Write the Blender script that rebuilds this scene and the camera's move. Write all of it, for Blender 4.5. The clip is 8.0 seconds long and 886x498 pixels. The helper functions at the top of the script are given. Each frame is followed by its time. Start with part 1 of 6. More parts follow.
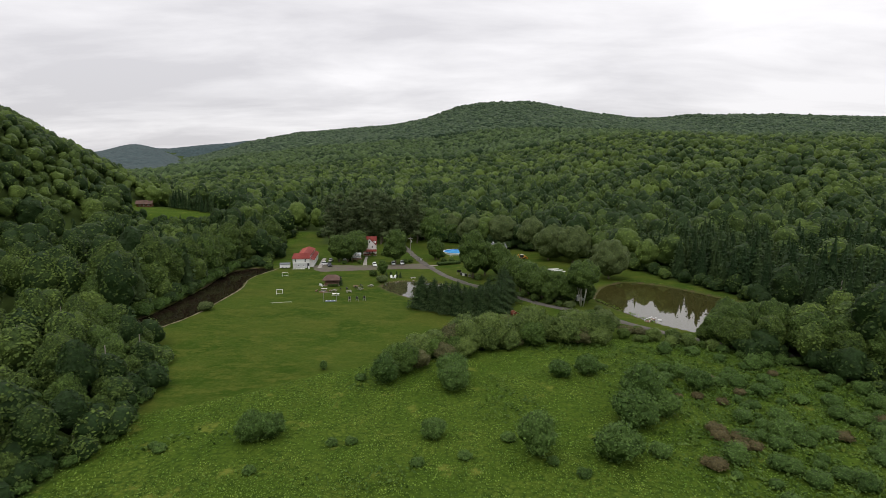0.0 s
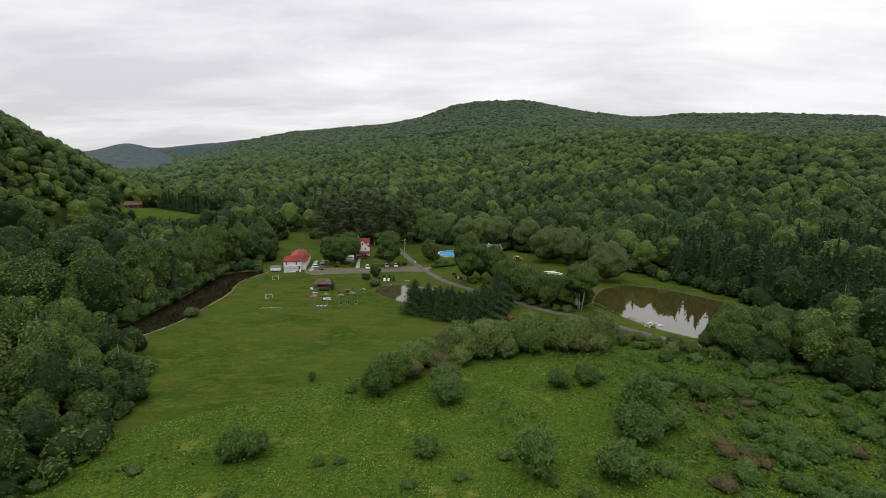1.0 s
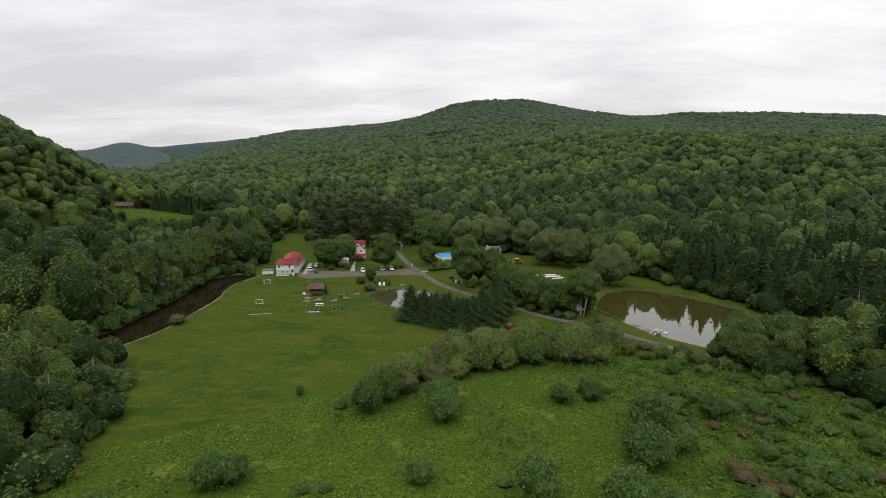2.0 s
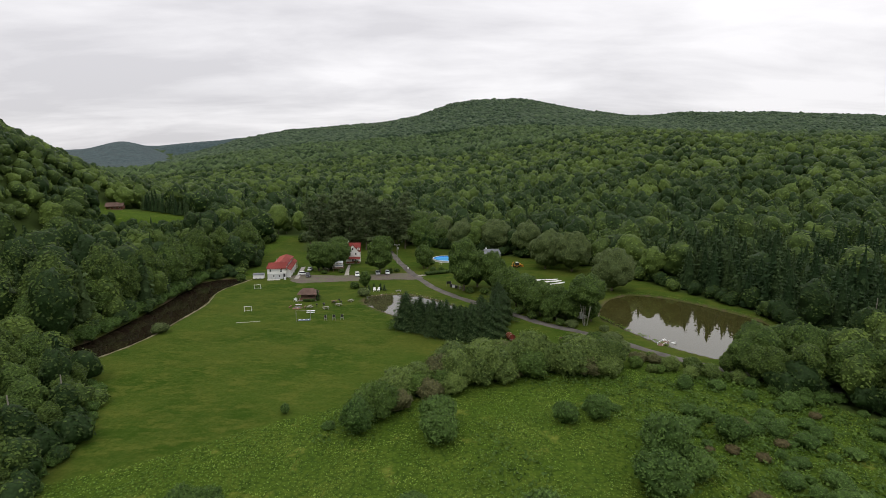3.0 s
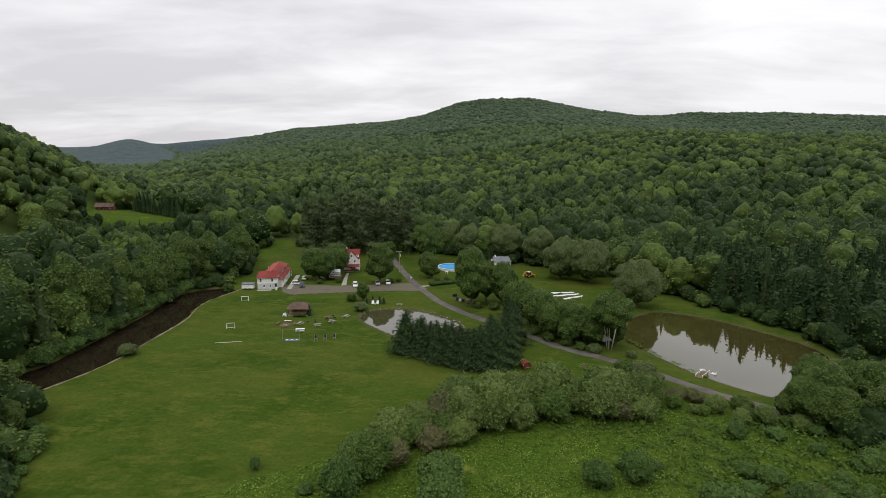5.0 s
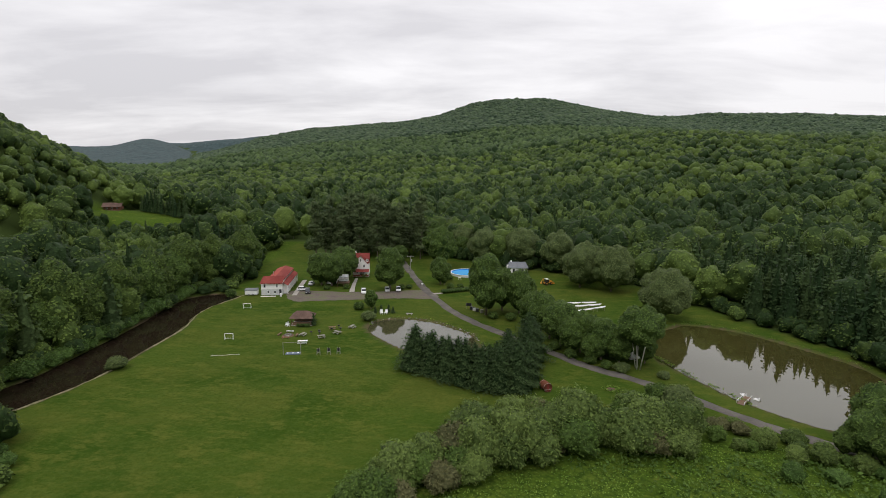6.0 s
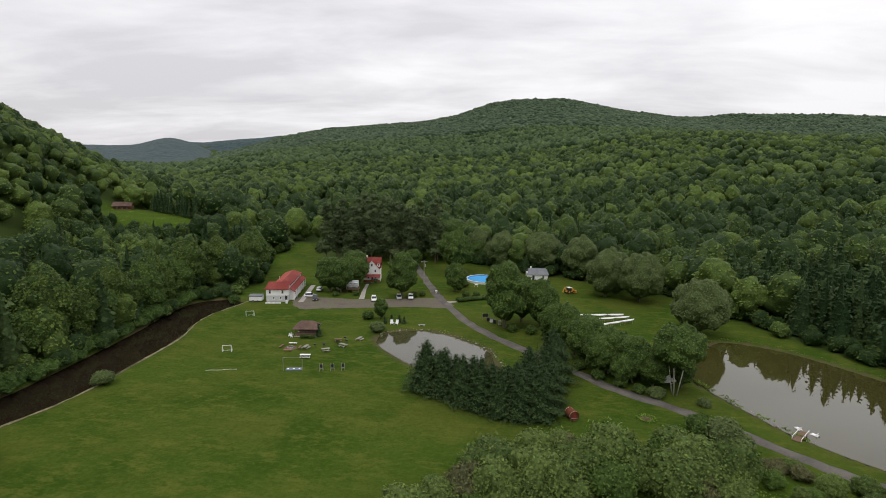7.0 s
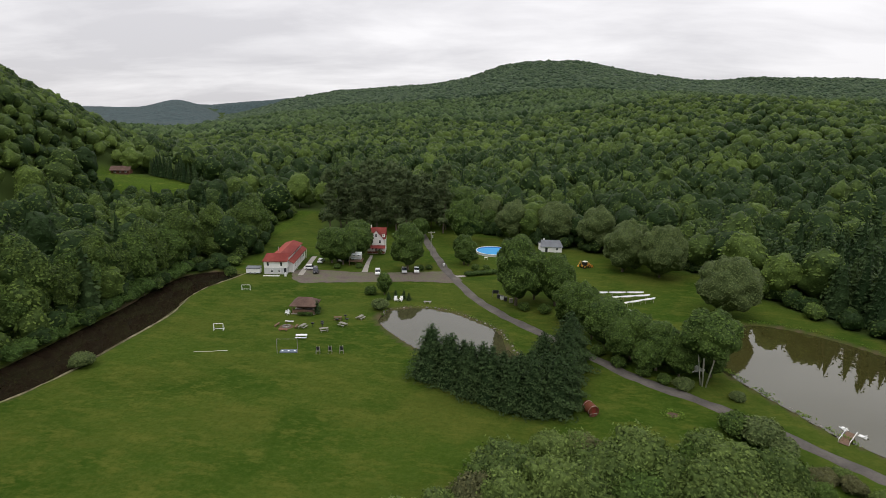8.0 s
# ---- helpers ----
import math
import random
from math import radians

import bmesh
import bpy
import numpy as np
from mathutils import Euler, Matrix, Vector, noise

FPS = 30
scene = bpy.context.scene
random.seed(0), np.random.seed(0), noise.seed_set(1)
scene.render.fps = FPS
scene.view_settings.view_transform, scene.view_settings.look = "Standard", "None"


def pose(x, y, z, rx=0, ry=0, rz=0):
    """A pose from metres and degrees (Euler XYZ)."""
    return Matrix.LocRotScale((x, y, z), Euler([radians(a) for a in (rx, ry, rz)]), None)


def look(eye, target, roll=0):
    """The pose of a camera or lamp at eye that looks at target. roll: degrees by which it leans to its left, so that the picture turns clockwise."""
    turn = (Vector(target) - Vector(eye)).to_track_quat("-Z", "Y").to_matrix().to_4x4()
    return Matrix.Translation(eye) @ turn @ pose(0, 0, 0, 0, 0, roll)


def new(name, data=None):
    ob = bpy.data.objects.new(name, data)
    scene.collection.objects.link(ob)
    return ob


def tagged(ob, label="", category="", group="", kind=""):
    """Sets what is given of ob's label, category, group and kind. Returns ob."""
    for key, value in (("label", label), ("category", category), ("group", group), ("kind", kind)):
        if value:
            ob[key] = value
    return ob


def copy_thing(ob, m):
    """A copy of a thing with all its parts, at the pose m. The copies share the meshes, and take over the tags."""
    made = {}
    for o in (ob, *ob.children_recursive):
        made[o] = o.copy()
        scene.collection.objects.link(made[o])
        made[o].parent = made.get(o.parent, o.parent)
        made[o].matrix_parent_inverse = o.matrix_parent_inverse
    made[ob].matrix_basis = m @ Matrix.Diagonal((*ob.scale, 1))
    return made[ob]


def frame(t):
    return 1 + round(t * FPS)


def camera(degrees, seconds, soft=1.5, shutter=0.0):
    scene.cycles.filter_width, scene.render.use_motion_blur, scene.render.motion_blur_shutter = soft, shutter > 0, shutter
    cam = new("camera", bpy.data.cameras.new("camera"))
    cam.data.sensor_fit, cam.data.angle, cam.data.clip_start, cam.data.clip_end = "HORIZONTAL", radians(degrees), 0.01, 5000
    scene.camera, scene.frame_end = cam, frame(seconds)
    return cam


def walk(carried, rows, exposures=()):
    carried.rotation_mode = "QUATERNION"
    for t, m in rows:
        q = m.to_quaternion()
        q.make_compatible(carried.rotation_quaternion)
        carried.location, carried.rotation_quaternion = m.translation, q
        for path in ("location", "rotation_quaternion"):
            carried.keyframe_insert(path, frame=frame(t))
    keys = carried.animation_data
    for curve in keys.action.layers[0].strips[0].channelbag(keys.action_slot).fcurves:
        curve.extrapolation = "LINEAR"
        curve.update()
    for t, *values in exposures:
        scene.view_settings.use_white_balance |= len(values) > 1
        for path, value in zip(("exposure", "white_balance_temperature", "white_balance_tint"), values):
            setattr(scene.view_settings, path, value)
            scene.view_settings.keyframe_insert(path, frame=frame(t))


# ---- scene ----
cam = camera(80.0, 8.0, soft=0.6)
PATH = [
    (0, (-0.13, 27.43, 44.31), (-3.25, 126.01, 27.83), 0.24),
    (0.5, (-0.09, 29.57, 44.56), (-2.82, 128.17, 28.07), 0.20),
    (1, (0.11, 32.22, 44.79), (-2.14, 130.80, 28.14), 0.18),
    (1.5, (0.36, 35.23, 45.00), (-1.87, 133.79, 28.26), 0.17),
    (2.8, (0.87, 44.22, 45.48), (-0.84, 142.76, 28.56), 0.23),
    (3, (0.90, 45.74, 45.55), (-0.85, 144.28, 28.62), 0.25),
    (3.5, (0.94, 49.69, 45.69), (-0.87, 148.22, 28.71), 0.30),
    (4, (0.91, 53.90, 45.80), (-0.71, 152.42, 28.77), 0.37),
    (4.5, (0.82, 58.38, 45.87), (-0.43, 156.90, 28.76), 0.46),
    (4.7, (0.77, 60.26, 45.89), (-0.88, 158.78, 28.83), 0.49),
    (5.8, (0.45, 71.40, 45.88), (-5.20, 169.78, 28.85), 0.73),
    (6, (0.39, 73.56, 45.86), (-5.08, 171.95, 28.86), 0.78),
    (6.2, (0.32, 75.75, 45.83), (-5.68, 174.09, 28.71), 0.84),
    (6.3, (0.29, 76.86, 45.82), (-6.73, 175.13, 28.69), 0.86),
    (6.4, (0.25, 77.97, 45.80), (-7.69, 176.16, 28.66), 0.89),
    (6.5, (0.22, 79.08, 45.79), (-8.26, 177.24, 28.71), 0.92),
    (7, (0.02, 84.66, 45.71), (-8.56, 182.83, 28.70), 1.06),
    (7.1, (-0.03, 85.77, 45.69), (-8.62, 183.90, 28.49), 1.09),
    (7.2, (-0.08, 86.87, 45.68), (-8.05, 184.60, 26.06), 1.12),
    (7.3, (-0.13, 87.97, 45.66), (-7.94, 184.93, 22.50), 1.15),
    (7.4, (-0.19, 89.05, 45.65), (-8.06, 185.94, 22.21), 1.19),
    (7.5, (-0.25, 90.12, 45.64), (-8.53, 186.95, 22.06), 1.22),
    (8, (-0.64, 95.21, 45.62), (-10.66, 191.90, 22.15), 1.38),
]
walk(cam, [(t, look(eye, target, roll)) for t, eye, target, roll in PATH])

# ---- sky and light: bright overcast ----
world = bpy.data.worlds.new("overcast_sky")
scene.world = world
world.use_nodes = True
wt = world.node_tree
wt.nodes.clear()


def wnode(kind, **kw):
    n = wt.nodes.new(kind)
    for k, v in kw.items():
        n.inputs[k].default_value = v
    return n


SUN_EL, SUN_ROT = radians(55), radians(160)
out = wnode("ShaderNodeOutputWorld")
bg = wnode("ShaderNodeBackground", Strength=1.2)
sky = wnode("ShaderNodeTexSky")
sky.sky_type, sky.sun_disc, sky.sun_elevation, sky.sun_rotation = "NISHITA", False, SUN_EL, SUN_ROT
dim = wnode("ShaderNodeMix")
dim.data_type, dim.blend_type = "RGBA", "MULTIPLY"
dim.inputs["Factor"].default_value = 1.0
dim.inputs["B"].default_value = (0.1, 0.1, 0.1, 1)
tc = wnode("ShaderNodeTexCoord")
# the cloud deck lies on a plane overhead: direction divided by its height
sep = wnode("ShaderNodeSeparateXYZ")
lift = wnode("ShaderNodeMath")
lift.operation = "MAXIMUM"
lift.inputs[1].default_value = 0.0
lift2 = wnode("ShaderNodeMath")
lift2.operation = "ADD"
lift2.inputs[1].default_value = 0.16
dv = wnode("ShaderNodeVectorMath")
dv.operation = "DIVIDE"
wt.links.new(tc.outputs["Generated"], sep.inputs[0])
wt.links.new(sep.outputs["Z"], lift.inputs[0])
wt.links.new(lift.outputs[0], lift2.inputs[0])
wt.links.new(tc.outputs["Generated"], dv.inputs[0])
wt.links.new(lift2.outputs[0], dv.inputs[1])
mp = wnode("ShaderNodeMapping")
mp.inputs["Scale"].default_value = (0.55, 1.0, 0.6)
mp.inputs["Location"].default_value = (0.3, 0.1, 0)
wt.links.new(dv.outputs[0], mp.inputs["Vector"])
n1 = wnode("ShaderNodeTexNoise", Scale=1.5, Detail=8.0, Roughness=0.55, Distortion=0.25)
wt.links.new(mp.outputs[0], n1.inputs["Vector"])
ramp = wnode("ShaderNodeValToRGB")
ramp.color_ramp.elements[0].position, ramp.color_ramp.elements[0].color = 0.34, (0.565, 0.553, 0.575, 1)
ramp.color_ramp.elements[1].position, ramp.color_ramp.elements[1].color = 0.66, (0.785, 0.77, 0.785, 1)
west = wnode("ShaderNodeMath")
west.operation = "MULTIPLY_ADD"
west.inputs[1].default_value = 0.13
wt.links.new(sep.outputs["X"], west.inputs[0])
wt.links.new(n1.outputs["Fac"], west.inputs[2])
wt.links.new(west.outputs[0], ramp.inputs["Fac"])
mixw = wnode("ShaderNodeMix")
mixw.data_type = "RGBA"
mixw.inputs["Factor"].default_value = 0.96
wt.links.new(sky.outputs[0], dim.inputs["A"])
wt.links.new(dim.outputs["Result"], mixw.inputs["A"])
wt.links.new(ramp.outputs["Color"], mixw.inputs["B"])
wt.links.new(mixw.outputs["Result"], bg.inputs["Color"])
# an overcast sky is brighter overhead than towards the horizon
zen = wnode("ShaderNodeMath")
zen.operation = "MULTIPLY_ADD"
zen.inputs[1].default_value, zen.inputs[2].default_value = 0.85, 1.15
wt.links.new(lift.outputs[0], zen.inputs[0])
wt.links.new(zen.outputs[0], bg.inputs["Strength"])
wt.links.new(bg.outputs[0], out.inputs["Surface"])

sun = new("sun", bpy.data.lights.new("sun", "SUN"))
sun.data.energy, sun.data.angle, sun.data.color = 0.9, radians(25), (1.0, 0.97, 0.92)
sun.matrix_world = look((-40, -60, 120), (0, 0, 0))


# ---- materials ----
def material(name, colour, rough=0.8, metal=0.0, spec=0.3, grain=None, vary=0.25, second=None, big=0.0, bump=0.0, obj_random=0.0, coords="Object"):
    """A node material: base colour broken up by noise at two scales, with relief."""
    m = bpy.data.materials.new(name)
    m.use_nodes = True
    nt = m.node_tree
    b = nt.nodes["Principled BSDF"]
    b.inputs["Roughness"].default_value = rough
    b.inputs["Metallic"].default_value = metal
    b.inputs["Specular IOR Level"].default_value = spec
    col = (*colour, 1)
    tcn = nt.nodes.new("ShaderNodeTexCoord")
    src = nt.nodes.new("ShaderNodeRGB")
    src.outputs[0].default_value = col
    last = src.outputs[0]
    if grain:
        nz = nt.nodes.new("ShaderNodeTexNoise")
        nz.inputs["Scale"].default_value = grain
        nz.inputs["Detail"].default_value = 4
        nt.links.new(tcn.outputs[coords], nz.inputs["Vector"])
        nb = nt.nodes.new("ShaderNodeTexNoise")
        nb.inputs["Scale"].default_value = big or grain / 9
        nb.inputs["Detail"].default_value = 3
        nt.links.new(tcn.outputs[coords], nb.inputs["Vector"])
        if second:
            mx = nt.nodes.new("ShaderNodeMix")
            mx.data_type = "RGBA"
            rp = nt.nodes.new("ShaderNodeMapRange")
            rp.inputs["From Min"].default_value, rp.inputs["From Max"].default_value = 0.4, 0.66
            nt.links.new(nb.outputs["Fac"], rp.inputs["Value"])
            nt.links.new(rp.outputs[0], mx.inputs["Factor"])
            nt.links.new(last, mx.inputs["A"])
            mx.inputs["B"].default_value = (*second, 1)
            last = mx.outputs["Result"]
        hs = nt.nodes.new("ShaderNodeHueSaturation")
        ad = nt.nodes.new("ShaderNodeMath")
        ad.operation = "ADD"
        nt.links.new(nz.outputs["Fac"], ad.inputs[0])
        nt.links.new(nb.outputs["Fac"], ad.inputs[1])
        mr = nt.nodes.new("ShaderNodeMapRange")
        mr.inputs["From Min"].default_value, mr.inputs["From Max"].default_value = 0.65, 1.35
        mr.inputs["To Min"].default_value, mr.inputs["To Max"].default_value = 1 - vary, 1 + vary
        nt.links.new(ad.outputs[0], mr.inputs["Value"])
        nt.links.new(mr.outputs[0], hs.inputs["Value"])
        nt.links.new(last, hs.inputs["Color"])
        last = hs.outputs["Color"]
        if bump:
            bp = nt.nodes.new("ShaderNodeBump")
            bp.inputs["Strength"].default_value = bump
            bp.inputs["Distance"].default_value = 0.05
            nt.links.new(nz.outputs["Fac"], bp.inputs["Height"])
            nt.links.new(bp.outputs[0], b.inputs["Normal"])
    if obj_random:
        oi = nt.nodes.new("ShaderNodeObjectInfo")
        mr = nt.nodes.new("ShaderNodeMapRange")
        mr.inputs["To Min"].default_value, mr.inputs["To Max"].default_value = 1 - obj_random, 1 + obj_random
        nt.links.new(oi.outputs["Random"], mr.inputs["Value"])
        hs = nt.nodes.new("ShaderNodeHueSaturation")
        nt.links.new(mr.outputs[0], hs.inputs["Value"])
        nt.links.new(last, hs.inputs["Color"])
        last = hs.outputs["Color"]
    nt.links.new(last, b.inputs["Base Color"])
    return m


def leaf_material(name, dark, light, sheen=0.08, by_object=0.0, relief=1.3, speckle=0.3):
    """Foliage: colour by the tint stored for each tree, by leaf clump, and by patches metres wide; some light passes through."""
    m = bpy.data.materials.new(name)
    m.use_nodes = True
    nt = m.node_tree
    nt.nodes.clear()
    o = nt.nodes.new("ShaderNodeOutputMaterial")
    at = nt.nodes.new("ShaderNodeAttribute")
    at.attribute_name = "tint"
    geo = nt.nodes.new("ShaderNodeNewGeometry")
    tcn = nt.nodes.new("ShaderNodeTexCoord")
    nz = nt.nodes.new("ShaderNodeTexNoise")
    nz.inputs["Scale"].default_value = 0.35
    nz.inputs["Detail"].default_value = 3
    nt.links.new(geo.outputs["Position"], nz.inputs["Vector"])
    a1 = nt.nodes.new("ShaderNodeMath")
    a1.operation = "MULTIPLY_ADD"
    a1.inputs[1].default_value = 0.35
    nt.links.new(geo.outputs["Random Per Island"], a1.inputs[0])
    nt.links.new(at.outputs["Fac"], a1.inputs[2])
    a2 = nt.nodes.new("ShaderNodeMath")
    a2.operation = "MULTIPLY_ADD"
    a2.inputs[1].default_value = 0.5
    nt.links.new(nz.outputs["Fac"], a2.inputs[0])
    nt.links.new(a1.outputs[0], a2.inputs[2])
    last = a2.outputs[0]
    if by_object:
        oi = nt.nodes.new("ShaderNodeObjectInfo")
        a3 = nt.nodes.new("ShaderNodeMath")
        a3.operation = "MULTIPLY_ADD"
        a3.inputs[1].default_value = by_object
        nt.links.new(oi.outputs["Random"], a3.inputs[0])
        nt.links.new(last, a3.inputs[2])
        last = a3.outputs[0]
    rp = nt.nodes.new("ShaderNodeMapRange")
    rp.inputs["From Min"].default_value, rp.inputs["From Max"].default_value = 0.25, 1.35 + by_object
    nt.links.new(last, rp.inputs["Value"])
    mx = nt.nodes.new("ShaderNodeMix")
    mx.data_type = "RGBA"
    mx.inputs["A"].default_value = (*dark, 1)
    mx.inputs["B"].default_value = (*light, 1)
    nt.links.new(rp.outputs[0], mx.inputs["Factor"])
    d = nt.nodes.new("ShaderNodeBsdfPrincipled")
    d.inputs["Roughness"].default_value = 0.55
    d.inputs["Specular IOR Level"].default_value = sheen
    tr = nt.nodes.new("ShaderNodeBsdfTranslucent")
    ms = nt.nodes.new("ShaderNodeMixShader")
    ms.inputs[0].default_value = 0.14
    fine = nt.nodes.new("ShaderNodeTexNoise")
    fine.inputs["Scale"].default_value, fine.inputs["Detail"].default_value, fine.inputs["Roughness"].default_value = relief, 4, 0.65
    nt.links.new(geo.outputs["Position"], fine.inputs["Vector"])
    bp = nt.nodes.new("ShaderNodeBump")
    bp.inputs["Strength"].default_value, bp.inputs["Distance"].default_value = 1.1 * speckle, 0.8 / relief
    nt.links.new(fine.outputs["Fac"], bp.inputs["Height"])
    nt.links.new(bp.outputs[0], d.inputs["Normal"])
    # leaf clusters: small light sprays, with the shaded gaps between them painted darker
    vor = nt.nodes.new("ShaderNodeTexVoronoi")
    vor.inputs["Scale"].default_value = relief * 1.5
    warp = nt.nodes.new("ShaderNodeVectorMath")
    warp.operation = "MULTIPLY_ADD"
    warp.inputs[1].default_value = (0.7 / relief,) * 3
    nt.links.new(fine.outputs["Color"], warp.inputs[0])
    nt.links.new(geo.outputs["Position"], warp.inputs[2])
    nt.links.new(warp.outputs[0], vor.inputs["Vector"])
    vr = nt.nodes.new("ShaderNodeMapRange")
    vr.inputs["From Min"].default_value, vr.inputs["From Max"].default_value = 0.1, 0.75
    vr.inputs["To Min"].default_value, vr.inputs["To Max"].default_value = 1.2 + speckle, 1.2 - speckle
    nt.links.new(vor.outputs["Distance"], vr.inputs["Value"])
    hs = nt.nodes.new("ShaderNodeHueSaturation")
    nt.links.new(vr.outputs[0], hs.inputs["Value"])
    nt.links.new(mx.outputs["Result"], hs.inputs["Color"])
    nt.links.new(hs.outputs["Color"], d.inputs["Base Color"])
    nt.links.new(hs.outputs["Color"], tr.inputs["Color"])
    nt.links.new(d.outputs[0], ms.inputs[1])
    nt.links.new(tr.outputs[0], ms.inputs[2])
    nt.links.new(ms.outputs[0], o.inputs["Surface"])
    return m


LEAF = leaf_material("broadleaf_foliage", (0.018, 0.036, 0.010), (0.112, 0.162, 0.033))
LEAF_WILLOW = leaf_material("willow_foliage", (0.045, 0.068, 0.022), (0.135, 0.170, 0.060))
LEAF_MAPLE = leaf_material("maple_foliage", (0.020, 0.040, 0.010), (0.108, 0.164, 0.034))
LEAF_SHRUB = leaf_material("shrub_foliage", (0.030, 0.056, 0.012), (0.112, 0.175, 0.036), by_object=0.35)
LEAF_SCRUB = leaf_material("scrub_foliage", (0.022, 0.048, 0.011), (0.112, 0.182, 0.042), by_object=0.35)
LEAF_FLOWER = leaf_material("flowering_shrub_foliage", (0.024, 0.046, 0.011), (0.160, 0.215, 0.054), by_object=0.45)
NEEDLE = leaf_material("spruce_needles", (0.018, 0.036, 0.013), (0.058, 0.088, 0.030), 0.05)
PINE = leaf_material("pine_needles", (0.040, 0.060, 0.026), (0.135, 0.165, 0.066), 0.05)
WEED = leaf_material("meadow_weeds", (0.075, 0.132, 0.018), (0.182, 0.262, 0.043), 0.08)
BARK = material("grey_brown_bark", (0.13, 0.105, 0.08), 0.95, grain=6, vary=0.4, bump=0.5)
BARK_BIRCH = material("white_birch_bark", (0.62, 0.60, 0.54), 0.7, grain=5, vary=0.3, second=(0.2, 0.18, 0.15))


# ---- helpers of the build ----
def part(name, bm, mat, parent=None, label="", smooth=False):
    """Link a bmesh as one mesh object under a thing or part."""
    me = bpy.data.meshes.new(name)
    bm.to_mesh(me)
    bm.free()
    me.materials.append(mat)
    if smooth:
        me.shade_smooth()
    ob = new(name, me)
    if parent is not None:
        ob.parent = parent
    if label:
        ob["label"] = label
    return ob


def array_mesh(name, verts, quads=None, tris=None, tint=None):
    """A mesh straight from number arrays, with a tint for each point."""
    me = bpy.data.meshes.new(name)
    nq = 0 if quads is None else len(quads)
    ntr = 0 if tris is None else len(tris)
    me.vertices.add(len(verts))
    me.vertices.foreach_set("co", np.asarray(verts, np.float32).ravel())
    idx = np.concatenate([np.asarray(q, np.int32).ravel() for q in (quads, tris) if q is not None and len(q)])
    me.loops.add(len(idx))
    me.loops.foreach_set("vertex_index", idx)
    me.polygons.add(nq + ntr)
    start = np.concatenate([np.arange(nq) * 4, nq * 4 + np.arange(ntr) * 3]).astype(np.int32)
    me.polygons.foreach_set("loop_start", start)
    me.update(calc_edges=True)
    if tint is not None:
        a = me.attributes.new("tint", "FLOAT", "POINT")
        a.data.foreach_set("value", np.asarray(tint, np.float32))
    return me


def ss(v, a, b):
    t = np.clip((np.asarray(v, float) - a) / (b - a), 0, 1)
    return t * t * (3 - 2 * t)


def wave(x, y, s, seed):
    """Cheap smooth noise from crossed sines, -1 to 1."""
    r = np.random.RandomState(seed)
    v = 0
    for k in range(5):
        a, p, f = r.uniform(0, 6.28), r.uniform(0, 6.28), r.uniform(0.6, 1.7) / s
        v = v + np.sin((x * math.cos(a) + y * math.sin(a)) * f * 6.28 + p)
    return v / 3.2


# ---- the lie of the land ----
def mountain(x, y):
    """The long wooded mountain that closes the valley, with its rounded top; the valley runs out past its flank."""
    ridge = 225 + 62 * ss(x, -1300, 800) + 22 * ss(x, 1290, 1520)
    dome = 110 * np.exp(-np.abs((x - 275) / 525) ** 2.4)
    rise = np.clip((y - 300) / 3300, 0, 1.0) ** 1.6
    # flank heights go by bearing, fitted to the skyline that the camera sees
    flank = np.interp(x / np.maximum(y, 300), (-0.58, -0.521, -0.473, -0.422, -0.393, -0.352, -0.292, -0.19), (0, 0.13, 0.305, 0.525, 0.67, 0.8, 0.94, 1.02))
    return (ridge + dome) * rise * flank * (1 - 0.5 * ss(y, 3650, 4600))


def plateau(x, y):
    """The wooded shoulder behind the large pond."""
    return 46 * ss(y, 270, 850) * ss(x + 0.1 * y, 60, 420) * (1 - 0.6 * ss(y, 950, 1500))


def spur(x, y):
    """The wooded hill across the stream: an even slope, with a bench at its foot that carries the lodge's lawn."""
    d = 68.5 - 0.549 * (x + 328) - 0.349 * (y - 415)
    slope = 0.5 * (d + np.sqrt(d * d + 200)) * ss(-x, 150, 232) * (1 - ss(y - 430 - 1.5 * (x + 320), 0, 150))
    bench = 5 * ss(-x, 105, 165) * (1 - ss(y, 400, 520))
    lawn = 1 - ss(np.hypot((x + 180) / 38, (y - 347) / 23), 0.75, 1.25)
    return np.minimum(np.maximum(slope, bench), 150) * (1 - lawn) + lawn * (13.5 - 0.05 * (x + 180))


def far_ridge(x, y):
    """Two long ridges, one behind the other, that close the side valley."""
    u = x * 3850 / np.maximum(y, 800)
    first = (80 + 62 * np.exp(-((u + 2360) / 200) ** 2)) * (1 - ss(u, -2200, -1850)) * ss(y, 1300, 3850) * (1 - ss(y, 4000, 4600))
    second = (128 + 56 * ss(x, -2400, -1650)) * ss(x, -3000, -2400) * (1 - ss(x, -1500, -1000)) * np.exp(-((y - 4300) / 330) ** 2)
    return np.maximum(first, second)


def height(x, y):
    x, y = np.asarray(x, float), np.asarray(y, float)
    bumps = 4 * wave(x, y, 420, 3) * ss(np.hypot(x, y - 150), 350, 900)
    return np.maximum(mountain(x, y), far_ridge(x, y)) + plateau(x, y) + spur(x, y) + bumps


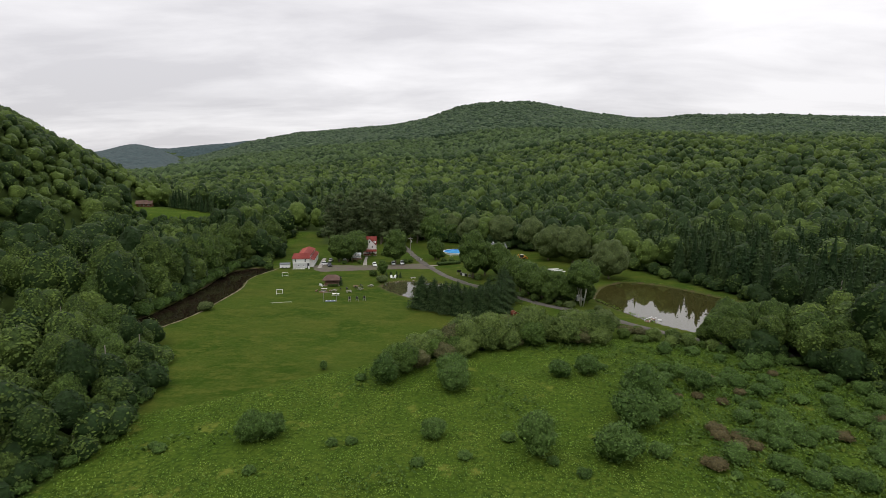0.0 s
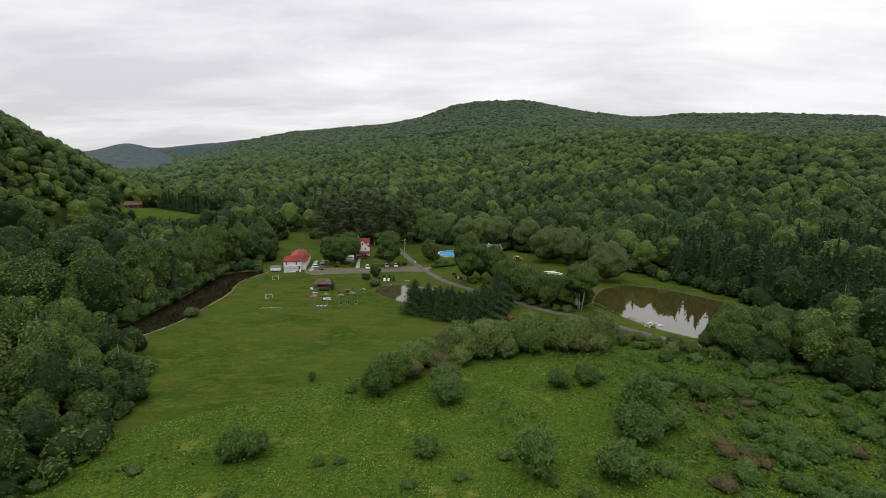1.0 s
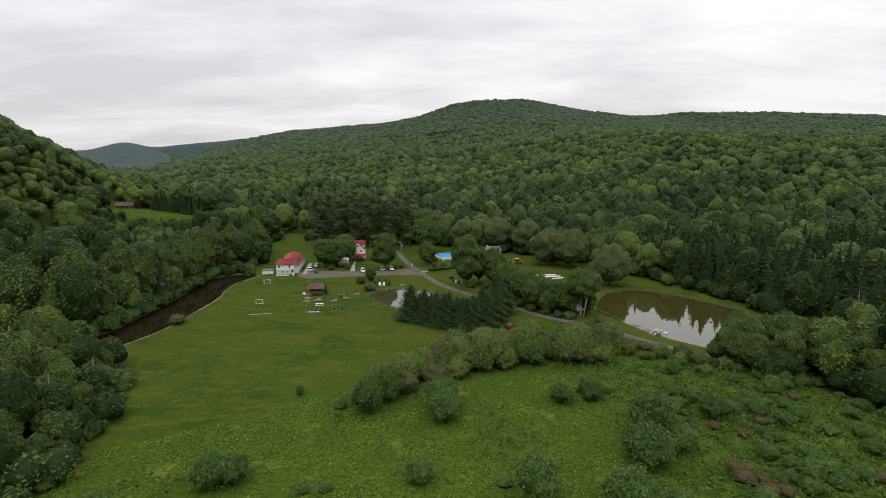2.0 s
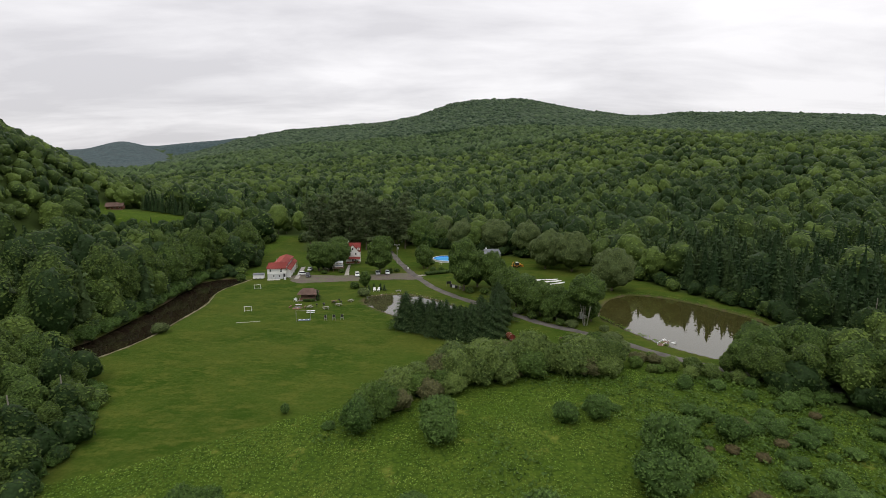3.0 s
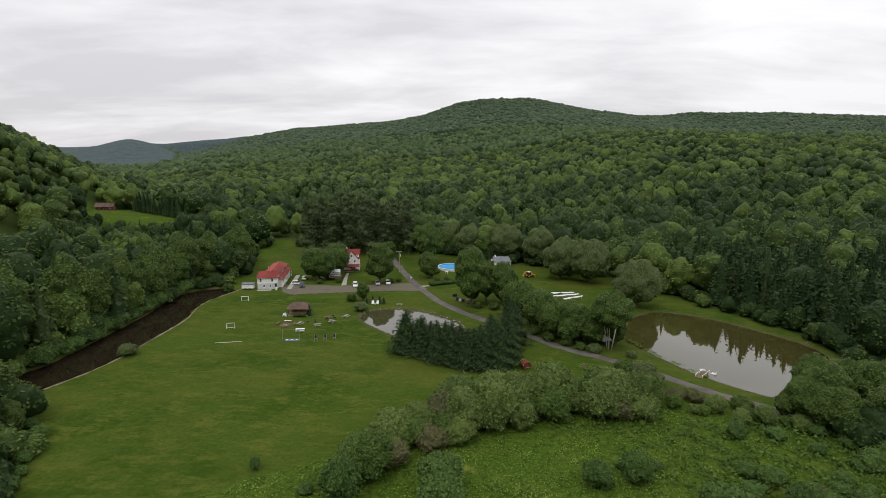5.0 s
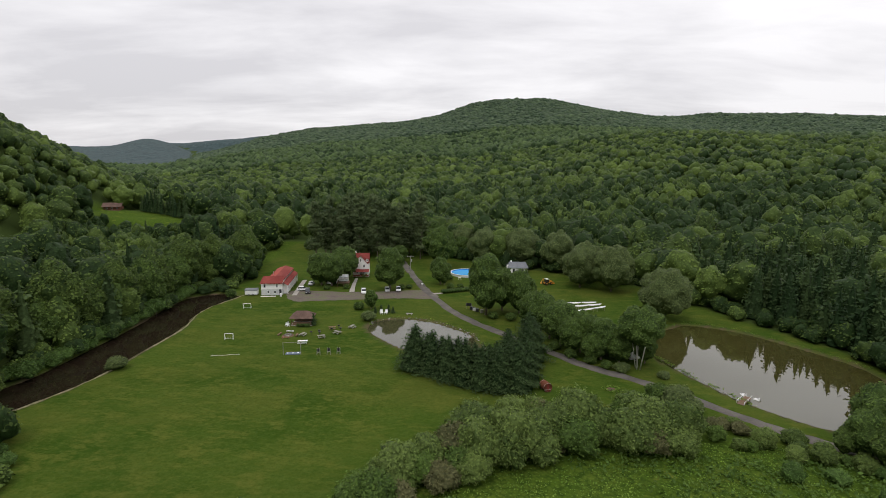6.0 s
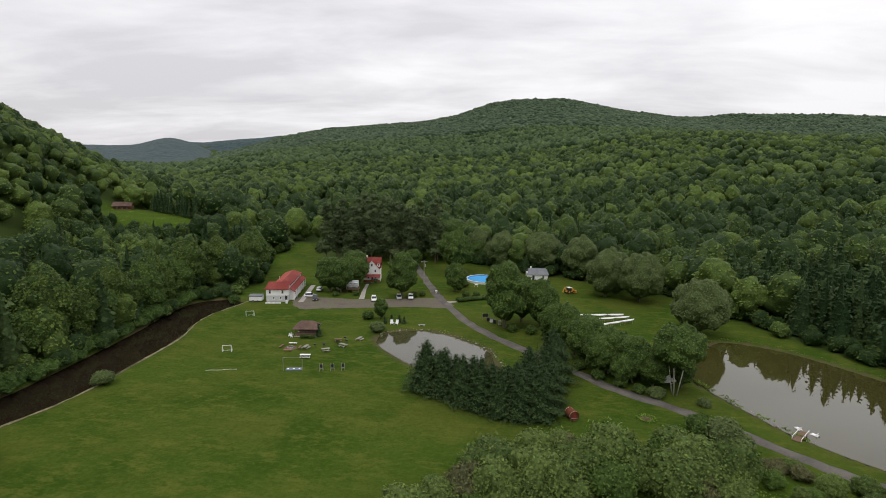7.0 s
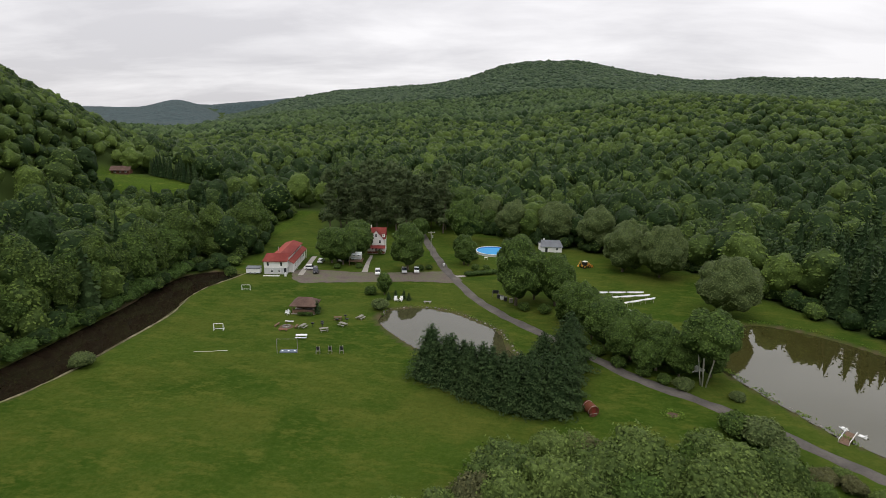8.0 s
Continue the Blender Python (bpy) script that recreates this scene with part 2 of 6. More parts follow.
def polygon_distance(x, y, poly):
    """Signed distance to a closed outline, negative inside."""
    p = np.asarray(poly, float)
    d = np.full(np.shape(x), 1e9)
    inside = np.zeros(np.shape(x), bool)
    for a, b in zip(p, np.roll(p, -1, 0)):
        e = b - a
        t = np.clip(((x - a[0]) * e[0] + (y - a[1]) * e[1]) / (e @ e), 0, 1)
        d = np.minimum(d, np.hypot(x - a[0] - t * e[0], y - a[1] - t * e[1]))
        hit = ((a[1] > y) != (b[1] > y)) & (x < a[0] + (y - a[1]) * e[0] / (e[1] if abs(e[1]) > 1e-9 else 1e-9))
        inside ^= hit
    return np.where(inside, -d, d)


def line_distance(x, y, pts):
    p = np.asarray(pts, float)
    d = np.full(np.shape(x), 1e9)
    for a, b in zip(p[:-1], p[1:]):
        e = b - a
        t = np.clip(((x - a[0]) * e[0] + (y - a[1]) * e[1]) / (e @ e), 0, 1)
        d = np.minimum(d, np.hypot(x - a[0] - t * e[0], y - a[1] - t * e[1]))
    return d


def rounded(poly, steps=4, closed=True):
    """A smooth curve through the corners of an outline."""
    p = [Vector((*q, 0)) for q in poly]
    n = len(p)
    outp = []
    for i in range(n if closed else n - 1):
        g = [p[(i + k) % n] if closed else p[min(max(i + k, 0), n - 1)] for k in (-1, 0, 1, 2)]
        for s in range(steps):
            t = s / steps
            v = 0.5 * ((2 * g[1]) + (-g[0] + g[2]) * t + (2 * g[0] - 5 * g[1] + 4 * g[2] - g[3]) * t * t + (-g[0] + 3 * g[1] - 3 * g[2] + g[3]) * t ** 3)
            outp.append((v.x, v.y))
    if not closed:
        outp.append(poly[-1])
    return outp


STREAM = rounded([(-76, 239), (-79.5, 226), (-79.5, 217), (-77, 205), (-77, 190), (-77.5, 172), (-82, 157), (-90, 146), (-104, 136), (-112, 142), (-98, 156), (-91, 170), (-90, 190), (-91, 212), (-92, 234), (-84, 242)])
POND = rounded([(-27.5, 210), (-26, 217), (-19, 220), (-11, 218), (-4, 212.5), (1, 207), (2.5, 199), (6, 193), (5, 190), (0, 194), (-8, 193), (-15, 195), (-22, 202)])
LAKE = rounded([(44.5, 197), (51, 213), (57.5, 219.5), (63, 222), (73, 217.5), (82, 207), (90, 192), (86, 176), (74, 164), (64, 163), (54, 173), (50, 181), (46.5, 189)])
ROAD = rounded([(-39, 345), (-33, 315), (-27, 292), (-21, 271), (-16, 255), (-11, 242), (-6, 230), (1, 218.5), (8, 210), (15, 202), (21, 195), (27, 188), (35, 181.8), (41, 176.3), (46.3, 170.4), (52.7, 163.6), (60, 157.5), (72, 150), (92, 141), (130, 128)], 5, False)
LOT = [(-61, 247), (-57, 234.5), (-47, 236), (-37, 238), (-25, 241), (-11, 242.5), (-15, 253), (-25, 251), (-40, 247.5)]
MOWN = rounded([(-84, 154), (-68, 132), (-60, 113), (-50, 116), (-42, 121), (-30, 131), (-20, 137), (-8, 148), (3, 163), (20, 168), (36, 160), (50, 158), (62, 152), (75, 155), (95, 180), (97, 205), (80, 232), (66, 262), (40, 290), (0, 320), (-25, 330), (-60, 350), (-90, 350), (-88, 300), (-82, 250), (-76, 239), (-79.5, 217), (-77, 190), (-77.5, 172)])
OPEN_LAND = [(-84, 155), (-68, 140), (-61, 127), (-56, 107), (-58, 80), (-50, 40), (-70, -180), (160, -180), (135, 60), (110, 105), (80, 128), (66, 146), (88, 160), (94, 188), (92, 204), (80, 226), (70, 250), (64, 264), (42, 285), (10, 300), (-20, 325), (-30, 345), (-38, 345), (-48, 318), (-60, 303), (-74, 303), (-84, 348), (-100, 348), (-95, 300), (-82, 262), (-84, 244), (-93, 236), (-91.5, 212), (-91, 190), (-91.5, 172), (-88, 158)]


def axis(lo, hi, near_lo, near_hi, step, grow=1.07):
    a = list(np.arange(near_lo, near_hi + step / 2, step))
    s, v = step, a[-1]
    while v < hi:
        s = min(s * grow, 90)
        v += s
        a.append(v)
    s, v = step, a[0]
    while v > lo:
        s = min(s * grow, 90)
        v -= s
        a.insert(0, v)
    return np.array(a)


CLEARINGS = [(-174, 341, 33, 18), (-201, 356, 11, 9), (-150, 490, 26, 34), (-57, 430, 7, 14)]


def forest_mask(x, y):
    f = ss(polygon_distance(x, y, OPEN_LAND), -1, 2)
    for cx, cy, rx, ry in CLEARINGS:
        f = f * ss(((x - cx) / rx) ** 2 + ((y - cy) / ry) ** 2, 0.8, 1.1)
    return f


gx, gy = np.meshgrid(axis(-4300, 4300, -118, 102, 1.7), axis(-900, 4950, 90, 296, 1.7))
gz = height(gx, gy)
for water in (STREAM, POND, LAKE):
    gz -= 1.3 * (1 - ss(polygon_distance(gx, gy, water), -1.6, 0.5))
gv = np.stack([gx, gy, gz], -1).reshape(-1, 3)
rows_n, cols_n = gx.shape
gi = np.arange(rows_n * cols_n).reshape(rows_n, cols_n)
gq = np.stack([gi[:-1, :-1], gi[:-1, 1:], gi[1:, 1:], gi[1:, :-1]], -1).reshape(-1, 4)
ground_mesh = array_mesh("ground", gv, gq)
for att, val in (("mown", 1 - ss(polygon_distance(gx, gy, MOWN), -1.2, 1.2)), ("forest", forest_mask(gx, gy)),
                 ("shore", np.maximum.reduce([1 - ss(polygon_distance(gx, gy, w), 0.0, e) for w, e in ((STREAM, 0.4), (POND, 1.1), (LAKE, 0.9))]))):
    a = ground_mesh.attributes.new(att, "FLOAT", "POINT")
    a.data.foreach_set("value", np.asarray(val, np.float32).ravel())
ground_mesh.shade_smooth()
ground = tagged(new("ground", ground_mesh), "mown green field, rough weedy meadow and wooded hills", "ground", kind="structure")


def ground_material():
    m = bpy.data.materials.new("grass_and_woodland_soil")
    m.use_nodes = True
    nt = m.node_tree
    b = nt.nodes["Principled BSDF"]
    b.inputs["Roughness"].default_value = 0.9
    b.inputs["Specular IOR Level"].default_value = 0.02
    geo = nt.nodes.new("ShaderNodeNewGeometry")

    def noise_of(scale, detail=4, rough=0.5, stretch=None):
        n = nt.nodes.new("ShaderNodeTexNoise")
        n.inputs["Scale"].default_value, n.inputs["Detail"].default_value, n.inputs["Roughness"].default_value = scale, detail, rough
        if stretch:
            mpn = nt.nodes.new("ShaderNodeMapping")
            mpn.inputs["Scale"].default_value = stretch
            mpn.inputs["Rotation"].default_value = (0, 0, 0.25)
            nt.links.new(geo.outputs["Position"], mpn.inputs["Vector"])
            nt.links.new(mpn.outputs[0], n.inputs["Vector"])
        else:
            nt.links.new(geo.outputs["Position"], n.inputs["Vector"])
        return n.outputs["Fac"]

    def step(fac, lo, hi, top=1.0):
        r = nt.nodes.new("ShaderNodeMapRange")
        r.inputs["From Min"].default_value, r.inputs["From Max"].default_value = lo, hi
        r.inputs["To Max"].default_value = top
        nt.links.new(fac, r.inputs["Value"])
        return r.outputs[0]

    def mix(fac, a, c):
        x = nt.nodes.new("ShaderNodeMix")
        x.data_type = "RGBA"
        for key, v in (("Factor", fac), ("A", a), ("B", c)):
            if isinstance(v, tuple):
                x.inputs[key].default_value = (*v, 1)
            else:
                nt.links.new(v, x.inputs[key])
        return x.outputs["Result"]

    def attr(name):
        a = nt.nodes.new("ShaderNodeAttribute")
        a.attribute_name = name
        return a.outputs["Fac"]

    lawn = mix(step(noise_of(0.055, 5, 0.6), 0.4, 0.62), (0.043, 0.074, 0.008), (0.070, 0.090, 0.013))
    lawn = mix(step(noise_of(0.03, 5, 0.6, (0.5, 1.8, 1)), 0.47, 0.66), lawn, (0.107, 0.102, 0.020))
    lawn = mix(step(noise_of(0.6, 5, 0.7, (0.7, 1.4, 1)), 0.45, 0.75), lawn, (0.073, 0.103, 0.020))
    lawn = mix(step(noise_of(1.6, 4, 0.65), 0.3, 0.8), lawn, (0.034, 0.066, 0.008))
    lawn = mix(step(noise_of(5.0, 4, 0.7), 0.4, 0.75, 0.6), lawn, (0.061, 0.088, 0.015))
    rough = mix(step(noise_of(0.09, 5, 0.6), 0.38, 0.62), (0.066, 0.108, 0.012), (0.113, 0.147, 0.022))
    rough = mix(step(noise_of(0.9, 6, 0.7), 0.35, 0.7), (0.046, 0.084, 0.010), rough)
    # tufts: light leaf rosettes, the shade of the hollows between them painted dark
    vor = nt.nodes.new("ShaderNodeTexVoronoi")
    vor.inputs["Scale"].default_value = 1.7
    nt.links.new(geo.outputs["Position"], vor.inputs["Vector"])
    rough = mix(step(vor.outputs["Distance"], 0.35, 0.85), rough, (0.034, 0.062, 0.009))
    rough = mix(step(noise_of(0.16, 5, 0.65), 0.6, 0.72), rough, (0.155, 0.172, 0.032))
    vor2 = nt.nodes.new("ShaderNodeTexVoronoi")
    vor2.inputs["Scale"].default_value = 0.55
    nt.links.new(geo.outputs["Position"], vor2.inputs["Vector"])
    lawn = mix(step(vor2.outputs["Distance"], 0.1, 2.2), lawn, (0.032, 0.062, 0.008))
    # dry yellowish stretches, lush dark ones and mowing streaks
    lawn = mix(step(noise_of(0.028, 6, 0.65, (0.6, 1.4, 1)), 0.5, 0.7, 0.6), lawn, (0.086, 0.088, 0.017))
    lawn = mix(step(noise_of(0.05, 6, 0.65), 0.47, 0.6, 0.85), lawn, (0.025, 0.055, 0.006))
    lawn = mix(step(noise_of(0.22, 6, 0.75, (0.7, 1.4, 1)), 0.5, 0.62, 0.8), lawn, (0.088, 0.101, 0.018))
    lawn = mix(step(noise_of(0.8, 6, 0.75, (0.8, 1.25, 1)), 0.48, 0.7, 0.6), lawn, (0.073, 0.101, 0.018))
    lawn = mix(step(noise_of(1.3, 6, 0.75), 0.46, 0.68, 0.6), lawn, (0.030, 0.056, 0.006))
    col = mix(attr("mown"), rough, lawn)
    col = mix(attr("shore"), col, (0.085, 0.068, 0.04))
    col = mix(attr("forest"), col, (0.045, 0.068, 0.018))
    nt.links.new(col, b.inputs["Base Color"])
    bp = nt.nodes.new("ShaderNodeBump")
    bp.inputs["Strength"].default_value, bp.inputs["Distance"].default_value = 0.6, 0.25
    nt.links.new(noise_of(2.2, 6, 0.7), bp.inputs["Height"])
    nt.links.new(bp.outputs[0], b.inputs["Normal"])
    return m


ground_mesh.materials.append(ground_material())


# ---- water ----
def water_material(name, mud, rough, ior=1.4):
    m = bpy.data.materials.new(name)
    m.use_nodes = True
    nt = m.node_tree
    b = nt.nodes["Principled BSDF"]
    b.inputs["Base Color"].default_value = (*mud, 1)
    b.inputs["Roughness"].default_value = rough
    b.inputs["IOR"].default_value = ior
    b.inputs["Specular IOR Level"].default_value = 0.6
    geo = nt.nodes.new("ShaderNodeNewGeometry")
    n = nt.nodes.new("ShaderNodeTexNoise")
    n.inputs["Scale"].default_value, n.inputs["Detail"].default_value = 1.2, 3
    nt.links.new(geo.outputs["Position"], n.inputs["Vector"])
    bp = nt.nodes.new("ShaderNodeBump")
    bp.inputs["Strength"].default_value, bp.inputs["Distance"].default_value = 0.04, 0.02
    nt.links.new(n.outputs["Fac"], bp.inputs["Height"])
    nt.links.new(bp.outputs[0], b.inputs["Normal"])
    return m


def flat_sheet(name, poly, z, mat, grow=0.0):
    bm = bmesh.new()
    p = np.array(poly)
    c = p.mean(0)
    vs = [bm.verts.new((*(c + (q - c) * (1 + grow / np.linalg.norm(q - c))), z)) for q in p]
    f = bm.faces.new(vs)
    bmesh.ops.triangulate(bm, faces=[f])
    bmesh.ops.recalc_face_normals(bm, faces=bm.faces[:])
    if bm.faces[:][0].normal.z < 0:
        bmesh.ops.reverse_faces(bm, faces=bm.faces[:])
    return part(name, bm, mat)


MUD = water_material("murky_pond_water", (0.042, 0.039, 0.011), 0.012, 1.62)
# the stream's near-black base stands in for reflections of dark trees
DARK_WATER = water_material("dark_stream_water", (0.016, 0.011, 0.007), 0.03)
tagged(flat_sheet("water_pond_small", POND, -0.35, water_material("pale_murky_pond_water", (0.052, 0.050, 0.024), 0.012, 1.8)), "still grey-brown water of a small farm pond", "pond", kind="structure")
tagged(flat_sheet("water_pond_large", LAKE, -0.35, MUD), "still brown water of a large farm pond", "pond", kind="structure")
tagged(flat_sheet("water_stream", STREAM, -0.45, DARK_WATER), "dark slow stream along the field", "stream", kind="structure")


# ---- road, gravel yard ----
def ribbon(name, pts, width, z, mat, seed=1):
    r = np.random.RandomState(seed)
    bm = bmesh.new()
    p = np.array(pts)
    t = np.gradient(p, axis=0)
    t /= np.linalg.norm(t, axis=1)[:, None]
    n = np.stack([-t[:, 1], t[:, 0]], 1)
    rows = []
    for q, m in zip(p, n):
        w = width / 2 + r.uniform(-0.3, 0.2, 2)
        rows.append([bm.verts.new((*(q + m * o), height(*(q + m * o)) + h)) for o, h in ((w[0], z - 0.2), (w[0] - 0.15, z), (0, z + 0.05), (-w[1] + 0.15, z), (-w[1], z - 0.2))])
    for a, b in zip(rows[:-1], rows[1:]):
        for k in range(4):
            bm.faces.new((a[k], a[k + 1], b[k + 1], b[k]))
    bmesh.ops.recalc_face_normals(bm, faces=bm.faces[:])
    return part(name, bm, mat, smooth=True)


ASPHALT = material("worn_grey_asphalt", (0.088, 0.080, 0.071), 0.9, grain=3.0, vary=0.25, big=0.25, second=(0.112, 0.101, 0.088), bump=0.2)
GRAVEL = material("brownish_gravel", (0.125, 0.100, 0.085), 0.95, grain=2.2, vary=0.35, big=0.3, second=(0.090, 0.092, 0.050), bump=0.4)
BANK = material("pale_bank_earth", (0.22, 0.195, 0.120), 0.95, grain=1.6, vary=0.5, big=0.35, second=(0.085, 0.095, 0.035), bump=0.4)
tagged(ribbon("trim_bank", rounded([(-74.5, 241.5), (-78.6, 226), (-78.8, 217), (-76.3, 205), (-76.2, 190), (-76.8, 172), (-81.4, 157)], 9, False), 0.55, 0.06, BANK, 4), "narrow pale earth edge of the stream bank", "bank", kind="structure")
tagged(ribbon("ground_creek_bed", rounded([(-3, 336), (4, 325), (9, 317), (15, 312)], 6, False), 3.5, 0.05, material("pale_creek_gravel", (0.27, 0.255, 0.235), 0.95, grain=1.6, vary=0.4, second=(0.17, 0.15, 0.12), bump=0.5), 5), "pale gravel bed of a dry creek", "creek bed", kind="structure")
tagged(ribbon("road", ROAD, 3.1, 0.06, ASPHALT), "narrow worn grey asphalt farm lane", "road", kind="structure")
tagged(flat_sheet("pavement_yard", [(a + random.uniform(-0.5, 0.5), b + random.uniform(-0.35, 0.35)) for a, b in rounded(LOT, 9)], 0.045, GRAVEL), "brownish gravel parking yard before the farmhouse", "parking lot", kind="structure")


# ---- foliage built from many small bent leaf clumps ----
def clumps(rng, centres, normals, size, tint, flat=0.7):
    """Bent four-cornered leaf clumps at the given places. Returns verts, tris, tint."""
    n = len(centres)
    nrm = normals + rng.normal(0, flat, (n, 3))
    nrm /= np.linalg.norm(nrm, axis=1)[:, None] + 1e-9
    a = np.cross(nrm, rng.normal(0, 1, (n, 3)))
    a /= np.linalg.norm(a, axis=1)[:, None] + 1e-9
    b = np.cross(nrm, a)
    s = size * rng.uniform(0.6, 1.35, (n, 1))
    q = rng.uniform(0.4, 0.85, (n, 1))
    bend = nrm * s * rng.uniform(-0.25, 0.1, (n, 1))
    v = np.stack([centres - a * s, centres - b * s * q + bend, centres + a * s, centres + b * s * q + bend], 1).reshape(-1, 3)
    i = np.arange(n)[:, None] * 4
    t = np.concatenate([i + (0, 1, 2), i + (0, 2, 3)])
    return v, t, np.repeat(tint, 4)


def ico(sub):
    bm = bmesh.new()
    bmesh.ops.create_icosphere(bm, subdivisions=sub, radius=1)
    v = np.array([x.co[:] for x in bm.verts])
    f = np.array([[q.index for q in p.verts] for p in bm.faces])
    bm.free()
    return v, f


ICO1, ICO2 = ico(1), ico(2)


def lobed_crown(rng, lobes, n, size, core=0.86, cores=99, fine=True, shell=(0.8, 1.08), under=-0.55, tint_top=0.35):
    """A crown of overlapping lobes (x, y, z, rx, rz), each a shell of leaf clumps round a core painted dim."""
    vs, ts, tn, base = [], [], [], 0
    area = np.array([l[3] * (l[3] + l[4]) for l in lobes])
    zs = [l[2] for l in lobes]
    for j, (l, m) in enumerate(zip(lobes, np.maximum(4, (n * area / area.sum()).astype(int)))):
        c, r = np.array(l[:3]), np.array([l[3], l[3], l[4]])
        d = rng.normal(0, 1, (m * 2, 3))
        d /= np.linalg.norm(d, axis=1)[:, None]
        d = d[d[:, 2] > under][:m]
        ruffle = 1 + 0.13 * np.sin(5 * d[:, 0] + 7 * d[:, 2] + rng.uniform(0, 6)) * np.sin(6 * d[:, 1] + rng.uniform(0, 6))
        pos = c + d * r * (ruffle * rng.uniform(*shell, len(d)))[:, None]
        nr = d / r
        nr /= np.linalg.norm(nr, axis=1)[:, None]
        nr[:, 2] += 0.3
        # tint rises with height: light from above is painted into leaves and core
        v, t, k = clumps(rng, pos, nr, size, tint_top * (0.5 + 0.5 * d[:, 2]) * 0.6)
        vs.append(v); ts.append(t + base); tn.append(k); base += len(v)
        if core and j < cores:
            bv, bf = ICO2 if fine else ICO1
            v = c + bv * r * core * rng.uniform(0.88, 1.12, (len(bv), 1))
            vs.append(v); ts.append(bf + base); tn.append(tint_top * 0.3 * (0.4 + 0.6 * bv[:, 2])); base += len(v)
    return np.concatenate(vs), np.concatenate(ts), np.concatenate(tn)


def limbs(rng, h, r, tips, bent=0.06):
    """A tapered, slightly bent trunk with limbs that reach into the crown."""
    bm = bmesh.new()

    def tube(a, b, ra, rb, seg=7, bow=0.0):
        a, b = Vector(a), Vector(b)
        side = Vector((rng.uniform(-1, 1), rng.uniform(-1, 1), 0)) * bow
        ring, prev = [], None
        for k in range(4):
            t = k / 3
            c = a.lerp(b, t) + side * math.sin(math.pi * t)
            ax = (b - a).normalized()
            u = ax.orthogonal().normalized()
            w = ax.cross(u)
            rad = ra + (rb - ra) * t
            ring = [bm.verts.new(c + (u * math.cos(6.283 * j / seg) + w * math.sin(6.283 * j / seg)) * rad) for j in range(seg)]
            if prev:
                for j in range(seg):
                    bm.faces.new((prev[j], prev[(j + 1) % seg], ring[(j + 1) % seg], ring[j]))
            prev = ring
        bm.faces.new(prev)

    tube((0, 0, -0.3), (rng.uniform(-bent, bent) * h, rng.uniform(-bent, bent) * h, h * 0.75), r, r * 0.3, 8, 0.02 * h)
    for tip in tips:
        z0 = min(tip[2] * 0.75, h * 0.62) * rng.uniform(0.55, 0.95)
        tube((0, 0, z0), (tip[0] * 0.8, tip[1] * 0.8, tip[2]), r * 0.42, r * 0.1, 5, 0.03 * h)
    return bm


def make_tree(name, crown, trunk_bm, leaf, bark, label="", category="tree"):
    """An Empty at the foot with trunk and crown under it."""
    root = new(name)
    part("trunk", trunk_bm, bark, root, smooth=True)
    v, t, k = crown
    me = array_mesh("crown", v, None, t, k)
    me.materials.append(leaf)
    ob = new("crown", me)
    ob.parent = root
    return tagged(root, label, category)


def ico_at(sub, cache={}):
    if sub not in cache:
        cache[sub] = ico(sub)
    return cache[sub]


def bulged(rng, sub, c, lobes, lump=0.1, floor=None):
    """The outer skin of many overlapping round boughs, seen from the middle c: verts, and tris."""
    d, f = ico_at(sub)
    c = np.asarray(c, float)
    far = np.full(len(d), 0.05)
    for l in lobes:
        r = np.array([l[3], l[3], l[4]])
        q, o = d / r, (c - np.array(l[:3])) / r
        a, b, k = (q * q).sum(1), (q * o).sum(1), (o * o).sum() - 1
        disc = b * b - a * k
        hit = np.where(disc > 0, (-b + np.sqrt(np.maximum(disc, 0))) / a, 0.0)
        far = np.maximum(far, hit)
    far = far * (1 + lump * rng.uniform(-1, 1, len(d)) * rng.uniform(0.3, 1.2, len(d)))
    v = c + d * far[:, None]
    if floor is not None:
        v[:, 2] = np.maximum(v[:, 2], floor)
    return v, f


def leaves_on(rng, v, f, n, size, out=0.1, flat=0.4, under=-0.3):
    """Leaf sprays that stand a little proud of a crown's skin. Returns their verts, tris and the heights of their faces."""
    p = v[f]
    nr = np.cross(p[:, 1] - p[:, 0], p[:, 2] - p[:, 0])
    area = np.linalg.norm(nr, axis=1)
    nr = nr / (area[:, None] + 1e-9)
    area = area * (nr[:, 2] > under)
    k = rng.choice(len(f), n, p=area / area.sum())
    w = rng.dirichlet((1, 1, 1), n)
    pos = (p[k] * w[:, :, None]).sum(1) + nr[k] * (size * rng.uniform(-0.3, 1.2, n) + out * rng.uniform(0, 1, n))[:, None]
    up = nr[k].copy()
    up[:, 2] += 0.7
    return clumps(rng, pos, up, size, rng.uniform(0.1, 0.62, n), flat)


def crown_of(rng, c, lobes, sub, n, size, flat=0.42, floor=None, out=0.1, lump=0.1):
    """A leafy crown: an inner skin over its boughs, painted dark for the shade inside, and lighter sprays standing on
    it.
    """
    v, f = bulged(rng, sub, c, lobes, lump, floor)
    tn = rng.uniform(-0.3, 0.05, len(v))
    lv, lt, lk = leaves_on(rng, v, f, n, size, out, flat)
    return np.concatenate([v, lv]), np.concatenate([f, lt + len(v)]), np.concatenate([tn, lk])


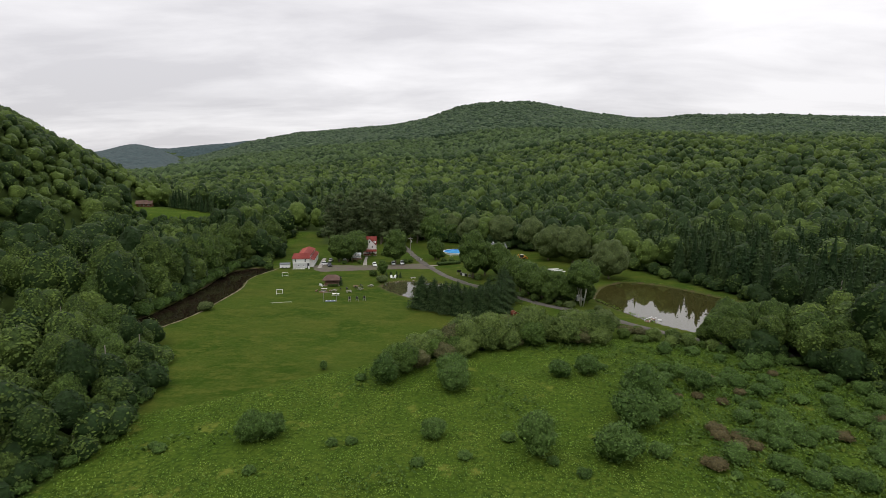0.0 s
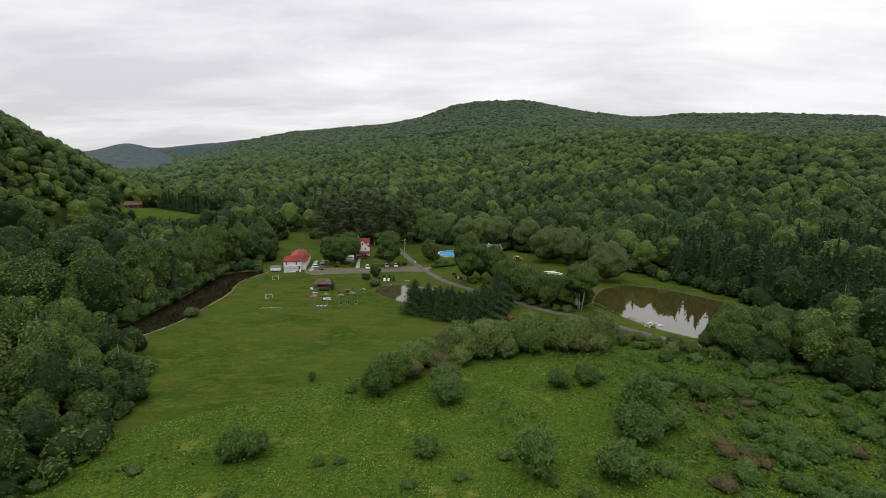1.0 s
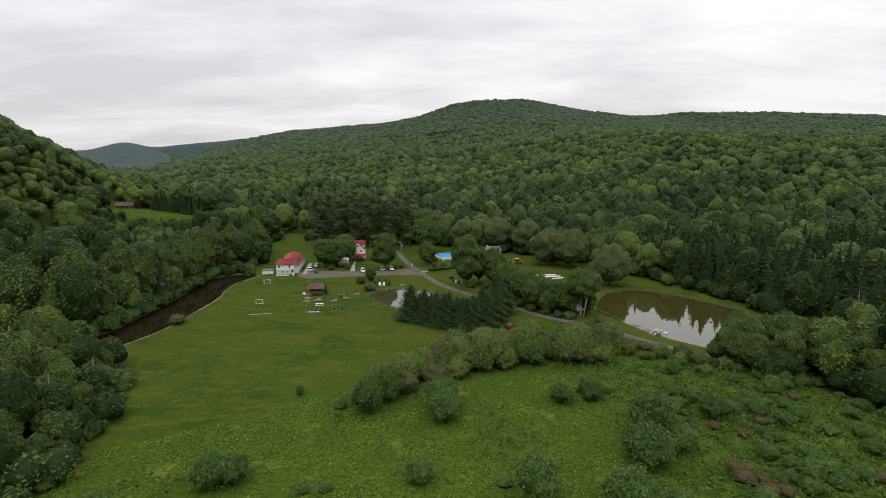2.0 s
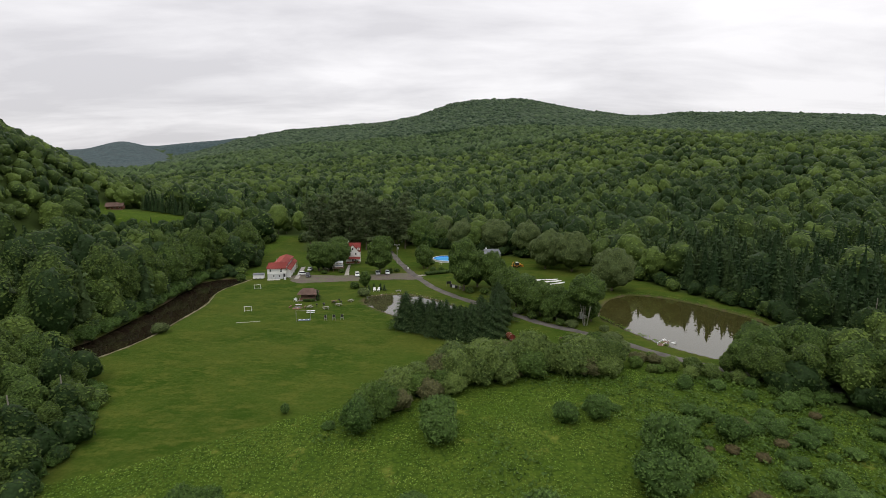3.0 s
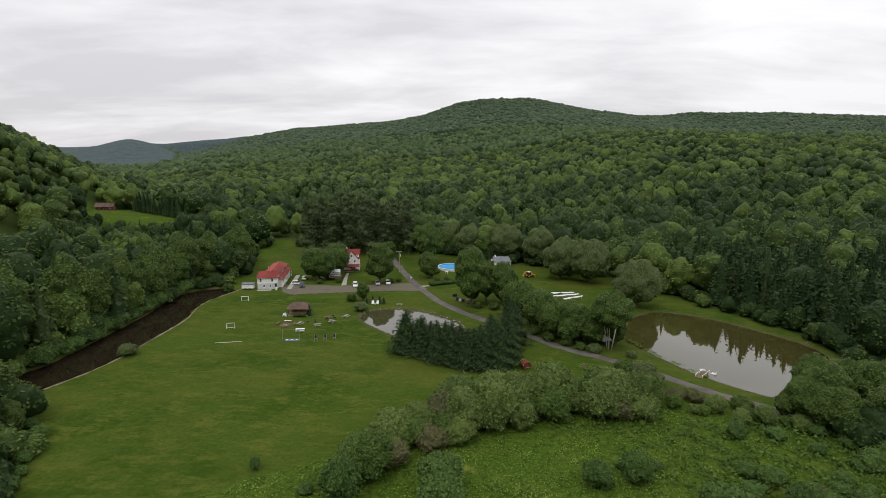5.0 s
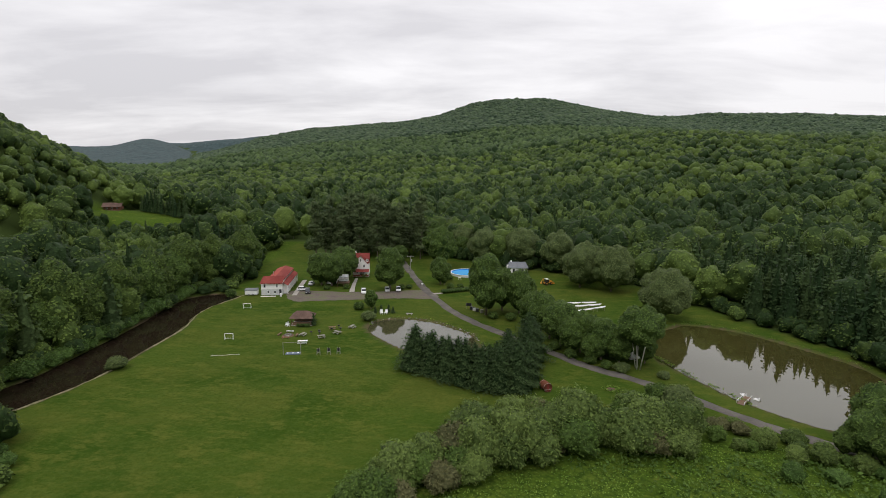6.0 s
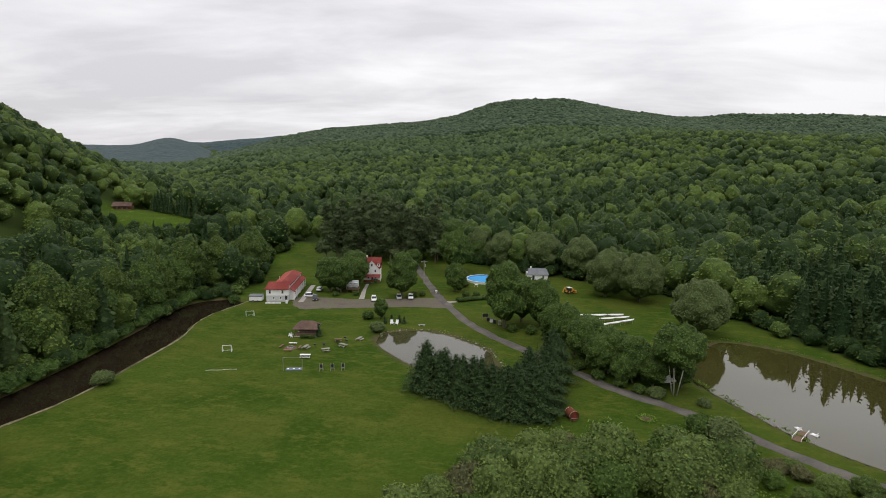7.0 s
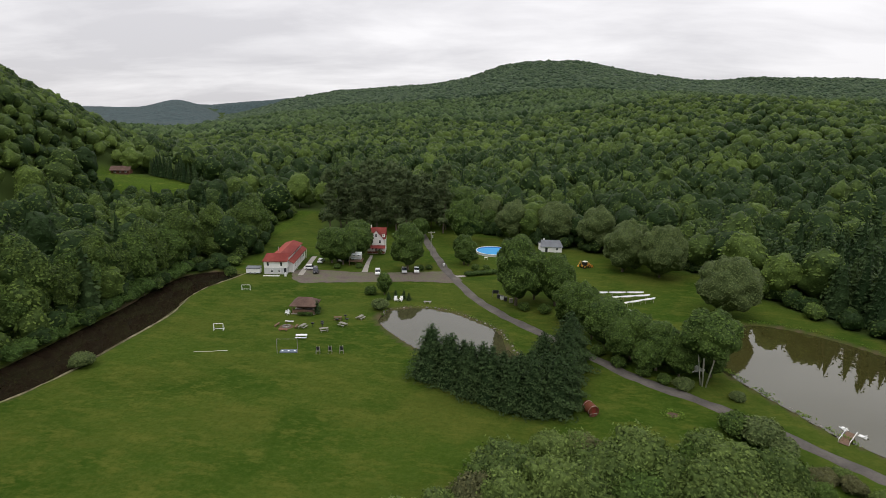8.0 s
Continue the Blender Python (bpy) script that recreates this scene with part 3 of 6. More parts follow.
def wood_template(seed, h, w, bulges, n, size, sub, low=0.2, big=1.0):
    """A forest tree: a tall domed crown of round boughs that stand out from one another, covered in leaf sprays."""
    rng = np.random.RandomState(seed)
    mid, half = h * (0.94 + low) / 2, h * (0.94 - low) / 2
    lobes = [(0, 0, mid, w * 0.34, half * 0.86)]
    for k in range(bulges):
        a = k * 2.4 + rng.uniform(-0.35, 0.35)
        u = 0.97 - 1.55 * ((k + 0.5) / bulges) + rng.uniform(-0.1, 0.1)
        q = math.sqrt(max(0.03, 1 - u * u)) * rng.uniform(0.55, 0.68)
        r = w * rng.uniform(0.15, 0.235) * big * (0.85 if u > 0.6 else 1.0)
        lobes.append((math.cos(a) * w * 0.5 * q, math.sin(a) * w * 0.5 * q, mid + half * 0.74 * u, r, r * rng.uniform(0.8, 1.15)))
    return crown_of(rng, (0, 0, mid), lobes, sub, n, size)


def broadleaf(name, seed, h, w, n=1100, size=0.34, leaf=None, label="", lobes=13, low=0.04, bark=None):
    rng = np.random.RandomState(seed)
    tips = [(math.cos(k * 1.1) * w * 0.3, math.sin(k * 1.1) * w * 0.3, h * rng.uniform(0.4, 0.75)) for k in range(6)]
    return make_tree(name, wood_template(seed, h, w, lobes + 6, int(n * 2.0), size * 0.62, 4, low, 0.9), limbs(rng, h, h * 0.022 + 0.05, tips), leaf or LEAF_MAPLE, bark or BARK, label)


def spruce_crown(rng, h, w, n, size, droop=0.35):
    """Whorls of drooping boughs round a straight stem."""
    z = h * (0.05 + 0.95 * (1 - np.sqrt(rng.uniform(0, 1, n))))
    tier = np.floor(z / (h * 0.062)) * h * 0.062
    reach = (1 - z / h) ** 0.62 * w / 2 * rng.uniform(0.4, 1.05, n) + 0.1
    a = rng.uniform(0, 6.283, n) + tier * 1.7
    reach *= 0.82 + 0.25 * np.cos(a * 5 + tier * 3.1)
    c = np.stack([np.cos(a) * reach, np.sin(a) * reach, 0.45 * z + 0.55 * tier + h * 0.03 - droop * 0.25 * reach], 1)
    nr = np.stack([np.cos(a) * 0.55, np.sin(a) * 0.55, np.full(n, 0.8)], 1)
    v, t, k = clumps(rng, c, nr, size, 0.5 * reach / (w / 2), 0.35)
    cone = []
    seg = 9
    for zz, rr in ((0.04 * h, w * 0.34), (0.45 * h, w * 0.20), (0.97 * h, 0.03)):
        cone += [(math.cos(6.283 * j / seg) * rr, math.sin(6.283 * j / seg) * rr, zz) for j in range(seg)]
    ct = []
    for L in range(2):
        for j in range(seg):
            q = L * seg + j, L * seg + (j + 1) % seg, (L + 1) * seg + (j + 1) % seg, (L + 1) * seg + j
            ct += [(q[0], q[1], q[2]), (q[0], q[2], q[3])]
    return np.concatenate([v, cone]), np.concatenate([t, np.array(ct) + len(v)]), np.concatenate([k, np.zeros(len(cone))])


def spruce(name, seed, h, w, n=1100, size=0.30, leaf=None, label=""):
    rng = np.random.RandomState(seed)
    bm = bmesh.new()
    bmesh.ops.create_cone(bm, cap_ends=True, segments=8, radius1=h * 0.016 + 0.06, radius2=0.02, depth=h, matrix=Matrix.Translation((0, 0, h / 2 - 0.2)))
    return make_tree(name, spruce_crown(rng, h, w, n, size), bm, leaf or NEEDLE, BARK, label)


def shrub(name, seed, h, w, n=260, size=0.2, leaf=None, label="", category="shrub"):
    """A bush of several leafy lobes on short stems, one mesh of leaves and one of stems."""
    rng = np.random.RandomState(seed)
    lb = [(0, 0, h * 0.52, w * 0.34, h * 0.46)]
    for k in range(6):
        a = k * 1.05 + rng.uniform(-0.3, 0.3)
        r = w * rng.uniform(0.16, 0.25)
        lb.append((math.cos(a) * w * 0.3, math.sin(a) * w * 0.3, h * rng.uniform(0.3, 0.62), r, min(r, h * 0.34)))
    for k in range(12):
        a, u = k * 2.4 + rng.uniform(-0.4, 0.4), rng.uniform(0.0, 0.95)
        r = w * rng.uniform(0.11, 0.17)
        q = math.sqrt(1 - u * u) * 0.36
        lb.append((math.cos(a) * w * q, math.sin(a) * w * q, h * (0.45 + 0.42 * u), r, r * 0.95))
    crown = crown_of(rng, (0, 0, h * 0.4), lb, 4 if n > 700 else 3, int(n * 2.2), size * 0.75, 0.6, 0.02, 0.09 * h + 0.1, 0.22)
    root = make_tree(name, crown, limbs(rng, h * 0.8, 0.05 + h * 0.008, [l[:3] for l in lb[1:5]]), leaf or LEAF_SHRUB, BARK, label, category)
    return root


def scatter(rng, inside, lo, hi, gap):
    """Jittered places on a grid of the given gap, with a keep test."""
    xs, ys = np.meshgrid(np.arange(lo[0], hi[0], gap), np.arange(lo[1], hi[1], gap * 0.87))
    xs = xs + (np.arange(xs.shape[0]) % 2)[:, None] * gap / 2
    xs, ys = (xs + rng.uniform(-0.46, 0.46, xs.shape) * gap).ravel(), (ys + rng.uniform(-0.46, 0.46, ys.shape) * gap).ravel()
    k = inside(xs, ys)
    return xs[k], ys[k]


def plant(name, templates, x, y, scale, rng, leaf, label, tint_var=0.5, stretch=0.15, tall=1.0, shift=0.0):
    """Many trees of a few shapes joined into one mesh of woodland."""
    vs, ts, tn, base = [], [], [], 0
    pick = rng.randint(0, len(templates), len(x))
    z = height(x, y)
    for k, (tv, tt, tk) in enumerate(templates):
        idx = np.where(pick == k)[0]
        if not len(idx):
            continue
        a, s = rng.uniform(0, 6.283, len(idx)), scale[idx]
        c, sn = np.cos(a)[:, None], np.sin(a)[:, None]
        hs = s * tall * rng.uniform(1 - stretch, 1 + stretch, len(idx))
        vx = (tv[None, :, 0] * c - tv[None, :, 1] * sn) * s[:, None] + x[idx][:, None]
        vy = (tv[None, :, 0] * sn + tv[None, :, 1] * c) * s[:, None] + y[idx][:, None]
        vz = tv[None, :, 2] * hs[:, None] + z[idx][:, None]
        vs.append(np.stack([vx, vy, vz], -1).reshape(-1, 3))
        ts.append((tt[None] + (np.arange(len(idx)) * len(tv))[:, None, None]).reshape(-1, 3) + base)
        # neighbouring trees of one kind grow in patches
        patch = 0.3 * wave(x[idx], y[idx], 90, 11)
        tn.append((tk[None] + (rng.uniform(-tint_var, tint_var, len(idx)) + patch + shift)[:, None]).ravel())
        base += len(idx) * len(tv)
    me = array_mesh(name, np.concatenate(vs), None, np.concatenate(ts), np.concatenate(tn))
    me.materials.append(leaf)
    return tagged(new(name, me), label, "woodland", kind="stuff")


def far_template(seed, h, w):
    """A distant crown: a lumpy dome, its underside left open."""
    rng = np.random.RandomState(seed)
    v, f = ico_at(1)
    v = v * (1 + rng.uniform(-0.2, 0.2, len(v)))[:, None]
    # daylight painted onto the dome: lighter towards its top
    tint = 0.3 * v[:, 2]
    v = v * (w / 2, w / 2, h * 0.5) + (0, 0, h * 0.55)
    f = f[v[f][:, :, 2].mean(1) > h * 0.36]
    return v, f, tint


# ---- woodland ----
wr = np.random.RandomState(7)


def in_view(x, y, margin=42):
    """The wedge of country ahead of the path, with a margin."""
    d = np.maximum(y - 20, 0)
    return (x > -1.0 * d - margin) & (x < 0.86 * d + margin) & (y > 10)


def woods(x, y):
    k = polygon_distance(x, y, OPEN_LAND) > 1.5
    for cx, cy, rx, ry in CLEARINGS:
        k &= ((x - cx) / rx) ** 2 + ((y - cy) / ry) ** 2 > 1
    k &= ~((x > -80) & (x < -24) & (y > 296) & (y < 345))
    return k & in_view(x, y)


def dist(x, y):
    return np.hypot(x, y - 80)


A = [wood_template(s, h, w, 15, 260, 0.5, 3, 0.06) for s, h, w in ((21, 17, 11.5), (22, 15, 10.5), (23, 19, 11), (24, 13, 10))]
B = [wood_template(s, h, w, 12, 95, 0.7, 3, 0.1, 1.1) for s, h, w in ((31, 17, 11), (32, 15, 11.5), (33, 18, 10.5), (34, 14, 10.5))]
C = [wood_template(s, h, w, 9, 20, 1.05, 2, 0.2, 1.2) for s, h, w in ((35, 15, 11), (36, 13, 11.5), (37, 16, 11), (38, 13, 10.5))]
SP = [spruce_crown(np.random.RandomState(s), h, w, 150, 0.75) for s, h, w in ((41, 19, 7), (42, 16, 6.5))]
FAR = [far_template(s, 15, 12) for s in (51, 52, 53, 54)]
# distance haze is painted into these three leaf colours, bluer with range
LEAF_FAR = leaf_material("hazed_mountain_foliage", (0.026, 0.046, 0.025), (0.088, 0.126, 0.062), 0.05, relief=0.13, speckle=0.35)
LEAF_MID = leaf_material("hazed_hillside_foliage", (0.020, 0.038, 0.014), (0.088, 0.130, 0.044), 0.05, relief=0.3, speckle=0.25)
LEAF_RIDGE = leaf_material("hazed_ridge_foliage", (0.030, 0.052, 0.054), (0.048, 0.074, 0.074), 0.05, relief=0.03, speckle=0.3)


def needle_share(x, y):
    """Where conifers stand among the broadleaf trees."""
    return 0.12 + 0.5 * ss(wave(x, y, 150, 5), 0.15, 0.8) + 0.45 * ss(x, 90, 130) * (1 - ss(y, 260, 330))


def low_growth(x, y):
    """Trees below the lodge's lawn, scaled down so that the camera sees the lawn over them."""
    return 1 - 0.45 * np.exp(-(line_distance(x, y, [(-116, 262), (-150, 300), (-162, 322)]) / 24) ** 4)


def on_hill(x, y):
    """The hill across the stream, with its own closer and smaller trees."""
    return (x < -150) & (y < 640) & (spur(x, y) > 17)


x, y = scatter(wr, lambda x, y: woods(x, y) & ~on_hill(x, y) & (dist(x, y) < 300), (-330, -60), (330, 380), 9.0)
con = wr.uniform(0, 1, len(x)) < needle_share(x, y)
by = (y < 205) & (np.abs(x) < 150)
N = [wood_template(s, h, w, 20, 560, 0.38, 3, 0.05, 0.9) for s, h, w in ((25, 16, 8.5), (26, 14, 8.0), (27, 17.5, 8.5), (28, 12.5, 7.5))]
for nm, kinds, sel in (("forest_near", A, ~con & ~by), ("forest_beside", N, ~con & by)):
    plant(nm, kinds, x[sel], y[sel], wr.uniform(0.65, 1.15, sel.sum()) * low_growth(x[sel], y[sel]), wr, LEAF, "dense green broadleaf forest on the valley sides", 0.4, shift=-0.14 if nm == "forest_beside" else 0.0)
trunk_v = np.array([(math.cos(1.2566 * k) * r, math.sin(1.2566 * k) * r, z) for z, r in ((-0.5, 0.22), (10.0, 0.1)) for k in range(5)])
trunk_t = np.array([q for k in range(5) for q in ((k, (k + 1) % 5, 5 + (k + 1) % 5), (k, 5 + (k + 1) % 5, 5 + k))])
plant("forest_trunks", [(trunk_v, trunk_t, np.zeros(10))], x[~con][::2], y[~con][::2], wr.uniform(0.8, 1.1, len(x[~con][::2])) * low_growth(x[~con][::2], y[~con][::2]), wr, material("pale_grey_trunks", (0.22, 0.20, 0.17), 0.9, grain=2, vary=0.4), "pale grey trunks under the forest's crowns")
plant("conifers_near", SP, x[con], y[con], wr.uniform(0.75, 1.1, con.sum()) * low_growth(x[con], y[con]), wr, NEEDLE, "dark conifers among the broadleaf forest")
x, y = scatter(wr, lambda x, y: woods(x, y) & ~on_hill(x, y) & (dist(x, y) >= 300) & (dist(x, y) < 520), (-620, 0), (620, 620), 9.4)
con = wr.uniform(0, 1, len(x)) < needle_share(x, y) * 0.6
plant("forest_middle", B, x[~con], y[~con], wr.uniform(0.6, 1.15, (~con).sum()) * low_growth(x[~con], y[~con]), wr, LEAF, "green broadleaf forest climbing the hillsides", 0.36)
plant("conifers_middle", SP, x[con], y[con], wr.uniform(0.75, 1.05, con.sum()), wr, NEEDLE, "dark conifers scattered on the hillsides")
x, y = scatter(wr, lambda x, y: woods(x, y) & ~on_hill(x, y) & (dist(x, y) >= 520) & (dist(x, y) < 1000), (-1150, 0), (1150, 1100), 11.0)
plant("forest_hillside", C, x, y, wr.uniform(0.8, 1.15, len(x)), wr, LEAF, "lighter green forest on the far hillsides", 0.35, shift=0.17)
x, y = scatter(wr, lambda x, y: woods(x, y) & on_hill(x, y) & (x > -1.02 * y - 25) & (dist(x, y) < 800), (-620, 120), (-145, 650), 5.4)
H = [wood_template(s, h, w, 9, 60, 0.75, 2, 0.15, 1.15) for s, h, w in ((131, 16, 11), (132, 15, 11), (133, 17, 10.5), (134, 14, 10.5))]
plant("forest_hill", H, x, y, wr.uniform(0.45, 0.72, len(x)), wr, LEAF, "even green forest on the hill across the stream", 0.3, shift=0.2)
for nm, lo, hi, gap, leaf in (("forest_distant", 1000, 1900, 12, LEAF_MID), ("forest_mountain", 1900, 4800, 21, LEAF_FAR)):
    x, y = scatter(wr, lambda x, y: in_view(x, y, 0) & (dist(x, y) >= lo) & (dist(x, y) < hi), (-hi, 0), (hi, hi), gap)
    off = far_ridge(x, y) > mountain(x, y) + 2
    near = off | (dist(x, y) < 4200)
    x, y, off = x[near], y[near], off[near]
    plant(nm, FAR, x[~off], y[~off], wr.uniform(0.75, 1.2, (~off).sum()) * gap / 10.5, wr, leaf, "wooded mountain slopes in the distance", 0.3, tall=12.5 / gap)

# the closed canopy of the farthest ridges
cx, cy = np.meshgrid(np.arange(-4200, -700, 28.0), np.arange(1000, 4700, 28.0))
cz = height(cx, cy) + 9 + 2.2 * wave(cx, cy, 70, 14) + wr.uniform(-0.6, 0.6, cx.shape)
on = (far_ridge(cx, cy) > mountain(cx, cy) - 70) & (cx < -0.3 * cy) & in_view(cx, cy, 60) & (dist(cx, cy) > 950) & (spur(cx, cy) < 1)
ci = np.arange(cx.size).reshape(cx.shape)
cq = np.stack([ci[:-1, :-1], ci[:-1, 1:], ci[1:, 1:], ci[1:, :-1]], -1)[on[:-1, :-1] & on[1:, 1:] & on[:-1, 1:] & on[1:, :-1]]
ids, cq = np.unique(cq, return_inverse=True)
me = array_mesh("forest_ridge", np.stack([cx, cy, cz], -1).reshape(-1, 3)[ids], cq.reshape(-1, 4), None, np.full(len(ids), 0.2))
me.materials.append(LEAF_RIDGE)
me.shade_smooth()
tagged(new("forest_ridge", me), "wooded ridges at the valley's end, blue-grey with painted haze", "woodland", kind="stuff")


# a stand of spruces on the slope beyond the large pond
FINE_SP = [spruce_crown(np.random.RandomState(s), h, w, 400, 0.4) for s, h, w in ((43, 16, 7.5), (44, 13.5, 7))]
x, y = scatter(wr, lambda x, y: woods(x, y) & (polygon_distance(x, y, [(82, 230), (93, 205), (97, 182), (96, 162), (150, 150), (190, 230), (130, 290), (80, 262)]) < 0), (70, 150), (165, 285), 6.0)
plant("spruce_stand", FINE_SP, x, y, wr.uniform(0.78, 1.15, len(x)), wr, NEEDLE, "dark spruce stand on the slope beyond the pond")

# trees scaled low to fill the slope yet leave the lodge's lawn in view
x, y = scatter(wr, lambda x, y: woods(x, y) & ~on_hill(x, y) & (line_distance(x, y, [(-112, 262), (-150, 300), (-185, 325)]) < 26), (-215, 240), (-96, 345), 5.2)
plant("forest_young", B, x, y, wr.uniform(0.34, 0.48, len(x)), wr, LEAF, "low green trees below the hillside lawn", 0.4)

# a dark line of conifers behind the lodge's lawn
x = np.linspace(-186, -146, 15) + wr.uniform(-0.8, 0.8, 15)
plant("conifer_line", SP, x, 361 - 0.5 * (x + 186) + wr.uniform(-1.5, 1.5, 15), wr.uniform(0.55, 0.75, 15), wr, NEEDLE, "dark line of conifers behind a hillside lawn")

# undergrowth that closes the forest's margin down to the grass and the banks
UNDER = []
for s, h, w in ((55, 4.5, 5.0), (56, 6.0, 5.5), (57, 3.2, 4.5)):
    rng = np.random.RandomState(s)
    lb = [(0, 0, h * 0.5, w * 0.36, h * 0.48)] + [(math.cos(a) * w * 0.3, math.sin(a) * w * 0.3, h * rng.uniform(0.3, 0.6), w * 0.22, h * 0.3) for a in (0.2, 1.6, 2.9, 4.4, 5.5)]
    lb += [(math.cos(k * 2.4) * w * 0.3, math.sin(k * 2.4) * w * 0.3, h * rng.uniform(0.5, 0.85), w * 0.14, w * 0.14) for k in range(9)]
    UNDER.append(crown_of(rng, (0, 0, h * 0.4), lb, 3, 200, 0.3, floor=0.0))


def margin(x, y):
    d = polygon_distance(x, y, OPEN_LAND)
    k = (d > -1.2) & (d < 6) & in_view(x, y) & (y > 60) & ~((x > -80) & (x < -24) & (y > 296))
    for cx, cy, rx, ry in CLEARINGS:
        k &= ((x - cx) / rx) ** 2 + ((y - cy) / ry) ** 2 > 1
    return k


x, y = scatter(wr, margin, (-120, 60), (140, 345), 4.3)
plant("forest_undergrowth", UNDER, x, y, wr.uniform(0.7, 1.15, len(x)), wr, LEAF, "leafy undergrowth along the forest's edge", shift=-0.25)


# ---- single trees and bushes of the farm ----
def at(x, y, turn=0.0, scale=1.0, z=None, tall=1.0):
    return pose(x, y, (float(height(x, y)) if z is None else z), 0, 0, turn) @ Matrix.Diagonal((scale, scale, scale * tall, 1))


def stand(templates, places, group="", seed=5, true_size=False):
    """Set trees out: each template is used itself once, then copied. Places: x, y, scale or x, y, scale, template."""
    rng = random.Random(seed)
    used, made, first = set(), [], {}
    for k, place in enumerate(places):
        t = templates[int(place[3]) if len(place) > 3 else k % len(templates)]
        m = at(place[0], place[1], rng.uniform(0, 360), place[2], tall=rng.uniform(0.9, 1.1))
        if t.name in used:
            ob = copy_thing(t, m)
        else:
            first[t.name] = (t, m)
            if not true_size:
                t.matrix_basis = m
            used.add(t.name)
            ob = t
            if group:
                t["group"] = group
        made.append(ob)
    for t, m in first.values():
        t.matrix_basis = m
    for t in templates:
        if t.name not in used:
            for o in (*t.children_recursive, t):
                bpy.data.objects.remove(o)
    return made


maples = [broadleaf("maple_tree", 61, 15.5, 10.5, 2000, 0.36, label="large leafy green maple tree with a rounded crown"),
          broadleaf("broadleaf_tree", 62, 14, 10, 1800, 0.36, label="leafy green broadleaf tree standing on the lawn"),
          broadleaf("ash_tree", 63, 13, 9, 1500, 0.36, LEAF_MAPLE, label="leafy green ash tree with an airy crown", lobes=15)]
stand(maples, [(-28, 253, 1.05, 0), (5, 225.5, 1.12, 0), (15, 227, 1.0, 1), (17, 215, 0.75, 1), (21, 206, 0.72, 1), (-13, 293, 1.4, 1), (-47.5, 266, 1.15, 2), (23, 201, 0.88, 2), (-53.5, 256.5, 1.0, 2), (-49.6, 255.6, 0.86, 2), (-46.5, 263, 0.95, 2), (-52.2, 258, 0.72, 1),
               (-11, 263, 0.8, 1), (10, 231, 0.9, 1), (27, 196.5, 0.8, 1), (31, 192.5, 0.74, 2), (26, 204, 0.6, 1), (33.5, 197, 0.58, 2), (19, 209, 0.8, 1), (30, 200, 0.58, 1), (34.6, 190.5, 0.64, 2), (36.5, 195, 0.56, 1),
               (28.5, 190.8, 0.56, 1), (40, 198, 0.55, 2), (24.5, 195, 0.66, 1), (40.5, 191, 0.5, 1), (-4, 316, 0.8, 2), (-20, 322, 1.3, 1), (-8, 330, 1.0, 0), (-31, 300, 0.7, 2)], "trees of the farmyard")

willow = [broadleaf("willow_tree", 66, 15.5, 15.0, 2600, 0.38, LEAF_WILLOW, "broad grey-green willow tree with a domed crown", 22, 0.02),
          broadleaf("willow_tree", 67, 15.5, 14.0, 2100, 0.38, LEAF_WILLOW, "grey-green willow tree at the wood's edge", 14, 0.03)]
stand(willow, [(57, 227, 1.0, 0), (40, 264, 1.0, 1), (50, 259, 1.0, 0), (22, 300, 1.1, 0), (36, 291, 1.05, 1), (6, 305, 1.1, 1), (45, 276, 1.0, 1), (-4, 322, 0.9, 1)], "willows")


def birch(seed, h, w):
    """A clump of slim white stems under a light crown."""
    rng = np.random.RandomState(seed)
    bm = bmesh.new()
    for k in range(5):
        a = k * 1.3
        low, high = Vector((math.cos(a) * 0.5, math.sin(a) * 0.5, -0.2)), Vector((math.cos(a) * w * 0.22, math.sin(a) * w * 0.22, h * 0.72))
        d = high - low
        bmesh.ops.create_cone(bm, cap_ends=True, segments=8, radius1=0.12, radius2=0.05, depth=d.length, matrix=Matrix.Translation((low + high) / 2) @ d.to_track_quat("Z", "Y").to_matrix().to_4x4())
    return make_tree("birch_tree", wood_template(seed, h, w, 26, 2300, 0.24, 4, 0.34, 0.8), bm, LEAF_MAPLE, BARK_BIRCH, "multi-stemmed birch with white trunks beside the lane")


stand([birch(68, 14.5, 10.8)], [(38, 187.5, 1.0)])

spruces = [spruce("spruce_tree", 71, 10.0, 8.6, 5200, 0.20, label="dense dark spruce in a row beside the pond"),
           spruce("spruce_tree", 72, 8.8, 8.8, 5000, 0.20, label="dense dark spruce with drooping boughs"),
           spruce("spruce_tree", 73, 10.4, 8.8, 5400, 0.21, label="tall dark spruce in the shelter row")]
row_rng = random.Random(77)
stand(spruces, [(a, b, c * row_rng.uniform(0.82, 1.12), d) for a, b, c, d in ((-11.5, 183.5, 1.08, 1), (-7.5, 181, 1.0, 0), (-4, 178.5, 0.95, 1), (-0.5, 176.5, 0.95, 0), (3, 175, 1.0, 1), (6.5, 174, 1.05, 0), (10, 175, 1.0, 1), (12.5, 178, 0.95, 0),
                (9, 180, 1.0, 2), (13, 185, 1.1, 2), (9, 188, 1.1, 2), (14, 191, 1.1, 1), (4.5, 181, 0.9, 1), (16, 196, 0.8, 2), (-9, 185.5, 0.95, 0), (-5.5, 182.5, 0.85, 2), (-2, 180.5, 0.8, 1), (1.5, 178.5, 0.9, 2), (6, 178, 0.9, 1))], "spruce row")

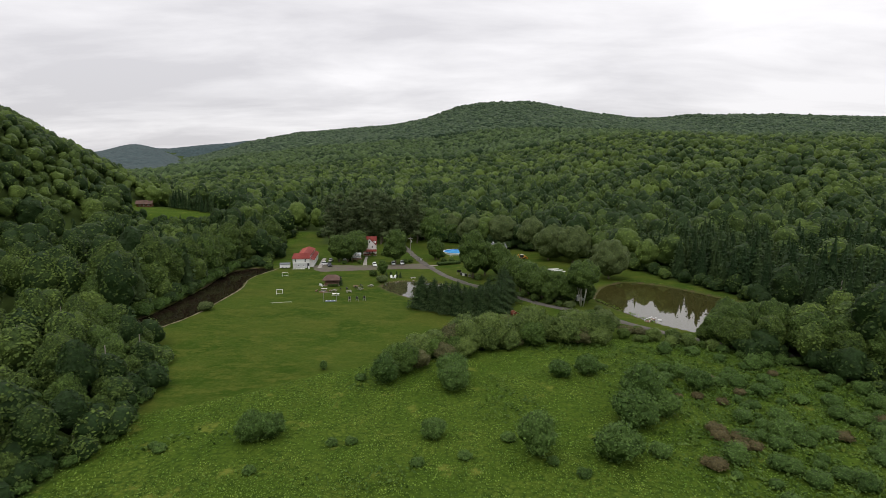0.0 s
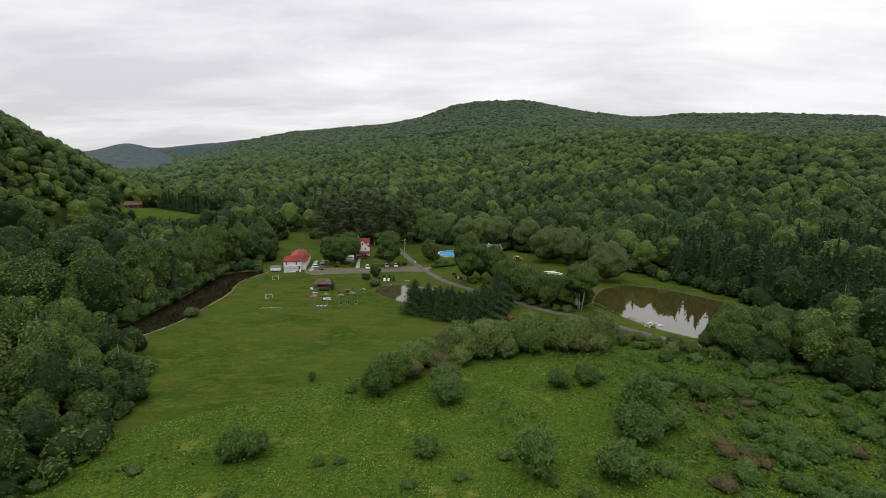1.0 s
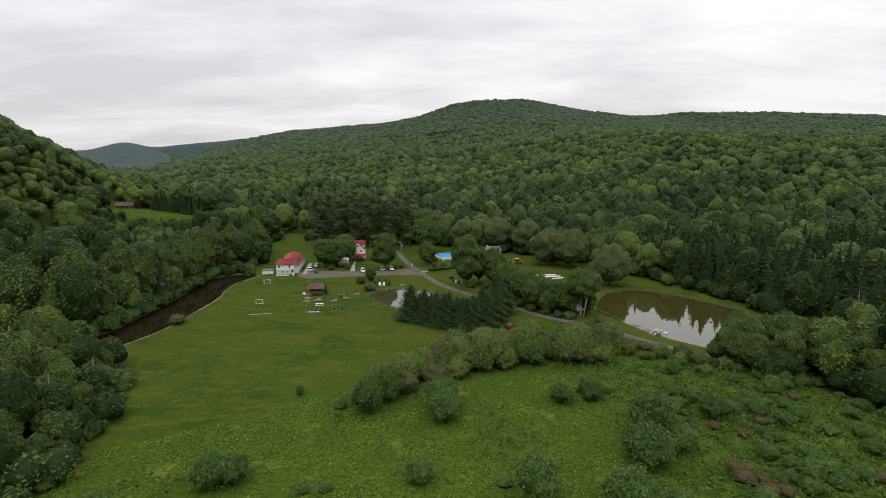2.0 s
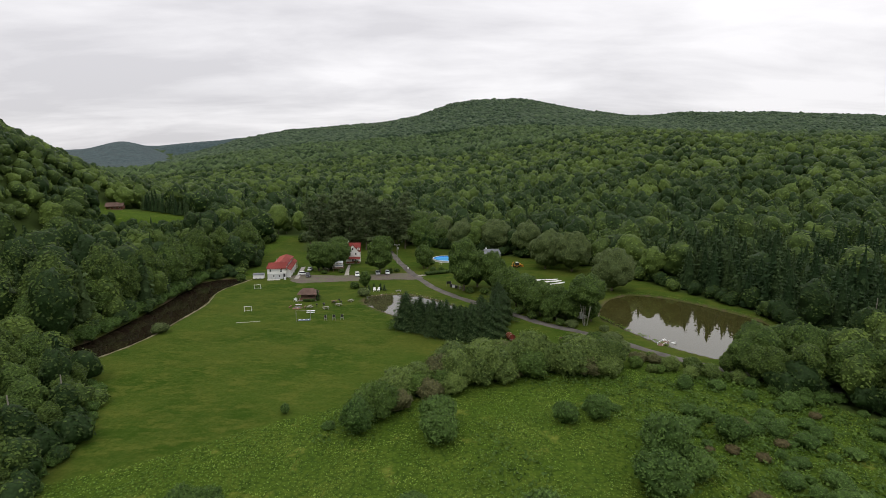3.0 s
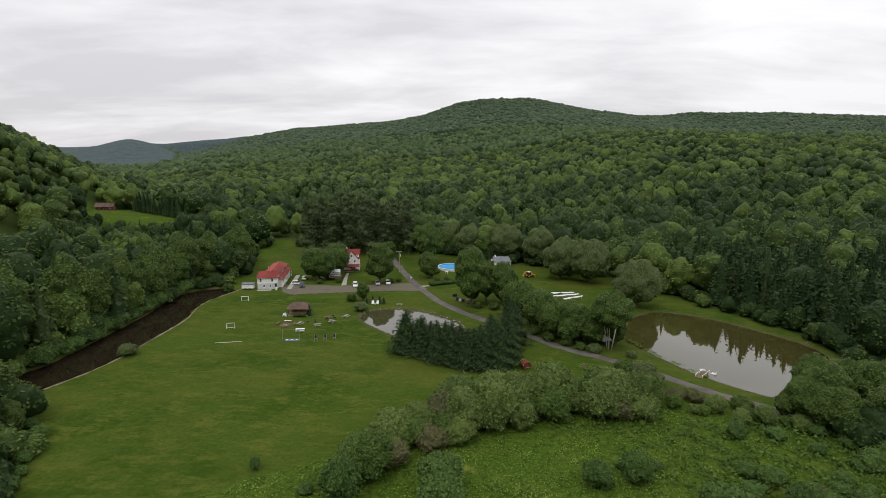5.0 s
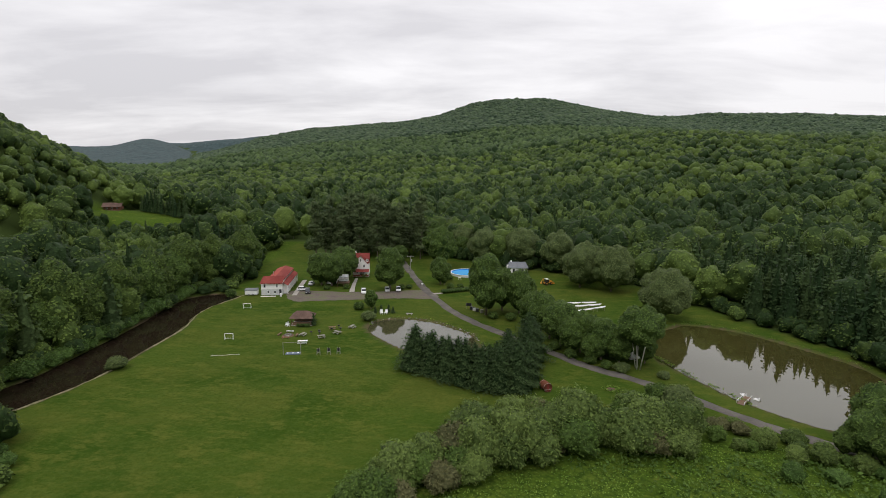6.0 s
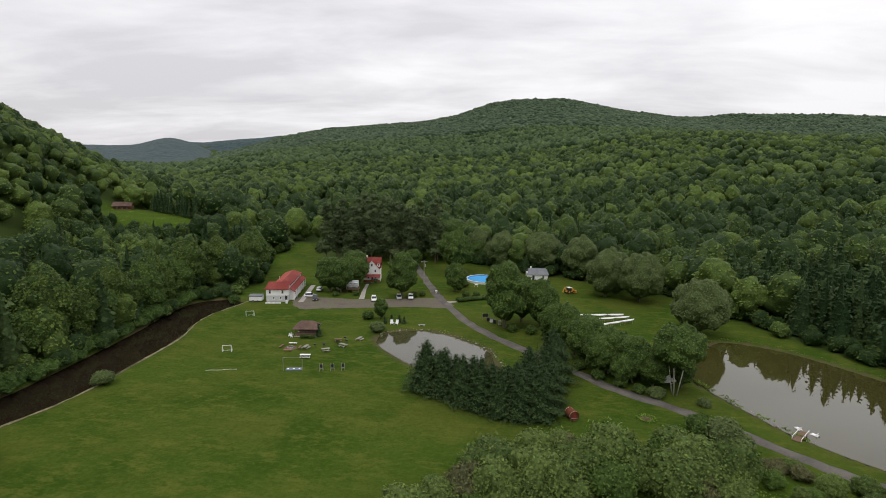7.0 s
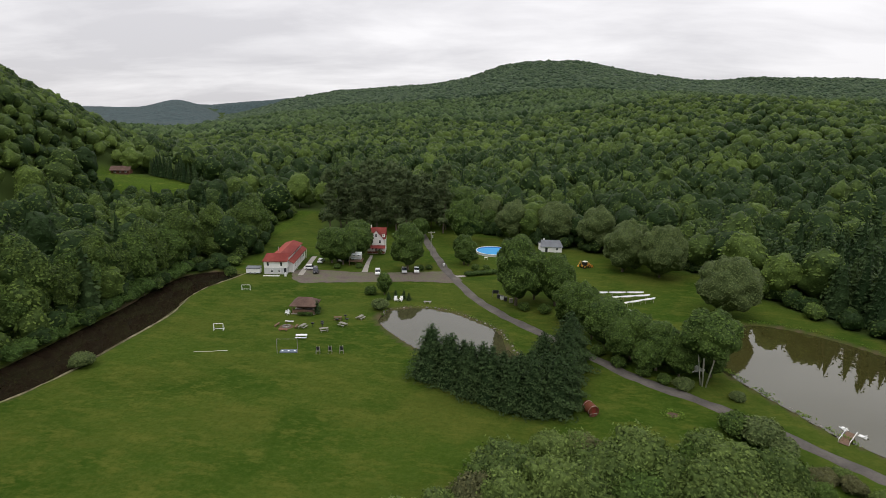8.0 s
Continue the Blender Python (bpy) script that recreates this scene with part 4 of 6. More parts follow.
pines = []
for s, h in ((75, 23), (76, 21)):
    rng = np.random.RandomState(s)
    lb = [(rng.uniform(-1.6, 1.6), rng.uniform(-1.6, 1.6), h * f, 2.9 - 1.6 * (f - 0.4), 1.5) for f in np.linspace(0.2, 0.97, 13)]
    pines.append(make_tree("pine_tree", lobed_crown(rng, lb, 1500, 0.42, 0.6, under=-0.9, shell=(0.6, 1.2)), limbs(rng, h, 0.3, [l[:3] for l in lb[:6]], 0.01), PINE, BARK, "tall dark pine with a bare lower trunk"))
prng = random.Random(12)
stand(pines, [(-70 + 1.9 * k + prng.uniform(-1.2, 1.2), 306 + (k * 7.3) % 34, prng.uniform(0.8, 1.2)) for k in range(26)], "pines behind the farmhouse")

# tall trees on the near stream side and by the large pond's outlet
bank_trees = [broadleaf("bank_tree", 81, 12, 8.5, 1300, 0.38, LEAF, "dense green broadleaf tree in the belt beside the meadow"),
              broadleaf("bank_tree", 82, 10, 8.0, 1200, 0.36, LEAF_MAPLE, "bushy green tree in the belt beside the meadow", 12, 0.02),
              broadleaf("bank_tree", 83, 13.5, 8.0, 1300, 0.38, LEAF, "tall slender green tree in the belt beside the meadow", 12, 0.04)]
brng = random.Random(31)
belt = []
for k in range(11):
    y = 84 + k * 6.2
    edge = np.interp(y, (80, 107, 127, 140, 155), (-63, -61, -66, -73, -89))
    for j in range(3):
        belt.append((edge - j * 6.0 + brng.uniform(-1.6, 1.6), y + brng.uniform(-2, 2), brng.uniform(0.62, 0.85) if j == 0 else brng.uniform(0.85, 1.1)))
belt += [(np.interp(y, (160, 170, 190, 250), (-101, -97.5, -96.5, -97)) + brng.uniform(-1.5, 1.2), y + brng.uniform(-1.5, 1.5), brng.uniform(1.3, 1.85)) for y in range(160, 252, 6)]
belt += [(-88, 258, 1.4), (-87.5, 266, 1.5), (-89, 274, 1.4), (-91, 283, 1.5), (-96, 291, 1.4), (-94, 270, 1.6), (-101, 302, 1.5), (-94, 258, 1.6)]
stand(bank_trees, belt, "tree belt by the stream")
right_trees = [broadleaf("pond_tree", 84, 12.5, 9.5, 1500, 0.36, LEAF_MAPLE, "dense green broadleaf tree between meadow and pond", 13, 0.02),
               broadleaf("pond_tree", 85, 11, 8.5, 1300, 0.36, LEAF, "full green broadleaf tree at the meadow's edge", 12, 0.02)]
belt = []
for k in range(8):
    for j in range(3):
        belt.append((66 + k * 6.2 + j * 2.5 + brng.uniform(-1.5, 1.5), 151 - k * 3.8 + j * 6 + brng.uniform(-1.5, 1.5), brng.uniform(0.8, 1.08)))
belt += [(67, 154.5, 1.0), (71, 150.5, 1.05), (70, 158.5, 0.9), (75, 154, 1.0), (64, 150, 0.8), (62.5, 153.5, 0.75), (60.3, 154.6, 0.5), (73.5, 159.5, 0.9), (66.5, 148.5, 0.85)]
belt = [q for q in belt if polygon_distance(q[0], q[1], LAKE) > 1.6 and line_distance(q[0], q[1], ROAD) > 1.0]
stand(right_trees, belt, "trees by the large pond")

# thicket between the field and the meadow
thicket_kinds = [shrub("thicket_shrub", 91, 3.6, 5.0, 900, 0.16, LEAF_FLOWER, "rounded pale-flowering shrub in a thicket"),
                 shrub("thicket_shrub", 92, 3.2, 4.4, 950, 0.15, LEAF_SHRUB, "rounded green shrub in a thicket"),
                 shrub("thicket_shrub", 93, 4.2, 4.6, 900, 0.16, LEAF_FLOWER, "tall grey-green shrub in a thicket"),
                 shrub("thicket_shrub", 94, 3.0, 4.2, 800, 0.15, leaf_material("brownish_shrub_foliage", (0.046, 0.053, 0.021), (0.143, 0.139, 0.060), by_object=0.3), "brownish half-dry shrub in a thicket")]
THICKET = [(-15, 131), (-8, 137), (4, 146), (18, 152), (31, 152), (37, 154.5), (38, 159), (30, 161), (20, 162.5), (8, 160), (-2, 152), (-12, 140.5)]
trng = np.random.RandomState(8)
tx, ty = scatter(trng, lambda x, y: polygon_distance(x, y, THICKET) < 0.3, (-20, 125), (45, 170), 3.5)
places = [(a, b, trng.uniform(0.8, 1.45)) for a, b in zip(tx, ty)]
places += [(42 + 3.4 * k + trng.uniform(-1, 1), 156 - 0.7 * k + trng.uniform(-2, 2), trng.uniform(0.35, 0.6)) for k in range(7)]
tx, ty = scatter(trng, lambda x, y: polygon_distance(x, y, [(40, 157), (43, 163), (46, 163.5), (50.5, 159.5), (57, 154.5), (62, 150), (54, 150)]) < 0, (38, 145), (66, 168), 4.2)
places += [(a, b, trng.uniform(0.4, 0.72)) for a, b in zip(tx, ty)]
places = [(a, b, c, trng.choice([0, 0, 0, 1, 1, 2, 2, 2, 3])) for a, b, c in places]
stand(thicket_kinds, places, "thicket between field and meadow")

meadow_kinds = [shrub("meadow_bush", 95, 2.6, 3.4, 900, 0.125, LEAF_SCRUB, "lone round green bush in the weedy meadow"),
                shrub("meadow_bush", 96, 3.6, 3.2, 900, 0.125, LEAF_SCRUB, "upright feathery green bush in the meadow"),
                shrub("meadow_bush", 97, 1.3, 2.6, 420, 0.125, LEAF_SCRUB, "low spreading green bush in the meadow")]
stand(meadow_kinds, [(-30.5, 106, 1.35, 0), (-33, 105, 1.1, 0), (-15, 127.5, 1.55, 1), (-1, 125.5, 1.3, 0), (-1.3, 130, 1.35, 0), (-4, 107, 0.85, 0), (8, 106.5, 0.9, 2), (12, 102.5, 1.1, 1), (30, 112.5, 1.6, 0),
                     (33, 118, 1.3, 1), (36, 116, 1.2, 0), (35, 124, 1.5, 0), (24, 101.5, 1.5, 0), (31, 103, 1.4, 2), (21, 132.5, 0.95, 0), (27, 134, 1.0, 0), (26, 137, 0.9, 2), (-20, 129, 0.95, 2), (-29, 134, 0.3, 1),
                     (-46, 101, 0.9, 2), (-47.5, 102, 0.7, 2), (1, 101, 0.9, 2), (-6, 99, 0.9, 2), (-20, 104, 0.8, 2), (-17, 104.5, 0.8, 2), (47, 127, 1.1, 0), (55, 107, 1.3, 2), (46, 108, 1.4, 2), (36, 130, 1.0, 2), (31, 137, 1.0, 2),
                     (14, 100, 0.8, 2), (18, 97, 0.9, 2), (-30, 96, 0.8, 2)], "bushes in the meadow")
scrub_kinds = [shrub("scrub_bush", 98, 1.5, 2.8, 230, 0.14, LEAF_SCRUB, "low tangled green scrub beside the wood"),
               shrub("scrub_bush", 99, 1.1, 2.4, 190, 0.13, leaf_material("brown_dry_scrub", (0.060, 0.052, 0.024), (0.125, 0.105, 0.045)), "low brownish scrub in the meadow"),
               shrub("scrub_bush", 100, 2.4, 3.0, 300, 0.15, LEAF_SCRUB, "green sapling scrub beside the wood")]
sx, sy = scatter(trng, lambda x, y: (x > 36 + 0.12 * (y - 92)) & (y < 150 - 0.55 * (x - 50)) & (trng.uniform(0, 1, x.shape) < 0.33 + 0.45 * wave(x, y, 16, 35)), (36, 90), (100, 147), 2.7)
stand(scrub_kinds, [(a, b, trng.uniform(0.55, 1.3), 1 if 41 < a < 47 and 102 < b < 124 and trng.uniform() < 0.75 else trng.choice([0, 0, 0, 0, 0, 0, 0, 1, 2, 2])) for a, b in zip(sx, sy)], "scrub at the wood's edge", true_size=True)
edge_kinds = [shrub("bank_shrub", 101, 2.6, 4.2, 420, 0.22, LEAF_SCRUB, "green shrub hanging over the stream bank"), shrub("bank_shrub", 102, 1.8, 3.2, 300, 0.2, LEAF_SCRUB, "low green shrub beside the trees")]
places = [(np.interp(y, (160, 170, 190, 212, 234), (-95, -91.5, -90.6, -91.4, -92.6)) + trng.uniform(-1.2, 0.4), y, trng.uniform(0.9, 1.4), 0) for y in np.arange(160, 240, 3.6)]
places += [(np.interp(y, (84, 107, 127, 140, 155), (-58, -56, -60, -67, -83)) + trng.uniform(-1.5, 1), y, trng.uniform(0.7, 1.1), 1) for y in np.arange(90, 154, 3.4)]
places += [(62 + 3.2 * k, 150 - 2.1 * k - trng.uniform(0, 4), trng.uniform(0.8, 1.3), 1) for k in range(14)]
stand(edge_kinds, places, "shrubs along the banks")
yard_kinds = [shrub("garden_bush", 103, 2.4, 3.6, 420, 0.2, LEAF_MAPLE, "rounded dark green garden bush"), shrub("garden_bush", 104, 2.2, 4.2, 420, 0.2, LEAF_WILLOW, "grey-green bush at the water's edge")]
stand(yard_kinds, [(-33.7, 227.5, 0.85, 0), (-28.5, 216.5, 1.0, 1), (-78, 237, 1.1, 0), (-75.6, 177.5, 1.0, 1), (-24, 253, 0.8, 0), (-21.5, 255, 0.7, 0), (-43.5, 252.5, 0.7, 0), (-7, 257, 0.8, 0), (-3.5, 258, 0.75, 0), (-8, 270, 0.9, 0),
                   (-41, 271, 0.7, 0), (-36, 272, 0.8, 0), (-50, 250.5, 0.7, 0), (7, 190.5, 0.7, 1), (42, 183, 0.6, 1), (36.8, 171.8, 1.35, 0), (39.8, 169.8, 1.35, 1), (41.5, 167.4, 1.0, 1), (38.4, 175.0, 0.85, 0), (24, 193, 0.9, 0), (28, 190, 0.9, 0), (31, 187.5, 0.8, 0), (34, 186, 0.8, 1), (21, 198, 0.9, 0), (7, 222, 0.9, 0), (12, 221, 1.0, 0), (16, 217, 1.0, 0), (19, 212, 0.9, 0)], "garden bushes")
stand([broadleaf("young_tree", 105, 6.5, 4.4, 520, 0.28, LEAF_MAPLE, "young green tree near the small pond", 8, 0.02)], [(-30, 228.2, 1.0), (-9.5, 262, 1.05)])
stand([spruce("cone_shrub", 106, 2.2, 1.5, 260, 0.14, label="small clipped conical evergreen"), spruce("cone_shrub", 107, 3.4, 2.0, 320, 0.16, label="conical arborvitae beside the pavilion")],
      [(-28, 224, 1.0, 0), (-26.4, 225.2, 1.0, 0), (-24.2, 225.4, 1.0, 0), (-22.7, 224.6, 1.0, 0), (-42.6, 211, 1.0, 1)], "clipped evergreens")

# weeds of the rough meadow
wx, wy = scatter(trng, lambda x, y: (polygon_distance(x, y, MOWN) > 0.4) & (polygon_distance(x, y, OPEN_LAND) < 1) & (polygon_distance(x, y, LAKE) > 1), (-66, 86), (112, 156), 0.4)
dens = 0.62 + 0.35 * wave(wx, wy, 9, 21) + 0.3 * wave(wx, wy, 30, 22)
keep = trng.uniform(0, 1, len(wx)) < dens
wx, wy = wx[keep], wy[keep]
up = np.stack([trng.normal(0, 0.5, len(wx)), trng.normal(0, 0.5, len(wx)), np.ones(len(wx))], 1)
v, t, k = clumps(trng, np.stack([wx, wy, trng.uniform(0.06, 0.42, len(wx))], 1), up, 0.16, 0.35 * wave(wx, wy, 14, 23) + 0.2 * wave(wx, wy, 3, 24), 0.3)
me = array_mesh("meadow_weeds", v, None, t, k)
me.materials.append(WEED)
tagged(new("meadow_weeds", me), "tall green weeds and grass of the unmown meadow", "grass", kind="stuff")

# taller rank growth among the scrub and in patches of the meadow
rx_, ry_ = scatter(trng, lambda x, y: (polygon_distance(x, y, MOWN) > 2) & (polygon_distance(x, y, OPEN_LAND) < 0) & (polygon_distance(x, y, LAKE) > 2), (-60, 86), (105, 152), 0.42)
dens = 1.0 * ss(rx_ + 0.25 * (ry_ - 100), 30, 52) + 0.5 * ss(wave(rx_, ry_, 22, 31), 0.35, 0.9)
keep = trng.uniform(0, 1, len(rx_)) < dens * (0.55 + 0.6 * wave(rx_, ry_, 6, 32))
rx_, ry_ = rx_[keep], ry_[keep]
up = np.stack([trng.normal(0, 0.7, len(rx_)), trng.normal(0, 0.7, len(rx_)), np.ones(len(rx_))], 1)
v, t, k = clumps(trng, np.stack([rx_, ry_, trng.uniform(0.15, 0.9, len(rx_))], 1), up, 0.3, 0.4 * wave(rx_, ry_, 8, 33) - 0.1, 0.5)
me = array_mesh("rank_weeds", v, None, t, k)
me.materials.append(leaf_material("rank_weed_leaves", (0.050, 0.090, 0.017), (0.130, 0.195, 0.040)))
tagged(new("rank_weeds", me), "rank knee-high weeds among the scrub", "weeds", kind="stuff")

# sedge and water weeds along the pond edges
edge_pts = rounded([(54.5, 171.4), (50.5, 180.5), (47, 188.6), (44.4, 196.6)], 40, False) + rounded([(-27, 213), (-26.2, 217.8), (-19, 221), (-11, 219), (-4, 213.5), (1.6, 207.8), (3.4, 200.5), (6.6, 194)], 16, False) + rounded([(58, 221), (64, 223.2), (74, 218.8), (83.5, 207.5), (91.5, 192.5)], 26, False)
ex, ey = np.array(edge_pts).T
ex, ey = np.repeat(ex, 7) + trng.normal(0, 0.4, len(ex) * 7), np.repeat(ey, 7) + trng.normal(0, 0.4, len(ey) * 7)
keep = wave(ex, ey, 5, 41) > -0.25
ex, ey = ex[keep], ey[keep]
up = np.stack([trng.normal(0, 0.8, len(ex)), trng.normal(0, 0.8, len(ex)), np.full(len(ex), 0.7)], 1)
v, t, k = clumps(trng, np.stack([ex, ey, trng.uniform(-0.15, 0.35, len(ex))], 1), up, 0.15, 0.5 * wave(ex, ey, 4, 42), 0.4)
me = array_mesh("shore_sedge", v, None, t, k)
me.materials.append(WEED)
tagged(new("shore_sedge", me), "light green sedge along the pond edges", "sedge", kind="stuff")


# ---- building kit ----
WHITE = material("white_painted_siding", (0.84, 0.83, 0.81), 0.6, grain=3, vary=0.06, second=(0.78, 0.77, 0.75))
GREY_BLOCK = material("grey_block_wall", (0.58, 0.58, 0.57), 0.9, grain=4, vary=0.15, second=(0.47, 0.48, 0.48), bump=0.2)
RED_ROOF = material("red_metal_roof", (0.175, 0.034, 0.028), 0.8, spec=0.15, grain=1.5, vary=0.2, second=(0.21, 0.050, 0.040))
FADED_ROOF = material("faded_red_roof", (0.28, 0.070, 0.055), 0.8, spec=0.15, grain=1.5, vary=0.15, second=(0.30, 0.065, 0.05))
BROWN_ROOF = material("brown_shingles", (0.100, 0.062, 0.048), 0.9, grain=3, vary=0.3, second=(0.130, 0.080, 0.064), bump=0.4)
GREY_ROOF = material("grey_shingles", (0.16, 0.17, 0.185), 0.9, grain=3, vary=0.2, bump=0.3)
TRIM = material("white_trim", (0.80, 0.79, 0.77), 0.5, grain=5, vary=0.05)
GLASS = material("dark_window_glass", (0.02, 0.025, 0.03), 0.05, spec=0.6)
DARK = material("dark_painted_metal", (0.025, 0.025, 0.028), 0.5, grain=6, vary=0.2)
WOOD = material("weathered_brown_wood", (0.17, 0.105, 0.065), 0.85, grain=5, vary=0.3, second=(0.13, 0.085, 0.06), bump=0.3)
GREY_WOOD = material("weathered_grey_wood", (0.25, 0.24, 0.20), 0.85, grain=5, vary=0.3, bump=0.3)
CEDAR = material("reddish_cedar_staves", (0.16, 0.058, 0.032), 0.75, spec=0.1, grain=4, vary=0.25, second=(0.13, 0.05, 0.03), bump=0.2)
CONCRETE = material("pale_concrete", (0.30, 0.28, 0.25), 0.9, grain=3, vary=0.15, bump=0.2)
STONE = material("grey_field_stone", (0.17, 0.16, 0.145), 0.9, grain=3, vary=0.3, second=(0.27, 0.255, 0.23), bump=0.4, obj_random=0.25)
PLASTIC = material("white_plastic", (0.78, 0.78, 0.77), 0.35, spec=0.5, grain=4, vary=0.05)
STEEL = material("galvanised_steel", (0.55, 0.56, 0.57), 0.4, metal=0.8, grain=6, vary=0.1)
RUBBER = material("black_rubber", (0.02, 0.02, 0.02), 0.8, grain=10, vary=0.2)
YELLOW = material("yellow_machine_paint", (0.62, 0.30, 0.03), 0.45, spec=0.5, grain=4, vary=0.15, second=(0.5, 0.22, 0.03))
BLUE_MAT = material("blue_grey_mat", (0.13, 0.16, 0.20), 0.8, grain=4, vary=0.15)


def thing(name, x, y, turn=0.0, label="", category="", group="", z=None):
    ob = new(name)
    ob.matrix_basis = pose(x, y, float(height(x, y)) if z is None else z, 0, 0, turn)
    return tagged(ob, label, category, group)


def box_bm(x0, x1, y0, y1, z0, z1, bevel=0.0, bm=None):
    bm = bm or bmesh.new()
    r = bmesh.ops.create_cube(bm, size=1, matrix=Matrix.Translation(((x0 + x1) / 2, (y0 + y1) / 2, (z0 + z1) / 2)) @ Matrix.Diagonal((x1 - x0, y1 - y0, z1 - z0, 1)))
    if bevel:
        edges = {e for v in r["verts"] for e in v.link_edges}
        bmesh.ops.bevel(bm, geom=list(edges), offset=bevel, segments=2, affect="EDGES", profile=0.6)
    return bm


def rod(bm, a, b, r, seg=8, r2=None):
    a, b = Vector(a), Vector(b)
    d = b - a
    bmesh.ops.create_cone(bm, cap_ends=True, segments=seg, radius1=r, radius2=r if r2 is None else r2, depth=d.length, matrix=Matrix.Translation((a + b) / 2) @ d.to_track_quat("Z", "Y").to_matrix().to_4x4())
    return bm


def rods(items, r, seg=6):
    bm = bmesh.new()
    for a, b in items:
        rod(bm, a, b, r, seg)
    return bm


def slab(corners, thick):
    """A sloping plate: four corners of its top, counter-clockwise, and its thickness."""
    bm = bmesh.new()
    top = [bm.verts.new(c) for c in corners]
    low = [bm.verts.new((c[0], c[1], c[2] - thick)) for c in corners]
    n = len(corners)
    bm.faces.new(top)
    bm.faces.new(low[::-1])
    for k in range(n):
        bm.faces.new((top[k], low[k], low[(k + 1) % n], top[(k + 1) % n]))
    bmesh.ops.recalc_face_normals(bm, faces=bm.faces[:])
    return bm


def prism(profile, y0, y1):
    """A wall block with the given outline in x and z, from y0 to y1."""
    bm = bmesh.new()
    a = [bm.verts.new((x, y0, z)) for x, z in profile]
    b = [bm.verts.new((x, y1, z)) for x, z in profile]
    bm.faces.new(a)
    bm.faces.new(b[::-1])
    n = len(profile)
    for k in range(n):
        bm.faces.new((a[k], b[k], b[(k + 1) % n], a[(k + 1) % n]))
    bmesh.ops.recalc_face_normals(bm, faces=bm.faces[:])
    return bm


def window(parent, x, z, y, w=0.9, h=1.2, side=False):
    """A window on a front wall at y (or, side, on a wall at x = y): frame, pane, sill and cross bar."""
    t = 0.09
    bm = bmesh.new()
    for a in ((-w / 2, w / 2, -h / 2, -h / 2 + t), (-w / 2, w / 2, h / 2 - t, h / 2), (-w / 2, -w / 2 + t, -h / 2 + t, h / 2 - t), (w / 2 - t, w / 2, -h / 2 + t, h / 2 - t), (-w / 2 + t, w / 2 - t, -0.03, 0.03)):
        box_bm(a[0], a[1], -0.05, 0.03, a[2], a[3], bm=bm)
    f = part("window", bm, TRIM, parent)
    f.matrix_basis = pose(y, x, z, 0, 0, 90) if side else pose(x, y, z)
    part("pane", box_bm(-w / 2 + t, w / 2 - t, -0.02, 0.0, -h / 2 + t, h / 2 - t), GLASS, f)
    part("sill", box_bm(-w / 2 - 0.06, w / 2 + 0.06, -0.1, 0.0, -h / 2 - 0.07, -h / 2), TRIM, f)
    return f


def door(parent, x, y, w=0.95, h=2.05, z=0.0, mat=None):
    d = part("door", box_bm(x - w / 2, x + w / 2, y - 0.05, y + 0.02, z, z + h, 0.01), mat or DARK, parent)
    part("handle", box_bm(x + w / 2 - 0.14, x + w / 2 - 0.08, y - 0.1, y - 0.05, z + 0.95, z + 1.05), STEEL, d)
    return d


# ---- bunkhouse with the red roof ----
barn = thing("bunkhouse", -69.2, 240.3, 9, "long white bunkhouse with red roofs and grey lower wall", "building")
part("wall", box_bm(0, 9.2, 0, 3.2, 2.0, 4.3), WHITE, barn)
part("base_wall", box_bm(0.06, 9.14, 0.06, 3.2, 0, 2.0), GREY_BLOCK, barn, "grey block lower wall")
part("main_wall", prism([(2.2, 0), (9.0, 0), (9.0, 4.7), (5.6, 5.5), (2.2, 4.7)], 3.2, 21.0), WHITE, barn)
barn.scale = (0.74, 1.0, 1.0)
part("front_roof", slab([(-0.4, -0.5, 4.15), (9.6, -0.5, 4.15), (9.5, 3.3, 5.75), (0.2, 3.3, 5.75)], 0.16), RED_ROOF, barn)
part("roof_slope", slab([(1.7, 3.0, 4.75), (5.6, 3.0, 5.72), (5.6, 21.4, 5.72), (1.7, 21.4, 4.75)], 0.18), FADED_ROOF, barn, "faded red roof slope")
part("roof_slope", slab([(5.6, 3.0, 5.72), (9.5, 3.0, 4.75), (9.5, 21.4, 4.75), (5.6, 21.4, 5.72)], 0.18), RED_ROOF, barn)
part("porch_roof", slab([(9.5, 1.0, 4.1), (11.6, 1.0, 3.1), (11.6, 20.5, 3.1), (9.5, 20.5, 4.1)], 0.14), RED_ROOF, barn)
part("porch_wall", box_bm(9.02, 10.9, 2.2, 20.2, 0, 3.2), WHITE, barn)
for yy in (1.3, 6, 11, 16, 20.2):
    part("porch_post", box_bm(11.35, 11.49, yy, yy + 0.14, 0, 3.1), TRIM, barn)
for xx in (1.6, 6.9):
    window(barn, xx, 3.2, 0, 0.95, 1.25)
for xx in (3.1, 6.0):
    window(barn, xx, 1.1, 0.06, 0.9, 0.9)
for yy in (5, 9, 13, 17):
    window(barn, yy, 1.7, 10.9, 1.0, 1.1, True)
door(barn, 8.4, 0.06)
part("vent_pipe", rod(bmesh.new(), (3.0, 9, 5.0), (3.0, 9, 6.2), 0.14), STEEL, barn)
walkway = tagged(flat_sheet("pavement_walk", [(-59.2, 241), (-57.6, 241.4), (-61.0, 263.5), (-62.6, 263)], 0.09, CONCRETE), "pale concrete walk beside the bunkhouse", "path", kind="structure")
